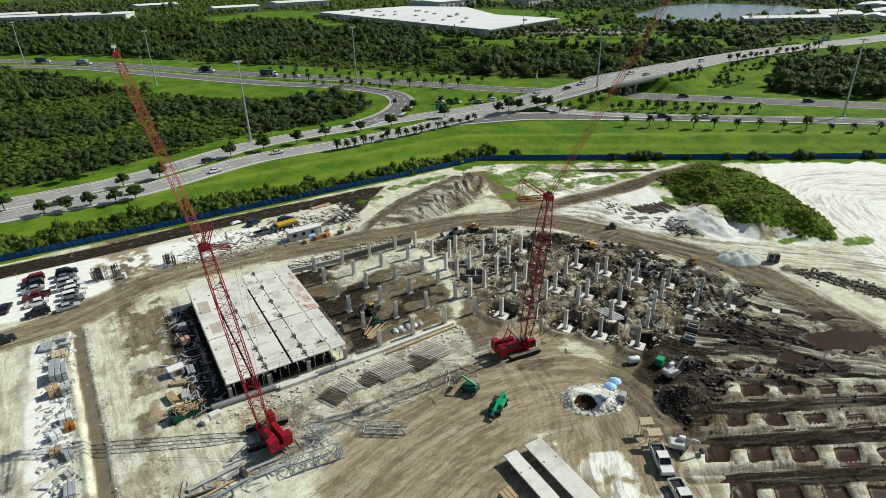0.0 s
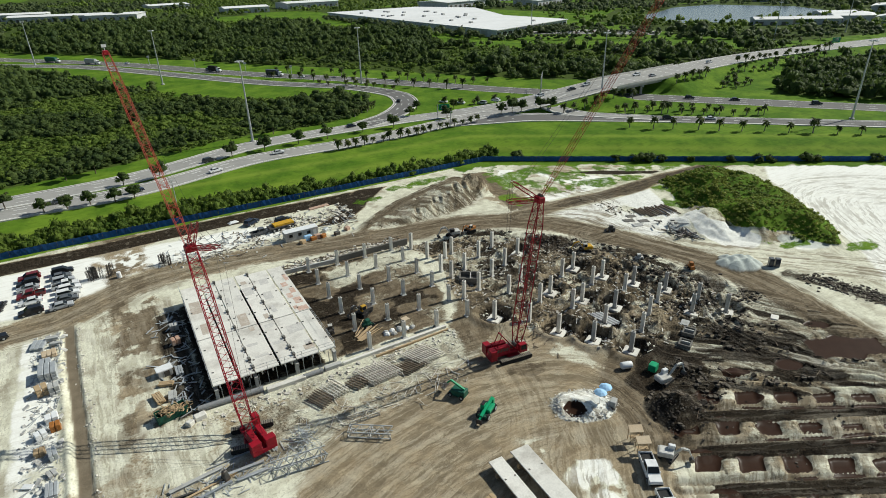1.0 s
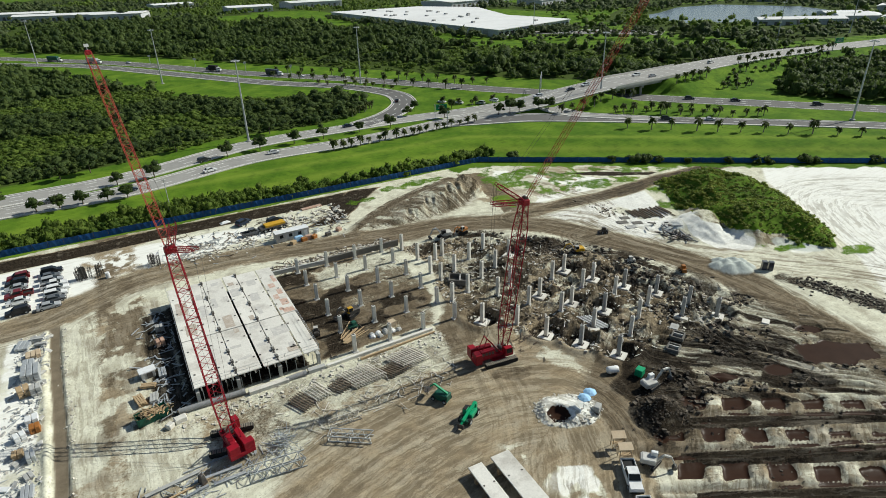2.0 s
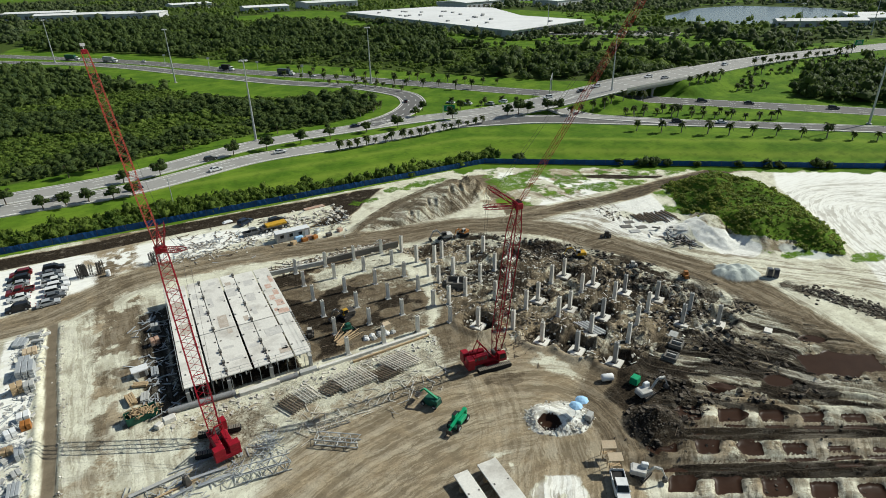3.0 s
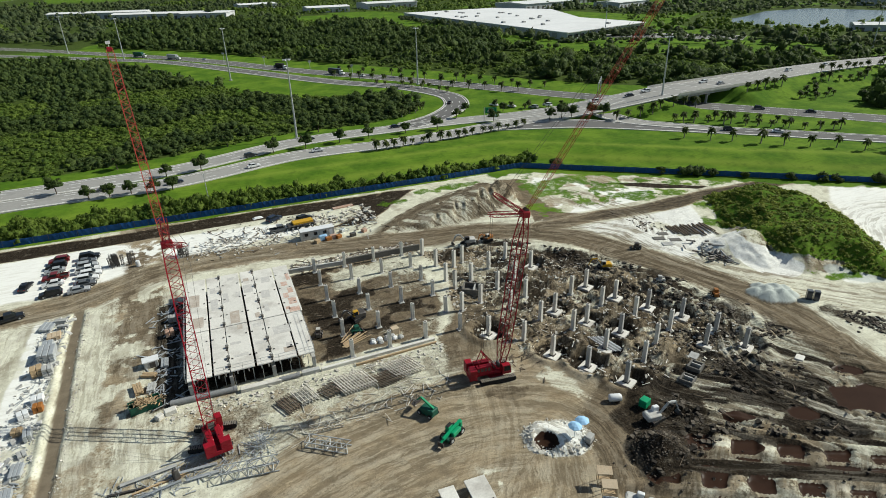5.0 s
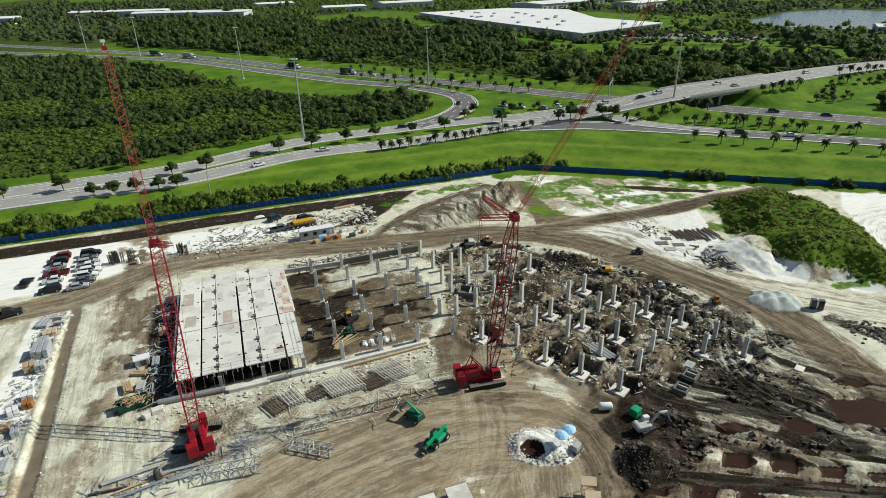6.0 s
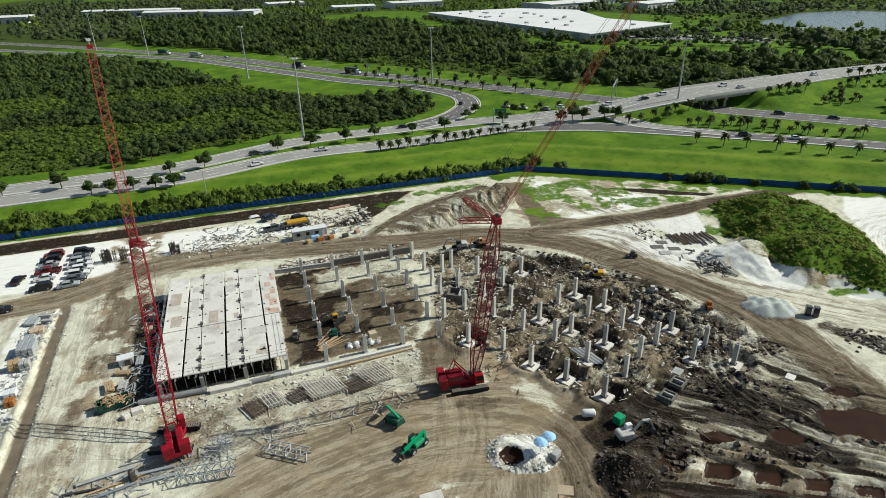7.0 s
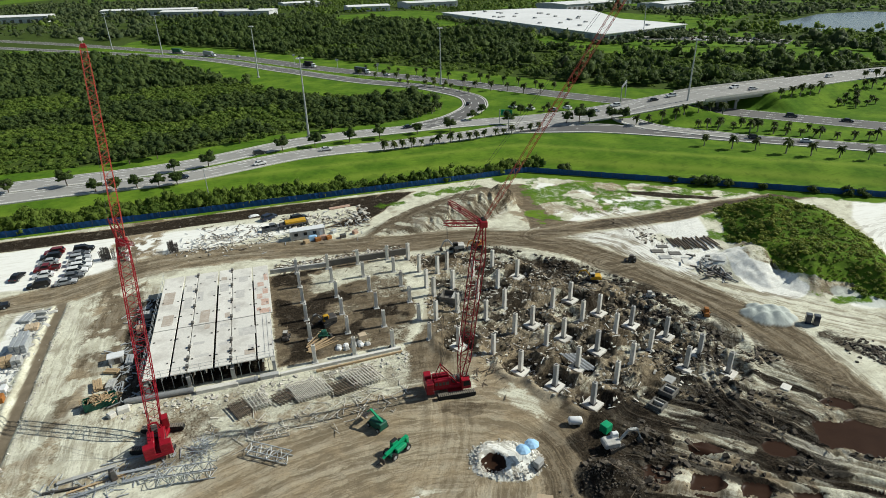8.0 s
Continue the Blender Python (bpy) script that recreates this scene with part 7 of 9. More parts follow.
def car(kind, paint, label):
    """Length along x, front at +x."""
    ob = thing("parked_car" if kind != "pickup" else "pickup_truck", Matrix(), label, "car" if kind != "pickup" else "pickup truck")
    mat = CAR_PAINTS[paint]
    ln, wd, low, hi = {"sedan": (4.7, 1.8, 0.92, 1.45), "suv": (4.8, 1.9, 1.05, 1.75), "pickup": (5.7, 2.0, 1.08, 1.85)}[kind]
    h = ln / 2
    if kind == "sedan":
        lower = [(-h, 0.45), (-h + 0.05, 0.85), (-h + 0.6, 0.95), (h - 1.1, 0.92), (h - 0.25, 0.75), (h, 0.5), (h - 0.05, 0.3), (-h + 0.1, 0.3)]
        roof = [(-1.75, 0.93), (-1.1, hi), (0.35, hi), (1.25, 0.92)]
    elif kind == "suv":
        lower = [(-h, 0.5), (-h + 0.02, 1.0), (-h + 0.4, 1.08), (h - 1.0, 1.05), (h - 0.15, 0.9), (h, 0.6), (h - 0.05, 0.35), (-h + 0.1, 0.35)]
        roof = [(-2.25, 1.06), (-1.95, hi), (0.35, hi), (1.25, 1.05)]
    else:
        lower = [(-h, 0.55), (-h + 0.02, 0.75), (-0.75, 0.78), (-0.72, 1.1), (h - 1.2, 1.1), (h - 0.15, 1.0), (h, 0.65), (h - 0.05, 0.4), (-h + 0.1, 0.4)]
        roof = [(-0.75, 1.1), (-0.6, hi), (0.75, hi), (1.5, 1.1)]

    def push(outline, w0, w1, zmid):
        s = Shape()
        s.stack([[(a, -w0 + (0.12 if b > zmid else 0), b) for a, b in outline], [(a, w1 - (0.12 if b > zmid else 0), b) for a, b in outline]])
        return s

    body = part("body", push(lower, wd / 2, wd / 2, 0.8), mat, ob)
    cabin = Shape()
    cabin.stack([[(a, -wd / 2 + (0.08 if b < hi else 0.22), b) for a, b in roof], [(a, wd / 2 - (0.08 if b < hi else 0.22), b) for a, b in roof]])
    part("cabin", cabin, mat, ob)

    def pane(name, pts, off):
        part(name, Shape().stack([pts, [tuple(Vector(p) + Vector(off)) for p in pts]]), M_GLASS_DARK, ob, "dark tinted glass")

    def between(p, q, t0, t1, w):
        a0, a1 = Vector((p[0] + (q[0] - p[0]) * t0, 0, p[1] + (q[1] - p[1]) * t0)), Vector((p[0] + (q[0] - p[0]) * t1, 0, p[1] + (q[1] - p[1]) * t1))
        return [(a0.x, -w, a0.z), (a0.x, w, a0.z), (a1.x, w * 0.92, a1.z), (a1.x, -w * 0.92, a1.z)]

    pane("windscreen", between(roof[3], roof[2], 0.12, 0.92, wd / 2 - 0.2), (0.03, 0, 0.03))
    pane("rear_window", between(roof[0], roof[1], 0.2, 0.9, wd / 2 - 0.22), (-0.03, 0, 0.02))
    z0, z1 = roof[0][1] + (hi - roof[0][1]) * 0.2, hi - 0.08
    for sgn in (-1, 1):
        y0, y1 = sgn * (wd / 2 - 0.11), sgn * (wd / 2 - 0.2)
        pane("side_window", [(roof[0][0] + 0.35, y0, z0), (roof[3][0] - 0.3, y0, z0), (roof[2][0] - 0.02, y1, z1), (roof[1][0] + 0.08, y1, z1)], (0, sgn * 0.03, 0))
    if kind == "pickup":
        for sgn in (-1, 1):
            part("bed_side", Shape().box(-1.8, sgn * (wd / 2 - 0.06), 0.75, 2.1, 0.1, 0.38, 0, 0.02), mat, ob)
        part("tailgate", Shape().box(-h + 0.06, 0, 0.75, 0.1, wd - 0.1, 0.38, 0, 0.02), mat, ob)
        part("bed_floor", Shape().box(-1.8, 0, 0.76, 2.0, wd - 0.2, 0.05), M_BLACK, ob)
    for sgn in (-1, 1):
        part("headlight", Shape().box(h - 0.12, sgn * (wd / 2 - 0.3), 0.62, 0.2, 0.4, 0.16, 0, 0.03), M_WHITE, ob)
        part("tail_light", Shape().box(-h + 0.03, sgn * (wd / 2 - 0.25), 0.75, 0.12, 0.3, 0.14, 0, 0.02), M_RED, ob)
        part("door_mirror", Shape().box(1.0, sgn * (wd / 2 + 0.06), 0.95, 0.16, 0.14, 0.12), mat, ob)
    part("bumper", Shape().box(h - 0.02, 0, 0.35, 0.14, wd - 0.1, 0.2, 0, 0.03), M_BLACK, ob)
    r = 0.33 if kind == "sedan" else 0.38
    for x in (-h + 0.95, h - 0.95):
        for y in (-wd / 2 + 0.12, wd / 2 - 0.12):
            wheel(ob, x, y, r, 0.24)
    return ob


def lorry(label, box_mat, ln):
    ob = thing("lorry", Matrix(), label, "truck")
    part("trailer", Shape().box(-1.6, 0, 1.15, ln, 2.5, 2.8, 0, 0.05), box_mat, ob)
    x = ln / 2 - 1.6
    cab = part("cab", Shape().box(x + 1.5, 0, 0.7, 1.9, 2.3, 2.2, 0, 0.18), M_WHITE, ob)
    part("bonnet", Shape().box(x + 3.0, 0, 0.7, 1.5, 1.9, 1.1, 0, 0.15), M_WHITE, cab)
    part("windscreen", Shape().box(x + 2.45, 0, 1.9, 0.1, 2.0, 0.8), M_GLASS_DARK, cab)
    part("chassis", Shape().box(0, 0, 0.7, ln + 4, 1.0, 0.35), M_BLACK, ob)
    for xx in (-ln / 2 - 0.6, -ln / 2 + 0.6, x + 0.4, x + 3.0):
        for y in (-1.05, 1.05):
            wheel(ob, xx, y, 0.5, 0.35)
    return ob


made_cars = {}


def park(kind, paint, x, y, turn, label, group, z=None):
    key = (kind, paint)
    if key not in made_cars:
        made_cars[key] = car(kind, paint, label)
        ob = made_cars[key]
        ob.matrix_basis = pose(x, y, ground_z(x, y) if z is None else z, 0, 0, turn) @ Matrix.Scale(0.84, 4)
    else:
        ob = copy_thing(made_cars[key], pose(x, y, ground_z(x, y) if z is None else z, 0, 0, turn))
    ob["label"], ob["group"] = label, group
    return ob


row = "cars parked on the sand"
for x, y, kind, paint, turn in [(-13.4, 131.0, "suv", "black", 4), (-13.7, 128.6, "sedan", "grey", 2), (-13.2, 126.2, "suv", "silver", 3), (-12.8, 123.9, "pickup", "white", 2), (-12.1, 121.7, "suv", "white", 4), (-12.4, 119.5, "suv", "white", 3), (-12.6, 117.4, "sedan", "grey", 4), (-13.4, 115.2, "sedan", "silver", 5),
                                (-19.2, 131.4, "suv", "red", 184), (-19.3, 128.8, "suv", "black", 182), (-19.2, 126.4, "sedan", "silver", 184), (-18.5, 122.8, "pickup", "red", 182), (-18.5, 120.0, "sedan", "white", 184), (-18.2, 115.6, "suv", "black", 185), (-23.4, 121.0, "sedan", "black", 80)]:
    what = {"suv": "tall parked estate car", "sedan": "parked saloon car", "pickup": "parked pickup truck"}[kind]
    park(kind, paint, x, y, turn, f"{paint.replace('_', ' ')} {what} on pale sand", row)
park("pickup", "white", 48.7, 32.0, -121, "white pickup truck parked beside a small digger", "white pickups")
park("pickup", "white", 46.3, 27.0, -117, "white pickup truck with tools in its bed", "white pickups")
park("pickup", "grey", 26.6, 128.2, 5, "grey truck parked beside the site container", "")
park("suv", "black", 33.0, 132.5, 20, "black car parked near the mud lane", "")
park("suv", "navy", 26.2, 135.5, 35, "dark car parked in the mud lane", "")
park("pickup", "black", -23.6, 108.4, 15, "dark truck standing at the haul road", "")
for n, (x, y, kind, paint, turn) in enumerate([(26, 187.6, "suv", "black", 20), (25.8, 176.0, "sedan", "white", 17), (46.7, 184.0, "sedan", "white", 1), (46.5, 199.5, "suv", "black", 4), (79, 202.5, "sedan", "navy", 0), (150, 192.5, "sedan", "white", 176), (160, 194.0, "suv", "white", 178), (175, 191.5, "sedan", "black", 178), (184, 192.5, "suv", "white", 179),
                                              (215, 193.5, "suv", "white", 184), (219, 187.8, "sedan", "silver", 4), (181, 145, "suv", "black", -39), (192.6, 135.5, "sedan", "white", -39), (216, 164, "suv", "black", -50), (227.8, 151, "sedan", "black", -50), (246, 128, "suv", "black", -50), (4, 170.2, "suv", "navy", 12), (-14, 172.2, "sedan", "grey", 2),
                                              (140, 207, "suv", "silver", 115), (133, 213, "sedan", "white", 118), (144, 203, "suv", "white", 112), (128, 219, "sedan", "white", 120), (20.5, 443, "sedan", "white", -58), (60, 380, "suv", "navy", -58), (98, 321, "sedan", "white", -53), (113, 232, "sedan", "black", 60), (270, 197.5, "suv", "white", 8), (300, 202, "sedan", "white", 5)]):
    z = 2.08 + (float(road_rise(x)) - 2.0 if 186 < y < 207 and x > 118 and (x, y) not in ((140, 207),) else 0.0)
    park(kind, paint, x, y, turn, f"{paint} car driving on the road", "cars on the roads", z)
for x, y, turn, mat, ln, lab in ((1.0, 458, -52, CAR_PAINTS["silver"], 11, "white lorry on the highway"), (87, 335, -56, CAR_PAINTS["navy"], 9.5, "blue-bodied lorry on the highway"), (-22, 487, -50, M_GREEN_DARK, 11, "dark green lorry on the highway"), (62, 372, -57, M_BLACK, 7, "dark flatbed lorry on the highway")):
    ob = lorry(lab, mat, ln)
    ob.matrix_basis = pose(x, y, 2.06, 0, 0, turn) @ Matrix.Scale(0.84, 4)
    ob["group"] = "lorries on the highway"


# ---- machines ----
def excavator(name, x, y, turn, paint, cab_mat, scale, arm_turn, label, reach=(3.2, 2.6), z=None):
    ob = thing(name, pose(x, y, ground_z(x, y) if z is None else z, 0, 0, turn) @ Matrix.Scale(scale, 4), label, "excavator", "excavators")
    for sgn in (-1, 1):
        t = part("track", Shape().stack([[(a, sgn * 1.15 + o, b) for a, b in ((-1.9, 0.3), (-1.65, 0.0), (1.65, 0.0), (1.9, 0.3), (1.9, 0.55), (1.65, 0.85), (-1.65, 0.85), (-1.9, 0.55))] for o in (-0.28, 0.28)]), M_BLACK, ob)
        for k in range(9):
            part("track_shoe", Shape().box(-1.6 + 0.4 * k, sgn * 1.15, 0.83, 0.22, 0.6, 0.05), M_STEEL, t)
    part("undercarriage", Shape().box(0, 0, 0.35, 2.2, 1.8, 0.5, 0, 0.06), M_STEEL, ob)
    R = Matrix.Rotation(radians(arm_turn), 4, 'Z')
    part("house", Shape().box(-0.55, 0, 0.95, 2.9, 2.5, 1.05, 0, 0.14).moved(R), paint, ob)
    part("counterweight", Shape().box(-1.95, 0, 0.95, 0.7, 2.45, 0.95, 0, 0.2).moved(R), paint, ob)
    cab = part("cab", Shape().box(0.45, 0.75, 1.5, 1.5, 1.0, 1.45, 0, 0.12, 0.92).moved(R), cab_mat, ob)
    part("cab_window", Shape().box(1.18, 0.75, 1.85, 0.08, 0.8, 0.9).moved(R), M_GLASS_DARK, cab)
    part("cab_window", Shape().box(0.45, 1.26, 1.85, 1.1, 0.06, 0.85).moved(R), M_GLASS_DARK, cab)
    boom, stick = reach
    p0, p1 = Vector((0.9, -0.2, 1.4)), Vector((0.9 + boom * 0.55, -0.2, 1.4 + boom * 0.72))
    p2 = Vector((0.9 + boom * 1.15, -0.2, 1.4 + boom * 0.62))
    p3 = p2 + Vector((stick * 0.35, 0, -stick * 0.85))
    arm = Shape().bar(p0, p1, 0.26, 4, 0.3).bar(p1, p2, 0.3, 4, 0.2)
    part("boom", arm.moved(R), paint, ob)
    part("stick", Shape().bar(p2 + Vector((-0.3, 0, 0.35)), p3, 0.2, 4, 0.15).moved(R), paint, ob)
    part("boom_cylinder", Shape().bar(p0 + Vector((0.3, 0.25, 0.1)), p1 + Vector((0, 0.25, -0.25)), 0.08, 8).moved(R), M_GALV, ob)
    part("stick_cylinder", Shape().bar(p1 + Vector((0.3, 0, 0.35)), p2 + Vector((-0.3, 0, 0.45)), 0.07, 8).moved(R), M_GALV, ob)
    b = Shape()
    b.stack([[(p3.x + a, o, p3.z + c) for a, c in ((0.15, 0.1), (0.45, -0.3), (0.2, -0.85), (-0.45, -0.9), (-0.6, -0.55), (-0.15, 0.05))] for o in (-0.75, 0.35)])
    part("bucket", b.moved(R), M_STEEL, ob)
    return ob


excavator("excavator", 63.6, 42.9, 10, M_DIRTY_WHITE, M_WHITE, 0.64, -14, "white excavator digging in a dark spoil heap", (3.4, 2.8))
excavator("small_excavator", 52.3, 32.4, 15, M_DIRTY_WHITE, M_WHITE, 0.58, -62, "small white excavator parked beside a pickup", (2.6, 2.2))
excavator("excavator", 33.4, 83.4, 30, M_STEEL, M_YELLOW, 0.7, 160, "dark excavator with a yellow cab between the columns", (2.2, 2.0))
excavator("excavator", 84.2, 82.3, 140, M_YELLOW, M_DIRTY_WHITE, 0.64, 20, "yellow excavator on dark dug earth", (2.8, 2.4))
excavator("excavator", 63.6, 103.2, 20, M_DIRTY_WHITE, M_STEEL, 0.72, 150, "dusty pale excavator with a dark cab behind the columns", (2.6, 2.4))
excavator("excavator", 68.3, 103.4, 0, M_ORANGE, M_DIRTY_WHITE, 0.62, 200, "orange-brown excavator at the edge of the haul road", (2.4, 2.0))
solid("skip_box", Shape().box(64.2, 45.6, ground_z(64.2, 45.6), 1.3, 1.1, 1.1, 20, 0.06), M_GREEN, "bright green steel box behind the white excavator", "skip")


def telehandler(x, y, turn):
    ob = thing("telehandler", pose(x, y, ground_z(x, y), 0, 0, turn) @ Matrix.Scale(0.7, 4), "green telehandler with a lowered boom", "telehandler")
    part("chassis", Shape().box(0, 0, 0.6, 4.6, 1.9, 0.6, 0, 0.08), M_GREEN_DARK, ob)
    part("engine_cover", Shape().box(0.2, -0.75, 1.1, 2.4, 0.75, 0.75, 0, 0.1), M_GREEN, ob)
    cab = part("cab", Shape().box(-0.1, 0.65, 1.1, 1.5, 0.85, 1.4, 0, 0.1, 0.9), M_GREEN, ob)
    part("cab_window", Shape().box(-0.1, 1.06, 1.5, 1.1, 0.08, 0.75), M_GLASS_DARK, cab)
    part("cab_roof", Shape().box(-0.1, 0.65, 2.48, 1.35, 0.75, 0.08, 0, 0.03), M_BLACK, cab)
    boom = part("boom", Shape().bar((2.5, -0.1, 2.1), (-2.9, -0.1, 1.55), 0.38, 4, 0.34), M_GREEN, ob)
    part("inner_boom", Shape().bar((-2.8, -0.1, 1.55), (-3.6, -0.1, 1.2), 0.24, 4), M_GREEN, boom)
    part("boom_pivot", Shape().box(2.2, -0.1, 1.1, 0.7, 0.9, 1.1, 0, 0.08), M_GREEN, ob)
    part("fork_carriage", Shape().box(-3.7, -0.1, 0.4, 0.2, 1.3, 1.0, 0, 0.03), M_STEEL, ob)
    for yy in (-0.5, 0.3):
        part("fork", Shape().box(-4.3, yy, 0.38, 1.2, 0.14, 0.07), M_STEEL, ob)
    for xx in (-1.6, 1.6):
        for yy in (-1.0, 1.0):
            wheel(ob, xx, yy, 0.68, 0.5)
    return ob


telehandler(37.7, 50.7, 31)


def boom_lift(x, y, turn):
    ob = thing("boom_lift", pose(x, y, ground_z(x, y), 0, 0, turn) @ Matrix.Scale(0.7, 4), "dark green boom lift with a raised jib", "boom lift")
    part("chassis", Shape().box(0, 0, 0.45, 3.6, 2.0, 0.5, 0, 0.08), M_GREEN_DARK, ob)
    part("turntable", Shape().box(0.1, 0, 0.95, 2.6, 2.0, 0.9, 0, 0.12), M_GREEN_DARK, ob)
    part("counterweight", Shape().box(1.5, 0, 0.95, 0.7, 1.9, 1.0, 0, 0.15), M_GREEN_DARK, ob)
    part("boom", Shape().bar((1.5, 0, 2.0), (-1.6, 0, 3.3), 0.28, 4, 0.24), M_GREEN, ob)
    part("jib", Shape().bar((-1.6, 0, 3.3), (-2.6, 0, 2.2), 0.2, 4, 0.15), M_GREEN, ob)
    basket = part("basket_floor", Shape().box(-3.1, 0, 1.26, 1.0, 1.8, 0.06), M_STEEL, ob)
    for h in (1.3, 1.9, 2.4):
        for p, q in (((-2.6, -0.9), (-3.6, -0.9)), ((-3.6, -0.9), (-3.6, 0.9)), ((-3.6, 0.9), (-2.6, 0.9)), ((-2.6, 0.9), (-2.6, -0.9))):
            part("rail", Shape().bar((*p, h), (*q, h), 0.04), M_STEEL, basket)
    for p in ((-2.6, -0.9), (-3.6, -0.9), (-3.6, 0.9), (-2.6, 0.9)):
        part("upright", Shape().bar((*p, 1.3), (*p, 2.4), 0.04), M_STEEL, basket)
    for xx in (-1.3, 1.3):
        for yy in (-1.0, 1.0):
            wheel(ob, xx, yy, 0.5, 0.4)
    return ob


boom_lift(36.3, 55.9, -60)


def skid_steer(x, y, turn, paint, label):
    ob = thing("skid_steer", pose(x, y, ground_z(x, y), 0, 0, turn) @ Matrix.Scale(0.68, 4), label, "loader", "compact loaders")
    part("body", Shape().box(-0.2, 0, 0.3, 2.3, 1.2, 0.9, 0, 0.1), paint, ob)
    cab = part("cab", Shape().box(0.1, 0, 1.1, 1.2, 1.1, 0.95, 0, 0.08), paint, ob)
    part("cab_window", Shape().box(0.72, 0, 1.2, 0.06, 0.85, 0.7), M_GLASS_DARK, cab)
    part("roof", Shape().box(0.1, 0, 2.04, 1.1, 1.0, 0.06, 0, 0.02), M_DIRTY_WHITE if "white roof" in label else paint, cab)
    for sgn in (-1, 1):
        part("lift_arm", Shape().bar((-1.2, sgn * 0.72, 1.5), (1.5, sgn * 0.72, 0.45), 0.11), paint, ob)
    part("bucket", Shape().stack([[(a, o, b) for a, b in ((1.4, 0.1), (2.1, 0.05), (1.75, 0.35), (1.45, 0.65))] for o in (-0.9, 0.9)]), M_STEEL, ob)
    for xx in (-0.75, 0.55):
        for yy in (-0.72, 0.72):
            wheel(ob, xx, yy, 0.4, 0.3)
    return ob


skid_steer(26.3, 80.9, 75, M_STEEL, "small dark loader with a white roof beside the deck")
skid_steer(32.3, 79.2, 10, M_GREEN_DARK, "small green loader between the columns")
skid_steer(95.0, 64.0, 60, M_ORANGE, "small brown loader at the edge of the haul road")
skid_steer(95.2, 86.0, 150, M_STEEL, "dark compact loader on the haul road")
skid_steer(90.3, 73.0, 150, M_DIRTY_WHITE, "small pale machine beside the haul road")


# ---- stores, shelters and loose goods ----
def umbrella(x, y, label):
    z = ground_z(x, y)
    ob = thing("sun_umbrella", pose(x, y, z), label, "umbrella", "light blue umbrellas")
    part("pole", Shape().bar((0, 0, -0.3), (0, 0, 2.3), 0.025, 6), M_GALV, ob)
    part("canopy", Shape().stack([[(r * math.cos(0.785 * i), r * math.sin(0.785 * i), h - (0.05 if i % 2 and r > 0.6 else 0)) for i in range(8)] for r, h in ((0.92, 1.95), (0.9, 2.0), (0.5, 2.2), (0.05, 2.34))]), M_BLUE_LIGHT, ob)
    for k in range(8):
        a = 0.785 * k
        part("rib", Shape().bar((0, 0, 2.3), (0.9 * math.cos(a), 0.9 * math.sin(a), 1.96), 0.012, 3), M_GALV, ob)


umbrella(51.5, 43.6, "light blue sun umbrella beside a water hole")
umbrella(52.8, 44.0, "light blue sun umbrella on a rock heap")


def shelter(x, y, turn):
    z = ground_z(x, y)
    ob = thing("plywood_shelter", pose(x, y, z, 0, 0, turn) @ Matrix.Diagonal((0.72, 0.78, 1.0, 1)), "timber stand with a tilted plywood top", "shelter", "plywood shelters")
    part("top_board", Shape().stack([[(-1.2, -0.7, 1.95), (1.2, -0.7, 1.95), (1.2, 0.7, 2.2), (-1.2, 0.7, 2.2)], [(-1.2, -0.7, 2.0), (1.2, -0.7, 2.0), (1.2, 0.7, 2.25), (-1.2, 0.7, 2.25)]]), M_PLY, ob)
    for px in (-1.0, 1.0):
        for py in (-0.55, 0.55):
            part("leg", Shape().bar((px, py, -0.1), (px, py, 1.98 + 0.18 * (py / 0.7)), 0.06), M_WOOD, ob)
    part("bench_board", Shape().box(0, 0, 0.8, 2.0, 0.6, 0.05), M_WOOD, ob)
    part("cross_brace", Shape().bar((-1.0, -0.55, 0.3), (1.0, -0.55, 1.6), 0.04), M_WOOD, ob)


shelter(50.9, 36.6, -28)
shelter(50.2, 34.7, -28)
gen = thing("generator", pose(53.1, 42.6, ground_z(53.1, 42.6), 0, 0, 30), "small grey generator beside the umbrellas", "generator")
part("housing", Shape().box(0, 0, 0.25, 1.3, 0.8, 0.8, 0, 0.08), M_CONC_GREY, gen)
part("skid", Shape().box(0, 0, -0.05, 1.5, 0.9, 0.3), M_STEEL, gen)

cyl = thing("water_tank", pose(61.0, 47.9, ground_z(61.0, 47.9), 0, 0, -18) @ Matrix.Scale(0.8, 4), "white cylindrical tank on a steel cradle", "tank")
part("shell", Shape().stack([[(xx, r * math.cos(0.45 * i), 0.85 + r * math.sin(0.45 * i)) for i in range(14)] for xx, r in ((-1.15, 0.35), (-1.05, 0.6), (-0.9, 0.68), (0.9, 0.68), (1.05, 0.6), (1.15, 0.35))]), M_WHITE, cyl, smooth=True)
for xx in (-0.6, 0.6):
    part("cradle", Shape().box(xx, 0, -0.1, 0.2, 1.2, 0.45), M_STEEL, cyl)

for k in range(2):
    x, y = 109.2 + 0.9 * k, 56.6 - 0.75 * k
    ob = thing("portable_toilet", pose(x, y, ground_z(x, y), 0, 0, -40) @ Matrix.Scale(0.78, 4), "dark blue portable toilet with a dark roof", "toilet", "portable toilets")
    part("cabin", Shape().box(0, 0, 0.05, 1.15, 1.15, 2.1, 0, 0.06), CAR_PAINTS["navy"], ob)
    part("roof", Shape().box(0, 0, 2.15, 1.2, 1.2, 0.18, 0, 0.08), CAR_PAINTS["grey"], ob)
    part("door", Shape().box(0, -0.6, 0.15, 0.75, 0.05, 1.85, 0, 0.02), CAR_PAINTS["navy"], ob)

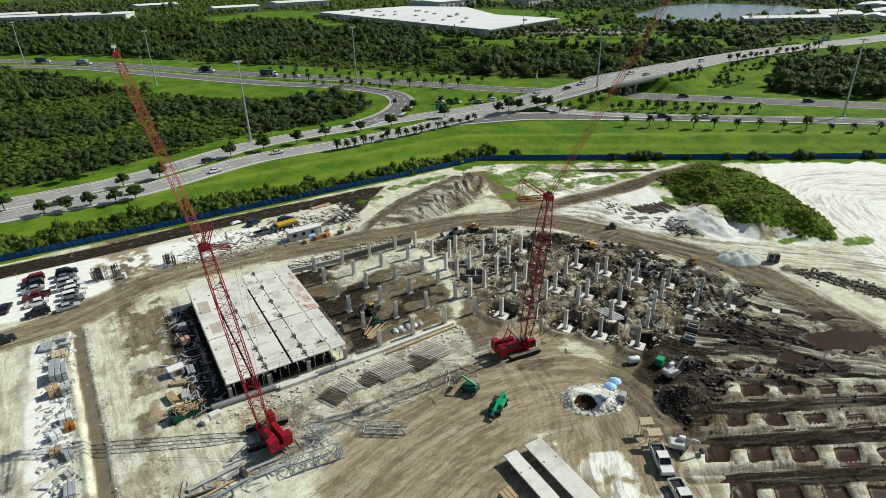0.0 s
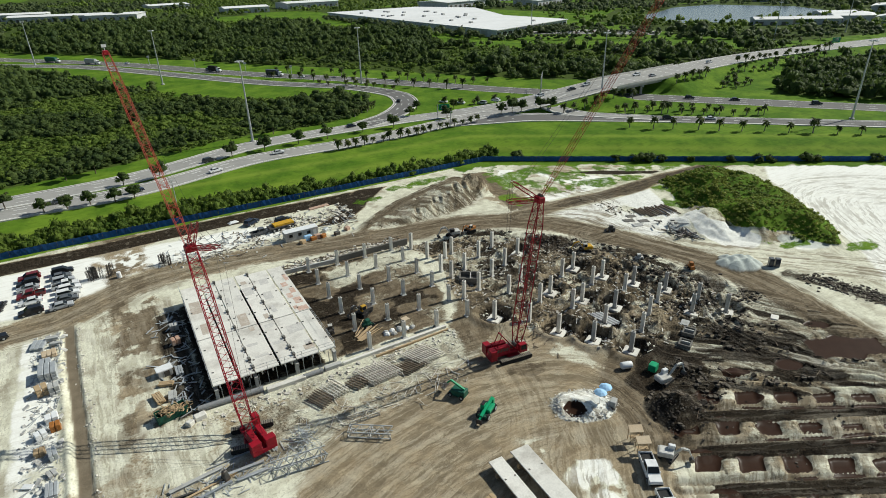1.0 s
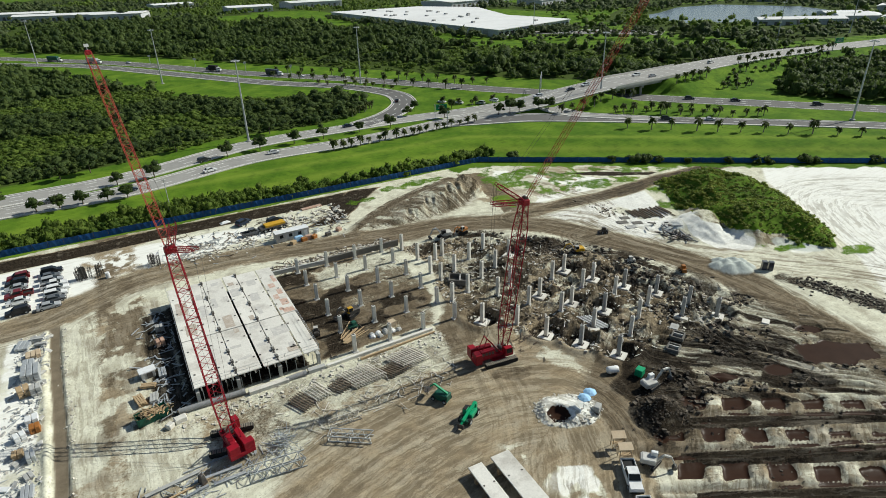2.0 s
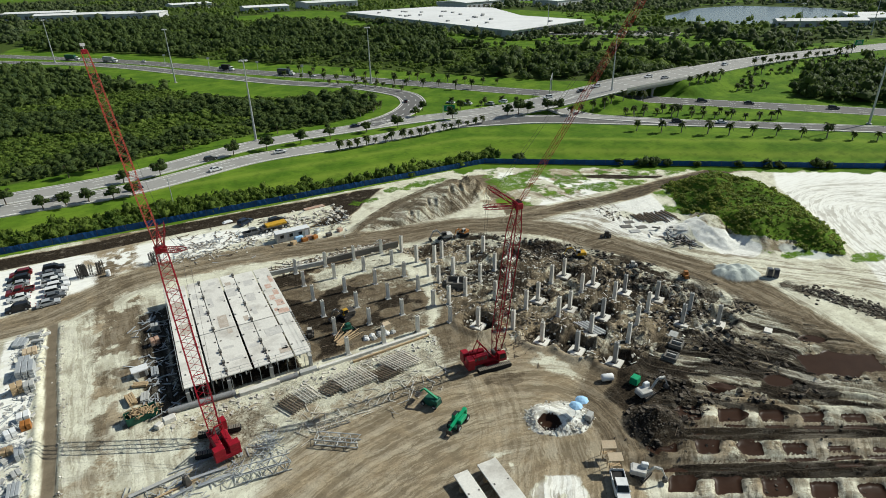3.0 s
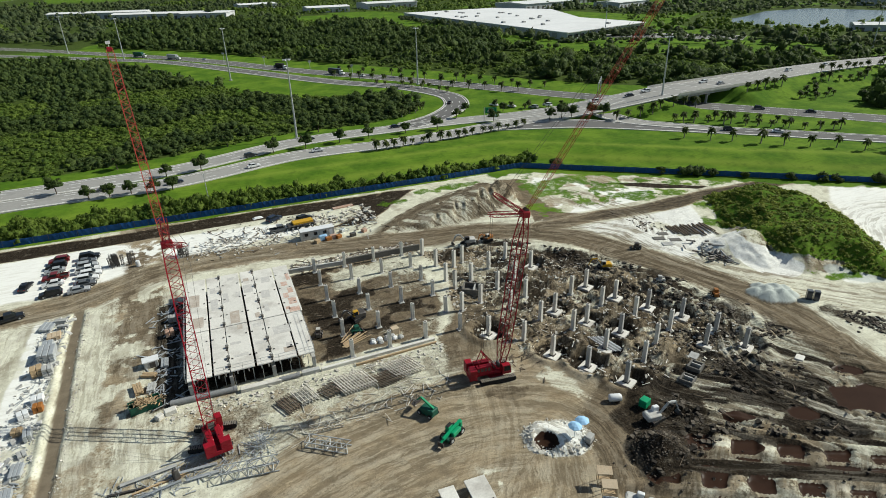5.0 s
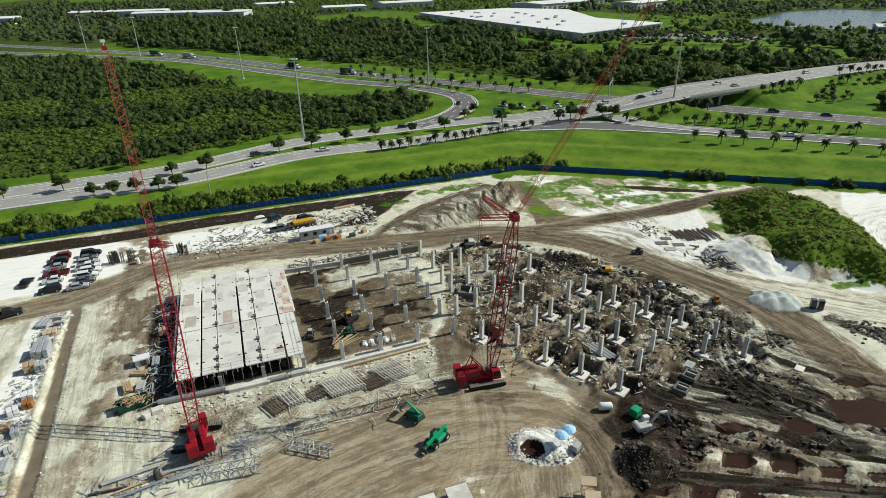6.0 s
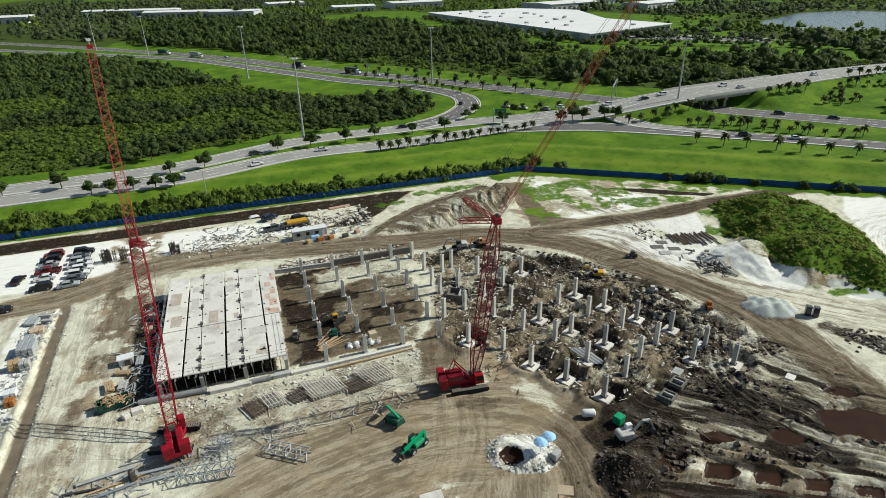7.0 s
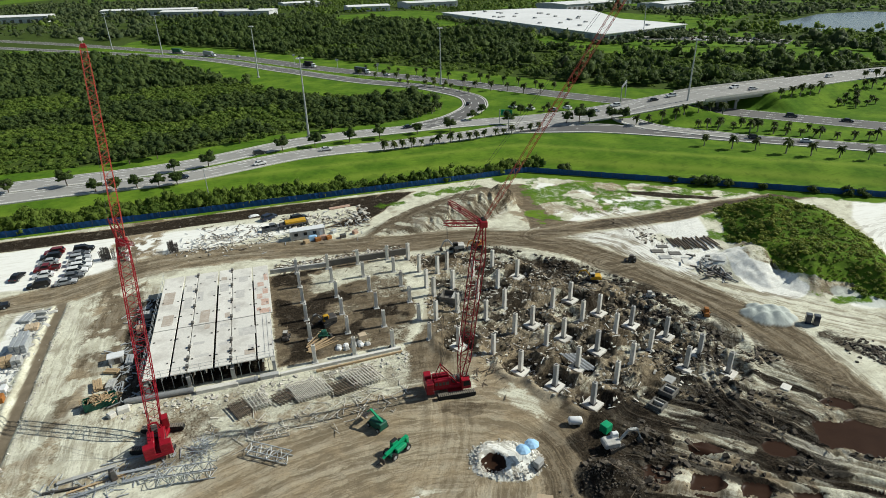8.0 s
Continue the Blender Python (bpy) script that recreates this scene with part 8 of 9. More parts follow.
cont = thing("site_container", pose(34.0, 121.4, ground_z(34, 121.4), 0, 0, 1.5) @ Matrix.Scale(0.8, 4), "long pale office container beside the haul road", "container")
part("wall", Shape().box(0, 0, 0.15, 9.6, 2.6, 2.5, 0, 0.05), M_DIRTY_WHITE, cont)
part("roof", Shape().box(0, 0, 2.66, 9.7, 2.7, 0.1, 0, 0.03), M_WHITE, cont)
for k in range(3):
    part("window", Shape().box(-3.2 + 2.6 * k, -1.31, 1.2, 1.0, 0.05, 0.9), M_GLASS_DARK, cont)
part("door", Shape().box(3.8, -1.32, 0.2, 0.9, 0.06, 2.0), M_WHITE, cont)
for k in range(5):
    part("support_block", Shape().box(-4 + 2 * k, 0, -0.1, 0.4, 2.2, 0.26), M_CONC_GREY, cont)
solid("tarpaulin", Shape().box(34.9, 119.3, ground_z(34.9, 119.3), 2.4, 0.9, 1.2, 5, 0.2, 0.8), M_BLUE_LIGHT, "crumpled blue tarpaulin over goods by the container", "tarpaulin")
solid("goods_crate", Shape().box(37.2, 119.1, ground_z(37.2, 119.1), 1.6, 0.9, 0.9, 3, 0.05), M_RUST, "rust-red crate beside the site container", "crate")
flat = thing("flatbed_trailer", pose(31.6, 128.6, ground_z(31.6, 128.6), 0, 0, 6), "flatbed trailer with a yellow load behind the container", "trailer")
part("bed", Shape().box(0, 0, 0.9, 6.5, 2.3, 0.25, 0, 0.03), M_STEEL, flat)
part("load", Shape().box(0.4, 0, 1.15, 4.8, 1.9, 0.5, 0, 0.05), M_YELLOW, flat, "yellow stacked boards")
for xx in (-2.2, -1.1, 2.4):
    for yy in (-1.0, 1.0):
        wheel(flat, xx, yy, 0.45, 0.3)


def stack_of(name, x, y, turn, rows_, mat, label, category, group="store strip goods"):
    """A stack of long pieces: rows_ is (count, layers, length, width, height)."""
    n, layers, ln, w, h = rows_
    z = ground_z(x, y)
    ob = thing(name, pose(x, y, z, 0, 0, turn) @ Matrix.Scale(0.82, 4), label, category, group)
    for yy in (-ln * 0.3, ln * 0.3):
        part("bearer", Shape().box(0, yy, -0.1, n * w * 1.1, 0.12, 0.24), M_WOOD, ob)
    rr = random.Random(int(x * 7 + y * 13))
    for k in range(layers):
        for i in range(n):
            part("piece", Shape().box((i - (n - 1) / 2) * w * 1.12, rr.uniform(-0.15, 0.15), 0.14 + k * h * 1.05, w, ln * rr.uniform(0.92, 1.0), h, rr.uniform(-1.5, 1.5), min(w, h) * 0.12), mat, ob)
    return ob


# goods along the trench
stack_of("panel_stack", -16.6, 102.6, -12, (3, 2, 3.4, 0.75, 0.28), M_GALV, "long pale metal panels stacked on bearers", "panels")
stack_of("pipe_stack", -14.6, 103.4, 78, (2, 2, 2.6, 0.5, 0.4), M_CONC_GREY, "short grey concrete beams stacked by the trench", "beams")
stack_of("beam_stack", -14.0, 101.3, 80, (1, 1, 2.4, 0.8, 0.5), M_CONC_GREY, "grey concrete beam lying by the trench", "beam")
stack_of("timber_stack", -15.0, 98.8, 5, (3, 3, 2.4, 0.75, 0.22), M_PLY, "brown plywood sheets in a low stack", "timber")
stack_of("panel_stack", -15.4, 96.0, 3, (2, 2, 2.2, 0.9, 0.5), M_GALV, "bright metal panels wrapped in bundles", "panels")
stack_of("panel_stack", -14.9, 92.6, 2, (3, 3, 4.2, 0.9, 0.55), M_GALV, "tall stack of grey-blue metal formwork panels", "panels")
stack_of("timber_stack", -15.6, 88.2, 12, (2, 3, 2.0, 0.9, 0.5), M_WOOD, "brown timber crates stacked by the trench", "timber")
stack_of("pallet_stack", -14.0, 87.6, 8, (2, 3, 1.8, 0.8, 0.5), M_CONC_GREY, "grey pallets of blocks by the trench", "pallet")
stack_of("panel_stack", -14.2, 80.8, 5, (2, 2, 1.8, 0.9, 0.5), M_WHITE, "white wrapped goods on a pallet", "pallet")
stack_of("timber_stack", -12.9 - 0.8, 78.4, 5, (2, 2, 1.6, 0.7, 0.55), M_ORANGE, "orange crates on a pallet by the trench", "pallet")
stack_of("block_stack", -15.4, 77.6, 20, (2, 2, 1.4, 0.8, 0.5), M_WHITE, "white boxes stacked on the sand", "pallet")
stack_of("timber_stack", -15.4, 74.0, 0, (2, 2, 1.5, 0.7, 0.45), M_WOOD, "brown timber offcuts on a pallet", "timber")
stack_of("panel_stack", -13.9, 72.8, 10, (2, 3, 2.4, 0.55, 0.35), M_GALV, "green-grey metal frames stacked by the trench", "panels")
stack_of("beam_stack", -14.0, 69.4, 20, (2, 1, 1.6, 0.6, 0.4), M_CONC_GREY, "grey concrete offcuts by the trench", "beam")
stack_of("panel_stack", -13.9, 66.2, 0, (3, 2, 3.0, 0.5, 0.3), M_GALV, "long metal frames stacked by the trench", "panels")
stack_of("panel_stack", -16.5, 68.6, 60, (1, 1, 1.6, 0.9, 0.2), M_WHITE, "white board lying on the sand", "board")
stack_of("panel_stack", -14.2, 62.0, 5, (3, 2, 3.2, 0.5, 0.3), M_GALV, "metal scaffold frames stacked by the trench", "panels")
stack_of("timber_stack", -14.6, 57.0, 0, (2, 3, 2.4, 0.8, 0.4), M_WOOD, "stacked timber by the trench", "timber")
stack_of("panel_stack", -14.4, 51.5, 0, (3, 2, 3.2, 0.6, 0.3), M_GALV, "metal panels stacked by the trench", "panels")

# clutter along the shaded side of the deck
stack_of("timber_stack", -0.9, 77.4, 14, (4, 3, 3.2, 0.32, 0.2), M_WOOD, "yellowish timber planks stacked beside the deck", "timber", "clutter beside the deck")
stack_of("timber_stack", 0.9, 77.2, -6, (3, 2, 2.6, 0.4, 0.25), M_CONC_GREY, "grey boards stacked beside the deck", "boards", "clutter beside the deck")
stack_of("timber_stack", 0.4, 80.6, 70, (3, 2, 2.6, 0.35, 0.22), M_WOOD, "loose timber stacked beside the deck", "timber", "clutter beside the deck")
stack_of("crate_stack", 3.2, 91.4, 8, (2, 2, 1.6, 0.8, 0.6), M_RUST, "rust-red and white crates in the deck's shade", "crate", "clutter beside the deck")
stack_of("crate_stack", 3.6, 96.0, 0, (2, 2, 1.4, 0.8, 0.6), M_CONC_GREY, "grey crates in the deck's shade", "crate", "clutter beside the deck")
stack_of("panel_stack", 2.6, 83.0, 0, (3, 2, 3.0, 0.4, 0.25), M_GALV, "metal shores stacked in the deck's shade", "panels", "clutter beside the deck")
shed = thing("tool_shed", pose(0.6, 83.6, ground_z(0.6, 83.6), 0, 0, 8), "small white-roofed tool hut beside the deck", "hut")
part("wall", Shape().box(0, 0, 0, 2.0, 1.7, 1.1, 0, 0.04), M_CONC_GREY, shed)
part("roof", Shape().box(0, 0, 1.1, 2.4, 1.6, 0.12, 0, 0.04), M_WHITE, shed)
part("door", Shape().box(0.2, -0.87, 0.05, 0.8, 0.05, 0.95), M_STEEL, shed)


def skip(x, y, turn):
    ob = thing("waste_skip", pose(x, y, ground_z(x, y), 0, 0, turn), "dark green waste skip heaped with broken timber", "skip")
    for yy in (-1.1, 1.1):
        part("side", Shape().box(0, yy, 0.1, 5.0, 0.08, 1.4), M_GREEN_DARK, ob)
    for xx in (-2.5, 2.5):
        part("end", Shape().box(xx, 0, 0.1, 0.08, 2.2, 1.4), M_GREEN_DARK, ob)
    part("floor", Shape().box(0, 0, 0.05, 5.0, 2.2, 0.1), M_GREEN_DARK, ob)
    for k in range(6):
        for yy in (-1.16, 1.16):
            part("rib", Shape().box(-2.2 + 0.88 * k, yy, 0.1, 0.1, 0.06, 1.35), M_GREEN_DARK, ob)
    return ob


skip(0.3, 73.0, 12).matrix_basis @= Matrix.Scale(0.8, 4)
rr = random.Random(4)
heap = Shape()
for k in range(150):
    x, y = 0.3 + rr.gauss(0, 1.0), 73.0 + rr.gauss(0, 0.5)
    z = 0.95 + max(0.0, 0.5 - 0.3 * abs(x - 0.3)) * rr.random()
    a, e, l_ = rr.uniform(0, 6.28), rr.uniform(-0.3, 0.4), rr.uniform(0.5, 1.5)
    heap.bar((x, y, z), (x + l_ * math.cos(a) * 0.6, y + l_ * math.sin(a) * 0.5, z + l_ * math.sin(e) * 0.5), 0.07, 4)
solid("waste_timber", heap, M_WOOD, "broken timber heaped in the waste skip", "timber", kind="stuff")
solid("concrete_block", Shape().box(3.6, 70.4, ground_z(3.6, 70.4) - 0.05, 1.6, 1.0, 0.8, 12, 0.1), M_CONC, "pale concrete block before the deck", "block")
solid("concrete_block", Shape().box(2.2, 69.8, ground_z(2.2, 69.8) - 0.05, 1.0, 0.9, 0.7, 40, 0.1), M_CONC, "pale concrete block before the deck", "block")


def truss(name, p, q, wide, deep, n, mat, label):
    """A lattice section lying on the ground."""
    (ax, ay), (bx, by) = p, q
    z = max(ground_z(ax, ay), ground_z(bx, by)) + 0.12
    return solid(name, lattice((ax, ay, z + deep / 2), (bx, by, z + deep / 2), wide, deep, n, 0.07, 0.045, (1.0, 1.0)), mat, label, "lattice section", "lattice boom sections")


truss("lattice_section", (9.6, 55.2), (16.2, 54.4), 1.5, 1.2, 9, M_GALV, "pale grey steel lattice section lying on sand")
truss("lattice_section", (20.1, 56.9), (24.8, 53.6), 1.5, 0.8, 8, M_GALV, "light steel lattice section lying in the yard")
truss("lattice_section", (20.8, 58.8), (25.2, 58.6), 1.2, 0.5, 6, M_REBAR, "thin steel frame lying on sand")
for k, (ax, ay, bx, by, w, h, mat, lab) in enumerate([(-2.4, 58.6, 5.0, 59.6, 0.9, 0.4, M_CONC_GREY, "grey steel beam lying on sand"), (-1.0, 56.6, 6.5, 58.0, 0.5, 0.35, M_WOOD, "long timber beam lying on sand"), (-2.8, 55.2, 5.6, 56.8, 0.6, 0.4, M_GALV, "galvanised beam lying on sand"), (3.0, 58.0, 9.6, 57.8, 0.7, 0.45, M_GALV, "galvanised beam beside a lattice section"), (5.2, 56.4, 9.6, 56.4, 0.8, 0.4, M_GALV, "pale steel beam beside a lattice section"), (2.0, 60.2, 9.8, 60.6, 0.25, 0.25, M_GALV, "thin steel pipe behind the crane"), (-3.5, 57.6, 1.5, 57.2, 0.4, 0.4, M_STEEL, "dark steel beam on sand"), (-4.2, 53.6, 3.0, 55.2, 0.35, 0.3, M_STEEL, "dark steel beam on sand")]):
    a, ln = math.degrees(math.atan2(by - ay, bx - ax)), math.hypot(bx - ax, by - ay)
    z = ground_z((ax + bx) / 2, (ay + by) / 2)
    w, h, ln = 0.6 * w, 0.75 * h, 0.85 * ln
    s = Shape().box((ax + bx) / 2, (ay + by) / 2, z - 0.02, ln, w, h * 0.25, a).box((ax + bx) / 2, (ay + by) / 2, z + h * 0.2, ln, w * 0.3, h * 0.6, a).box((ax + bx) / 2, (ay + by) / 2, z + h * 0.75, ln, w, h * 0.25, a)
    solid("steel_beam", s, mat, lab, "beam", "beams behind the crane")
solid("steel_hopper", Shape().box(4.4, 57.6, ground_z(4.4, 57.6), 0.9, 0.9, 1.4, 30, 0.1, 0.6), M_STEEL, "black steel hopper standing among beams", "hopper")
prs = random.Random(12)
tang = Shape()
for k in range(90):
    x, y = 14.6 + prs.gauss(0, 0.7), 58.6 + prs.gauss(0, 0.9)
    z = ground_z(x, y) + prs.uniform(0.05, 0.9)
    a, l_ = prs.uniform(0, 6.28), prs.uniform(0.6, 2.2)
    tang.bar((x, y, z), (x + 0.7 * l_ * math.cos(a), y + 0.7 * l_ * math.sin(a), z + prs.uniform(-0.3, 0.6)), 0.04, 4)
solid("scaffold_heap", tang, M_GALV, "tangled heap of scaffold tubes and frames", "scaffold", kind="stuff")


def rebar_mat(x0, y0, x1, y1, across, n, lift, mat, label):
    """A mat of bars: n bars run at a slant across, tied to runners."""
    z = ground_z((x0 + x1) / 2, (y0 + y1) / 2) + lift
    ob = thing("rebar_cage", Matrix(), label, "rebar", "rebar cages")
    d = Vector((x1 - x0, y1 - y0, 0))
    s = Vector(across + (0,))
    n = max(4, round(n * 0.72))
    for k in range(n):
        p = Vector((x0, y0, z)) + d * (k / (n - 1))
        part("bar", Shape().bar(p, p + s, 0.085).bar(p + Vector((0, 0, 0.55)), p + s + Vector((0, 0, 0.55)), 0.085), mat, ob)
    for t in (0.1, 0.5, 0.9):
        p = Vector((x0, y0, z + 0.1)) + s * t
        part("runner", Shape().bar(p, p + d, 0.05).bar(p + Vector((0, 0, 0.5)), p + d + Vector((0, 0, 0.5)), 0.05), mat, ob)
    return ob


rebar_mat(17.4, 66.3, 19.2, 67.3, (1.5, -3.2), 8, 0.05, M_BARK, "low dark rusted rebar cage lying in a row on sand")
rebar_mat(19.6, 67.3, 22.0, 67.9, (1.2, -3.2), 8, 0.15, M_REBAR, "pale rebar cage lying in a row on sand")
rebar_mat(23.2, 66.4, 25.4, 67.2, (1.3, -2.2), 9, 0.05, M_BARK, "low dark rusted rebar cage lying in a row on sand")
rebar_mat(25.4, 68.0, 30.2, 68.4, (1.5, -4.0), 17, 0.2, M_REBAR, "pale rebar cage lying in a row on sand")
rebar_mat(30.9, 66.2, 34.4, 66.9, (1.4, -2.6), 12, 0.05, M_BARK, "low dark rusted rebar cage lying in a row on sand")
rebar_mat(33.2, 68.2, 37.6, 68.7, (1.6, -3.8), 15, 0.2, M_REBAR, "pale rebar cage lying in a row on sand")
for x0, y0, x1, y1 in ((19, 65.4, 26, 66.4), (24, 67, 32, 68), (31, 69, 40, 68.6), (37.5, 69, 39.6, 65)):
    z = ground_z((x0 + x1) / 2, (y0 + y1) / 2) + 0.15
    solid("steel_bar", Shape().bar((x0, y0, z), (x1, y1, z), 0.06), M_REBAR, "long loose reinforcing bar on sand", "bar", "loose bars")


def cage_bundle(x, y, n, w, tall, label):
    ob = thing("rebar_cage_bundle", pose(x, y, ground_z(x, y)), label, "rebar", "upright rebar cages")
    r2 = random.Random(int(x * 10))
    for k in range(n):
        cx, cy = r2.uniform(-w, w), r2.uniform(-0.9, 0.9)
        s, h, lean = Shape(), tall * r2.uniform(0.75, 1.1), r2.uniform(-0.15, 0.15)
        for i in range(6):
            a = 1.047 * i
            s.bar((cx + 0.3 * math.cos(a), cy + 0.3 * math.sin(a), -0.1), (cx + lean + 0.3 * math.cos(a), cy + 0.3 * math.sin(a), h), 0.045)
        for j in range(4):
            z = h * (j + 0.5) / 4
            for i in range(6):
                a, b = 1.047 * i, 1.047 * (i + 1)
                s.bar((cx + lean * z / h + 0.32 * math.cos(a), cy + 0.32 * math.sin(a), z), (cx + lean * z / h + 0.32 * math.cos(b), cy + 0.32 * math.sin(b), z), 0.03, 3)
        part("cage", s, M_STEEL, ob)


cage_bundle(-6.4, 124.4, 15, 2.3, 2.6, "dark rebar cages standing upright on sand")
cage_bundle(5.4, 123.6, 8, 0.9, 2.4, "dark rebar cages bundled upright on sand")
solid("white_barrel", Shape().lathe(-3.4, 122.6, [(0.42, ground_z(-3.4, 122.6) - 0.05), (0.45, ground_z(-3.4, 122.6) + 0.6), (0.42, ground_z(-3.4, 122.6) + 1.2)], 12), M_WHITE, "white barrel beside upright rebar cages", "barrel")

# precast planks waiting at the yard's edge
for k, (x0, x1, y0, y1) in enumerate(((32.2, 34.1, 26.0, 42.4), (35.4, 38.0, 25.0, 42.4))):
    z = 1.0
    ob = thing("precast_plank", pose((x0 + x1) / 2, (y0 + y1) / 2, 0, 0, 0, -1.5), "long pale precast concrete plank on timber blocks", "plank", "precast planks")
    ln, w = y1 - y0, x1 - x0
    part("slab", Shape().box(0, 0, z, w, ln, 0.16, 0, 0.03), M_CONC, ob)
    for sgn in (-0.27, 0.27):
        part("stem", Shape().box(sgn * w, 0, z - 0.5, 0.2, ln - 0.3, 0.5), M_CONC_GREY, ob)
    for t in (-0.4, 0.0, 0.4):
        part("timber_block", Shape().box(0, t * ln, -0.15, w, 0.4, z - 0.35), M_WOOD, ob)
    for t in (-0.3, 0.3):
        for sgn in (-0.35, 0.35):
            part("lift_plate", Shape().box(sgn * w, t * ln, z + 0.16, 0.2, 0.2, 0.03), M_STEEL, ob)
stack_of("timber_stack", 29.6, 37.6, 0, (3, 3, 2.4, 0.6, 0.3), M_WOOD, "stacked timber bearers beside the planks", "timber", "")
stack_of("timber_stack", 27.4, 36.6, 0, (2, 2, 2.0, 0.6, 0.3), M_WOOD, "stacked timber bearers on the yard", "timber", "")


def vault(x, y, turn, sx, sy, h, label):
    ob = thing("concrete_vault", pose(x, y, ground_z(x, y), 0, 0, turn), label, "vault", "precast vaults")
    for yy in (-sy / 2, sy / 2):
        part("wall", Shape().box(0, yy, -0.2, sx, 0.25, h + 0.2, 0, 0.03), M_CONC_DARK, ob)
    for xx in (-sx / 2 + 0.12, sx / 2 - 0.12):
        part("wall", Shape().box(xx, 0, -0.2, 0.25, sy - 0.27, h + 0.2, 0, 0.03), M_CONC_DARK, ob)
    part("floor", Shape().box(0, 0, -0.2, sx - 0.5, sy - 0.3, 0.3), M_CONC_DARK, ob)
    part("inner_wall", Shape().box(0.3, 0, 0.1, 0.2, sy - 0.3, h * 0.8), M_CONC_GREY, ob)


vault(56.2, 84.6, -33, 3.8, 2.8, 1.0, "open dark concrete vault on pale spoil")
vault(76.6, 49.3, 28, 2.2, 1.7, 0.65, "open concrete form box in dark muck")
vault(73.4, 47.4, 28, 2.1, 1.7, 0.7, "open dark form box in dark muck")
solid("concrete_pad", Shape().box(78.4, 51.6, ground_z(78.4, 51.6) - 0.1, 1.8, 1.3, 0.4, 28, 0.06), M_CONC_GREY, "pale concrete pad in dark muck", "pad")
solid("concrete_pad", Shape().box(93.0, 45.0, ground_z(93, 45) - 0.1, 1.6, 1.2, 0.4, 28, 0.06), M_CONC, "pale concrete pad lying in mud", "pad")

# timber and bagged goods beside the front grade beam
gr = random.Random(23)
for k in range(16):
    x, y, a = 29.4 + gr.uniform(-0.3, 0.3), 75.6 + 0.13 * k, 0.28 + 0.035 * k + gr.uniform(-0.08, 0.08)
    l_, z = gr.uniform(3.4, 5.2), ground_z(31, 77) + 0.1 + 0.05 * gr.random() * k * 0.4
    solid("timber_pole", Shape().bar((x, y, z), (x + l_ * math.cos(a), y + l_ * math.sin(a), z + 0.15), 0.09, 6, 0.07), M_WOOD, "pale timber pole lying in a fanned heap", "pole", "fanned timber poles")
for k in range(9):
    x, y = 34.2 + 1.1 * (k % 5) + gr.uniform(-0.2, 0.2), 75.0 + 0.9 * (k // 5) + gr.uniform(-0.2, 0.2)
    solid("bulk_bag", Shape().box(x, y, ground_z(x, y) - 0.03, 1.05, 0.8, 0.5, gr.uniform(-20, 20), 0.2, 0.85), M_CONC_GREY if k % 3 else M_WHITE, "grey filled bag lying beside the grade beam", "bag", "filled bags by the beam")
solid("timber_crate", Shape().box(38.2, 76.6, ground_z(38.2, 76.6) - 0.02, 1.3, 1.1, 1.1, 6, 0.05), M_PLY, "brown plywood crate beside the columns", "crate")
for x, y, w, d, a, mat, lab in ((102.8, 88.0, 2.6, 1.5, -20, M_CONC_DARK, "dark flat mat lying on white sand"), (105.6, 86.0, 2.4, 1.5, -20, M_CONC_DARK, "dark flat mat lying on white sand"), (102.6, 85.0, 2.4, 1.5, -18, M_CONC_GREY, "grey flat mat lying on white sand"), (105.2, 89.6, 2.2, 1.4, -22, M_CONC_DARK, "dark flat mat beside the timber piles")):
    solid("ground_mat", Shape().box(x, y, ground_z(x, y) + 0.0, w, d, 0.12, a, 0.03), mat, lab, "mat", "mats on sand")
for k in range(7):
    x, y = 66.4 + 0.34 * k, 62.0 - 0.12 * k
    solid("steel_pipe", Shape().bar((x, y, ground_z(66.5, 62) + 0.25), (x + 2.2, y - 3.4, ground_z(67.5, 60) + 0.25), 0.12, 7), M_PIPE if k % 2 else M_GALV, "grey steel pipe lying between column footings", "pipe", "pipes between footings")

# odds and ends round the site container
solid("rust_panel", Shape().box(43.6, 137.0, ground_z(43.6, 137.0), 5.4, 1.2, 0.35, 6, 0.05), M_RUST, "long rust-red steel panel lying beside the mud lane", "panel")
for x, y, mat, lab in ((36.0, 118.6, M_ORANGE, "orange barrier box before the container"), (38.4, 118.8, M_ORANGE, "orange barrier box before the container"), (33.4, 118.2, M_WOOD, "brown timber box before the container"), (44.6, 119.6, M_RUST, "rust-red box beside the haul road"), (41.6, 118.4, M_STEEL, "dark steel box beside the container"), (39.9, 121.6, M_GALV, "grey steel tank beside the container")):
    solid("goods_box", Shape().box(x, y, ground_z(x, y) - 0.03, 1.3, 0.9, 0.8, x * 7 % 40, 0.06), mat, lab, "box", "boxes before the container")
rail = thing("site_barrier", Matrix(), "low grey tube barrier on white sand", "barrier")
for k in range(5):
    x, y = 13.6 + 1.35 * k, 127.4 - 0.05 * k
    part("post", Shape().bar((x, y, ground_z(x, y) - 0.1), (x, y, ground_z(x, y) + 1.0), 0.07, 6), M_GALV, rail)
part("rail", Shape().bar((13.6, 127.4, ground_z(13.6, 127.4) + 0.95), (19.0, 127.2, ground_z(19.0, 127.2) + 0.95), 0.06).bar((13.6, 127.4, ground_z(13.6, 127.4) + 0.5), (19.0, 127.2, ground_z(19.0, 127.2) + 0.5), 0.05), M_GALV, rail)
pole = thing("utility_pole", pose(12.0, 152.0, ground_z(12.0, 152.0)), "slender grey pole standing in the hedge", "pole")
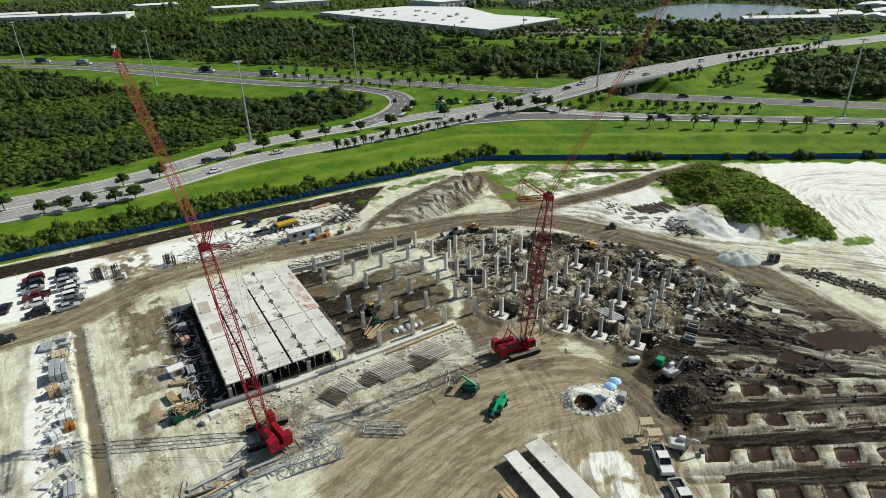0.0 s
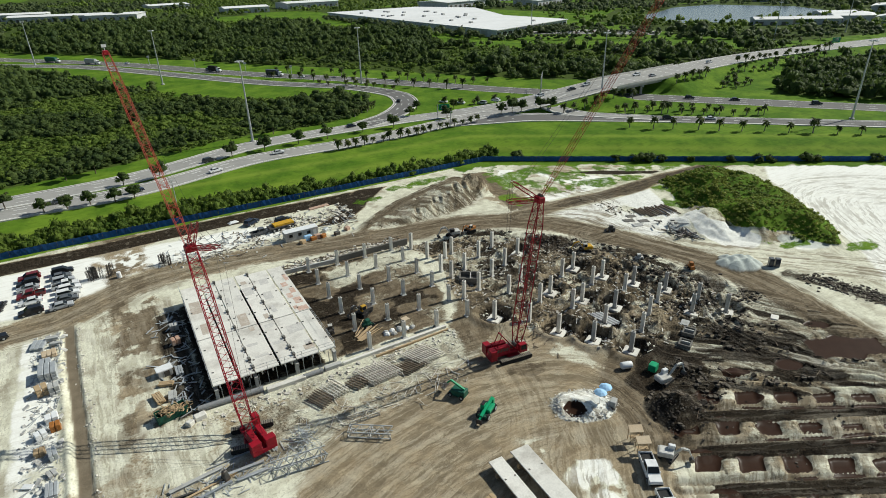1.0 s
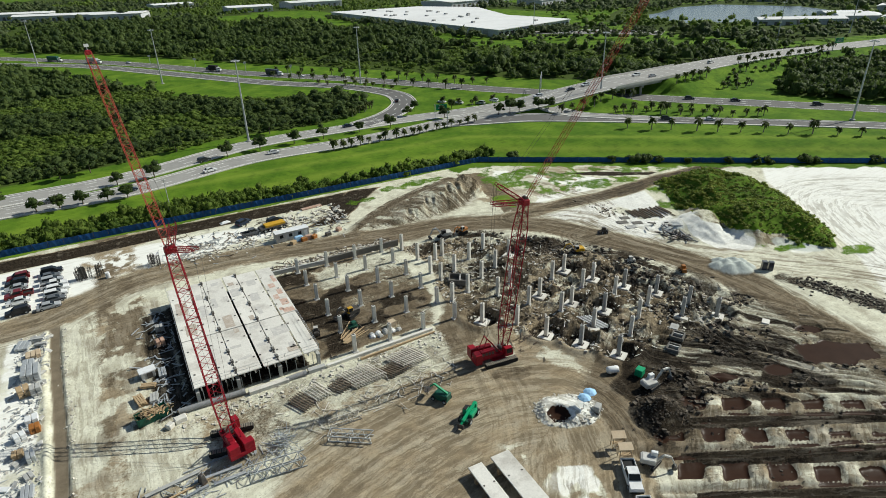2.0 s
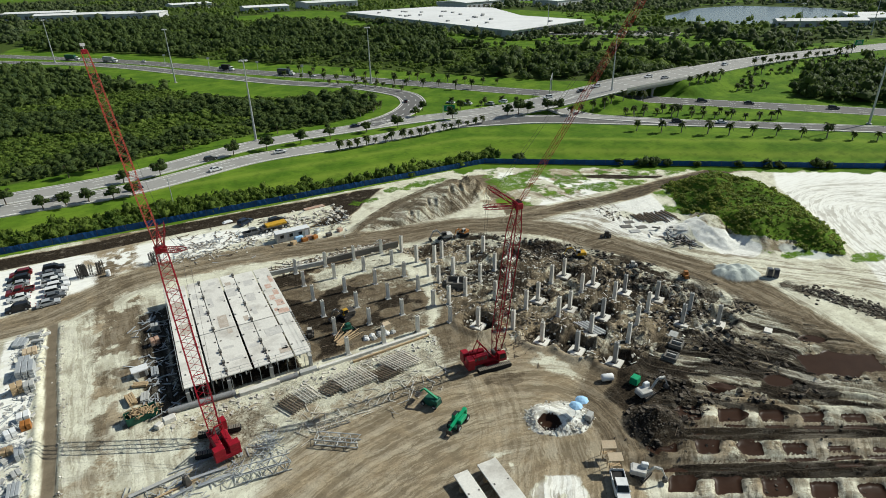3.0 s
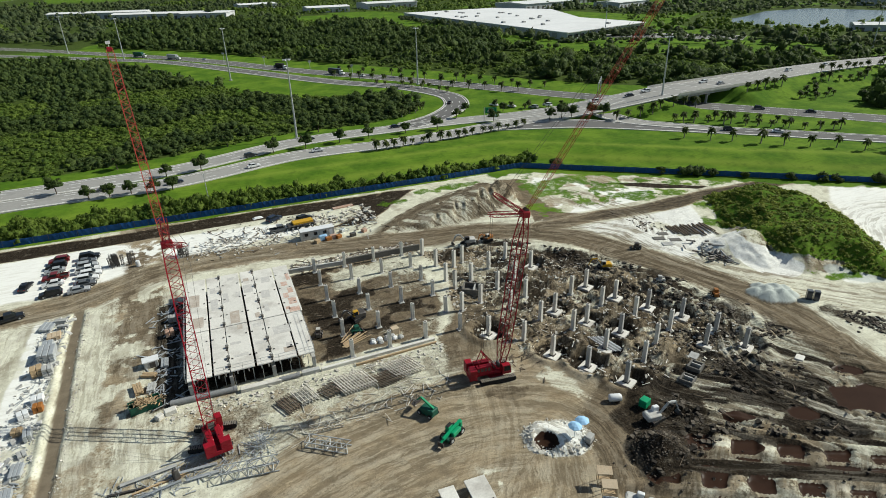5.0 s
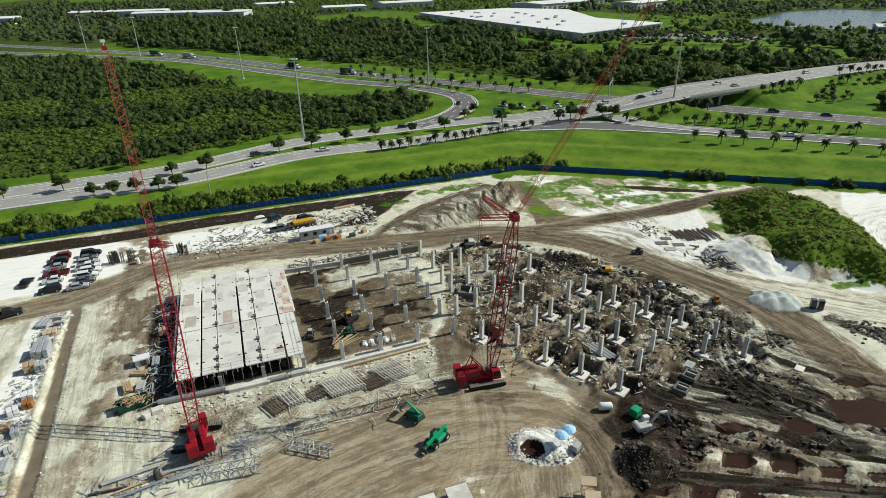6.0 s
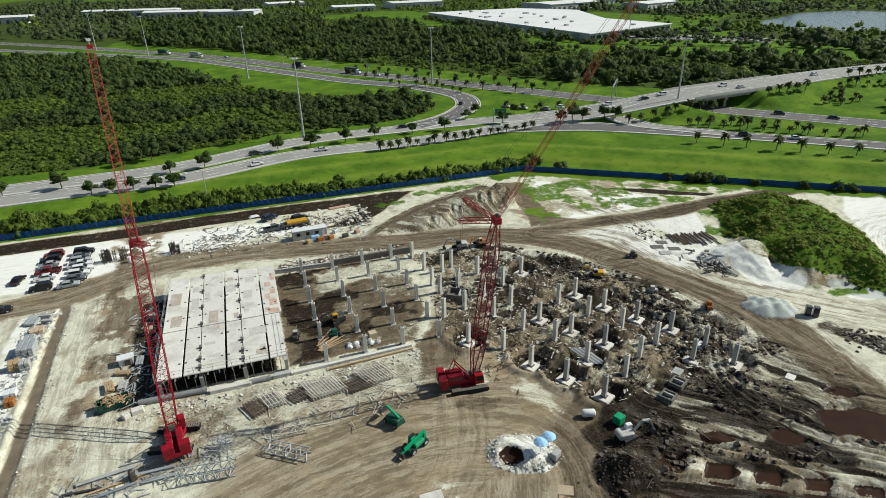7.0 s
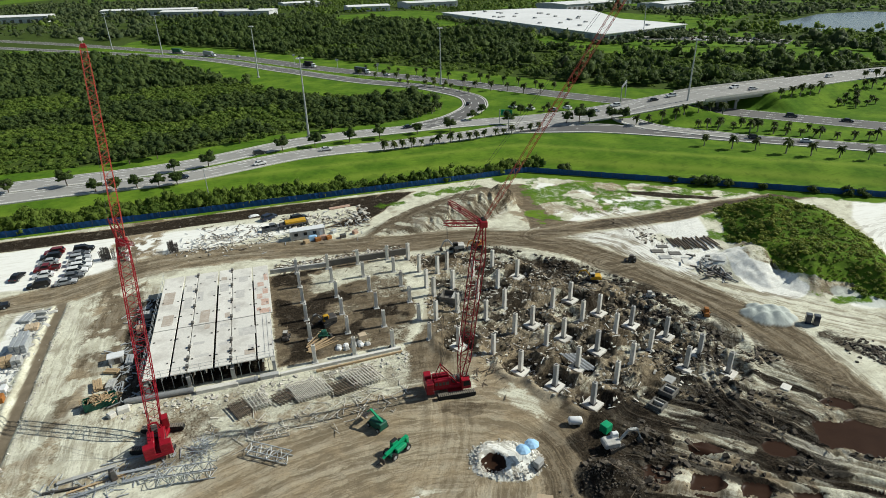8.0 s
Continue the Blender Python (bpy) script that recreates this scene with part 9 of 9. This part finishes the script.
part("shaft", Shape().bar((0, 0, -0.4), (0, 0, 9.5), 0.12, 8, 0.08), M_GALV, pole)
part("arm", Shape().bar((-0.6, 0, 9.0), (0.6, 0, 9.0), 0.05), M_GALV, pole)

# logs and broken piles on the white sand
lr = random.Random(6)
for k in range(22):
    t = k / 21
    x, y = 108.6 + 8.6 * t + lr.uniform(-0.1, 0.1), 92.2 - 2.0 * t + lr.uniform(-0.8, 0.8)
    l_, a = lr.uniform(3.0, 6.0), 0.15 + lr.uniform(-0.12, 0.12)
    z = ground_z(x, y) + 0.14
    solid("pile_log", Shape().bar((x, y, z), (x + l_ * math.cos(a - 1.9), y + l_ * math.sin(a - 1.9), z + 0.05), 0.17, 7, 0.13), M_BARK, "dark timber pile lying on white sand", "log", "timber piles on sand")
for k in range(46):
    x, y = 107.3 + lr.gauss(0, 1.0), 77.0 + lr.gauss(0, 2.6)
    l_, a = lr.uniform(0.8, 2.6), lr.uniform(0, 6.28)
    z = ground_z(x, y) + lr.uniform(0.1, 0.5)
    solid("timber_pile_stump", Shape().bar((x, y, z), (x + l_ * math.cos(a), y + l_ * math.sin(a), z + lr.uniform(-0.2, 0.4)), 0.2, 6, 0.15), M_STEEL if k % 3 else M_CONC_GREY, "broken dark pile stump in a heap", "rubble", "broken pile heap")
# ---- rubble and scraps: uncountable ----
def lumps(name, spots_, mat, label, category, smin, smax, flat=0.7, seed=1):
    rng = np.random.default_rng(seed)
    cube = np.array([(x, y, z) for z in (-1, 1) for x, y in ((-1, -1), (1, -1), (1, 1), (-1, 1))], float)
    faces = np.array([(3, 2, 1, 0), (4, 5, 6, 7), (0, 1, 5, 4), (1, 2, 6, 5), (2, 3, 7, 6), (3, 0, 4, 7)])
    n = len(spots_)
    z = level_at(spots_[:, 0], spots_[:, 1])
    s = smin + (smax - smin) * rng.random(n) ** 2.2
    v = cube[None] * (1 + rng.uniform(-0.35, 0.35, (n, 8, 3)))
    v *= (s[:, None, None] / 2) * np.stack([1 + 0.8 * rng.random(n), np.ones(n), flat * np.ones(n)], 1)[:, None]
    a, b = rng.uniform(0, 6.283, n), rng.normal(0, 0.35, n)
    ca, sa, cb, sb = np.cos(a)[:, None], np.sin(a)[:, None], np.cos(b)[:, None], np.sin(b)[:, None]
    x, y, zz = v[..., 0], v[..., 1], v[..., 2]
    x, zz = cb * x + sb * zz, -sb * x + cb * zz
    w = np.stack([ca * x - sa * y + spots_[:, :1], sa * x + ca * y + spots_[:, 1:], zz + z[:, None] + (s * 0.12)[:, None]], -1).reshape(-1, 3)
    f = (faces[None] + 8 * np.arange(n)[:, None, None]).reshape(-1, 4)
    return tagged(new(name, np_mesh(name, w, f, mat)), label, category, kind="stuff")


def scraps(name, spots_, mat, label, category, lmin, lmax, thick, seed):
    rng = np.random.default_rng(seed)
    cube = np.array([(x, y, z) for z in (-1, 1) for x, y in ((-1, -1), (1, -1), (1, 1), (-1, 1))], float)
    faces = np.array([(3, 2, 1, 0), (4, 5, 6, 7), (0, 1, 5, 4), (1, 2, 6, 5), (2, 3, 7, 6), (3, 0, 4, 7)])
    n = len(spots_)
    z = level_at(spots_[:, 0], spots_[:, 1])
    ln, w = rng.uniform(lmin, lmax, n), thick * rng.uniform(0.6, 2.2, n)
    v = cube[None] * np.stack([ln / 2, w / 2, np.full(n, thick / 2)], 1)[:, None]
    a, b = rng.uniform(0, 6.283, n), rng.normal(0, 0.16, n)
    ca, sa, cb, sb = np.cos(a)[:, None], np.sin(a)[:, None], np.cos(b)[:, None], np.sin(b)[:, None]
    x, y, zz = v[..., 0], v[..., 1], v[..., 2]
    x, zz = cb * x + sb * zz, -sb * x + cb * zz
    p = np.stack([ca * x - sa * y + spots_[:, :1], sa * x + ca * y + spots_[:, 1:], zz + z[:, None] + 0.12], -1).reshape(-1, 3)
    f = (faces[None] + 8 * np.arange(n)[:, None, None]).reshape(-1, 4)
    return tagged(new(name, np_mesh(name, p, f, mat)), label, category, kind="stuff")


drng = np.random.default_rng(51)
dry = lambda x, y: np.hypot((x - 94.5) / 6.8, (y - 34.2 + 0.35 * (x - 94.5)) / 3.5) > 1
q = spots(MUCK, 0.62, 0.5, lambda x, y: (fbm(x, y, 4) > 0.5) & dry(x, y), 61)
lumps("muck_clods", q, M_RUBBLE, "dark clods and broken roots over dug muck", "rubble", 0.08, 0.55, 0.6, 1)
q = spots(FOOTINGS, 0.72, 0.5, lambda x, y: fbm(x + 5, y, 4) > 0.54, 62)
lumps("earth_clods", q, M_EARTH, "clods of brown earth between column footings", "rubble", 0.08, 0.5, 0.6, 2)
q = spots(FOOTINGS, 1.05, 0.5, lambda x, y: fbm(x, y + 40, 5) > 0.44, 63)
lumps("pale_clods", q, M_ROCK, "pale broken stones between column footings", "rubble", 0.1, 0.4, 0.6, 3)
q = spots(MUCK, 3.8, 0.5, dry, 64)
scraps("muck_scraps", q, M_BARK, "broken boards and roots in dug muck", "scraps", 0.4, 1.8, 0.07, 4)
q = spots(FOOTINGS, 2.5, 0.5, None, 65)
scraps("footing_scraps", q, M_CONC, "grey board offcuts between the columns", "scraps", 0.3, 1.5, 0.07, 5)
q = spots([(25, 73), (25, 105), (52, 105), (52, 73)], 3.2, 0.5, None, 66)
scraps("field_scraps", q, M_BARK, "timber offcuts between the grid columns", "scraps", 0.3, 1.5, 0.06, 6)
ra = np.linspace(0, 6.28, 700)
q = np.column_stack([50 + 0.91 * 3.9 * np.cos(ra) + 0.41 * 2.6 * np.sin(ra), 45.1 - 0.41 * 3.9 * np.cos(ra) + 0.91 * 2.6 * np.sin(ra)]) + drng.normal(0, 0.45, (700, 2))
lumps("ring_rocks", q, M_ROCK, "pale rocks heaped round a water hole", "rocks", 0.05, 0.22, 0.7, 7)
q = np.column_stack([drng.uniform(8, 27, 300), drng.normal(124.8, 2.2, 300)])
lumps("broken_concrete", q, M_ROCK, "broken pale concrete strewn along the haul road", "rubble", 0.1, 0.55, 0.6, 8)
q = np.column_stack([drng.uniform(30, 50, 260), drng.normal(131, 2.6, 260)])
lumps("broken_concrete", q, M_ROCK, "broken pale concrete near the mud lane", "rubble", 0.12, 0.75, 0.6, 9)
q = np.column_stack([drng.uniform(26, 53, 520), drng.normal(107.6, 1.1, 520)])
lumps("wall_rubble", q, M_ROCK, "rubble and offcuts behind the retaining wall", "rubble", 0.1, 0.5, 0.6, 10)
q = np.column_stack([drng.uniform(3, 44, 420), drng.normal(69.3, 1.2, 420)])
lumps("beam_rubble", q, M_ROCK, "broken stones along the grade beam", "rubble", 0.08, 0.42, 0.6, 11)
q = np.column_stack([drng.uniform(14, 42, 130), drng.normal(61.5, 2.2, 130)])
scraps("yard_scraps", q, M_REBAR, "loose bars and boards strewn on sand", "scraps", 0.5, 2.6, 0.055, 12)
q = np.column_stack([drng.uniform(-18, -12.9, 360), drng.uniform(45, 106, 360)])
lumps("strip_stones", q, M_ROCK, "pale stones beside the trench", "stones", 0.06, 0.28, 0.6, 13)
ty = drng.uniform(20, 106, 520)
q = np.column_stack([trench_x(ty) + drng.normal(1.35, 0.3, 520), ty])
lumps("trench_stones", q, M_ROCK, "pale spoil stones along the trench", "stones", 0.06, 0.24, 0.6, 14)
q = np.column_stack([drng.normal(3.0, 1.4, 120), drng.uniform(72, 103, 120)])
scraps("shade_scraps", q, M_GALV, "shores and offcuts in the shade of the deck", "scraps", 0.5, 2.4, 0.10, 15)
t_ = drng.random(700)
q = np.column_stack([111 + 5 * t_, 50 - 16 * t_]) + drng.normal(0, 1.3, (700, 2))
lumps("dark_rocks", q, M_RUBBLE, "dark rocks in a long heap beside the haul road", "rocks", 0.08, 0.42, 0.7, 16)
q = spots(PIT_AREA, 1.3, 0.5, lambda x, y: fbm(x, y, 4) > 0.5, 67)
lumps("pit_clods", q, M_RUBBLE, "dark clods round the footing pits", "rubble", 0.08, 0.3, 0.6, 17)
q = np.column_stack([drng.normal(60.3, 2.2, 520), drng.normal(38.2, 1.8, 520)])
lumps("spoil_clods", q, M_RUBBLE, "dark clods and roots on a spoil heap", "rubble", 0.05, 0.22, 0.7, 18)
q = np.column_stack([drng.uniform(4, 50, 190), drng.normal(126.5, 3.6, 190)])
scraps("lane_scraps", q, M_GALV, "pale boards and bars strewn along the haul road", "scraps", 0.5, 2.6, 0.08, 22)
q = np.column_stack([drng.uniform(10, 50, 160), drng.normal(128, 4.2, 160)])
scraps("lane_timber", q, M_BARK, "dark timber strewn along the haul road", "scraps", 0.5, 2.8, 0.09, 23)
q = np.column_stack([drng.uniform(-17.8, -12.6, 300), drng.uniform(44, 106, 300)])
lumps("strip_goods", q, M_DIRTY_WHITE, "small pale packs and offcuts strewn by the trench", "goods", 0.15, 0.7, 0.5, 24)
q = np.column_stack([drng.uniform(26, 53, 240), drng.normal(107.4, 1.3, 240)])
scraps("wall_scraps", q, M_BARK, "dark timber strewn behind the retaining wall", "scraps", 0.5, 2.0, 0.08, 25)
q = np.column_stack([drng.uniform(52, 68, 80), drng.normal(62, 2.6, 80)])
scraps("edge_scraps", q, M_BARK, "dark offcuts strewn at the edge of the dug earth", "scraps", 0.4, 1.8, 0.06, 26)
solid("white_sheet", Shape().box(22.6, 139.6, ground_z(22.6, 139.6), 2.6, 1.2, 0.35, 15, 0.12, 0.7), M_WHITE, "crumpled white sheet lying by the fence", "sheet")
q = np.column_stack([drng.uniform(-17.5, -13.2, 260), drng.uniform(44, 105, 260)])
scraps("strip_scraps", q, M_GALV, "pale metal frames and offcuts strewn by the trench", "scraps", 0.4, 2.2, 0.06, 19)
q = np.column_stack([drng.uniform(-4, 15, 150), drng.normal(57.2, 1.5, 150)])
scraps("crane_scraps", q, M_GALV, "pale steel offcuts strewn behind the crane", "scraps", 0.4, 2.2, 0.06, 20)
q = np.column_stack([drng.normal(105, 1.6, 90), drng.normal(96, 4.0, 90)])
lumps("field_clods", q, M_RUBBLE, "dark clods dropped on the white sand", "rubble", 0.1, 0.4, 0.6, 21)


# ---- from plan units to metres ----
for ob in list(scene.objects):
    if ob.parent is None and ob.type in ('MESH', 'EMPTY'):
        ob.matrix_basis = Matrix.Scale(UNIT, 4) @ ob.matrix_basis
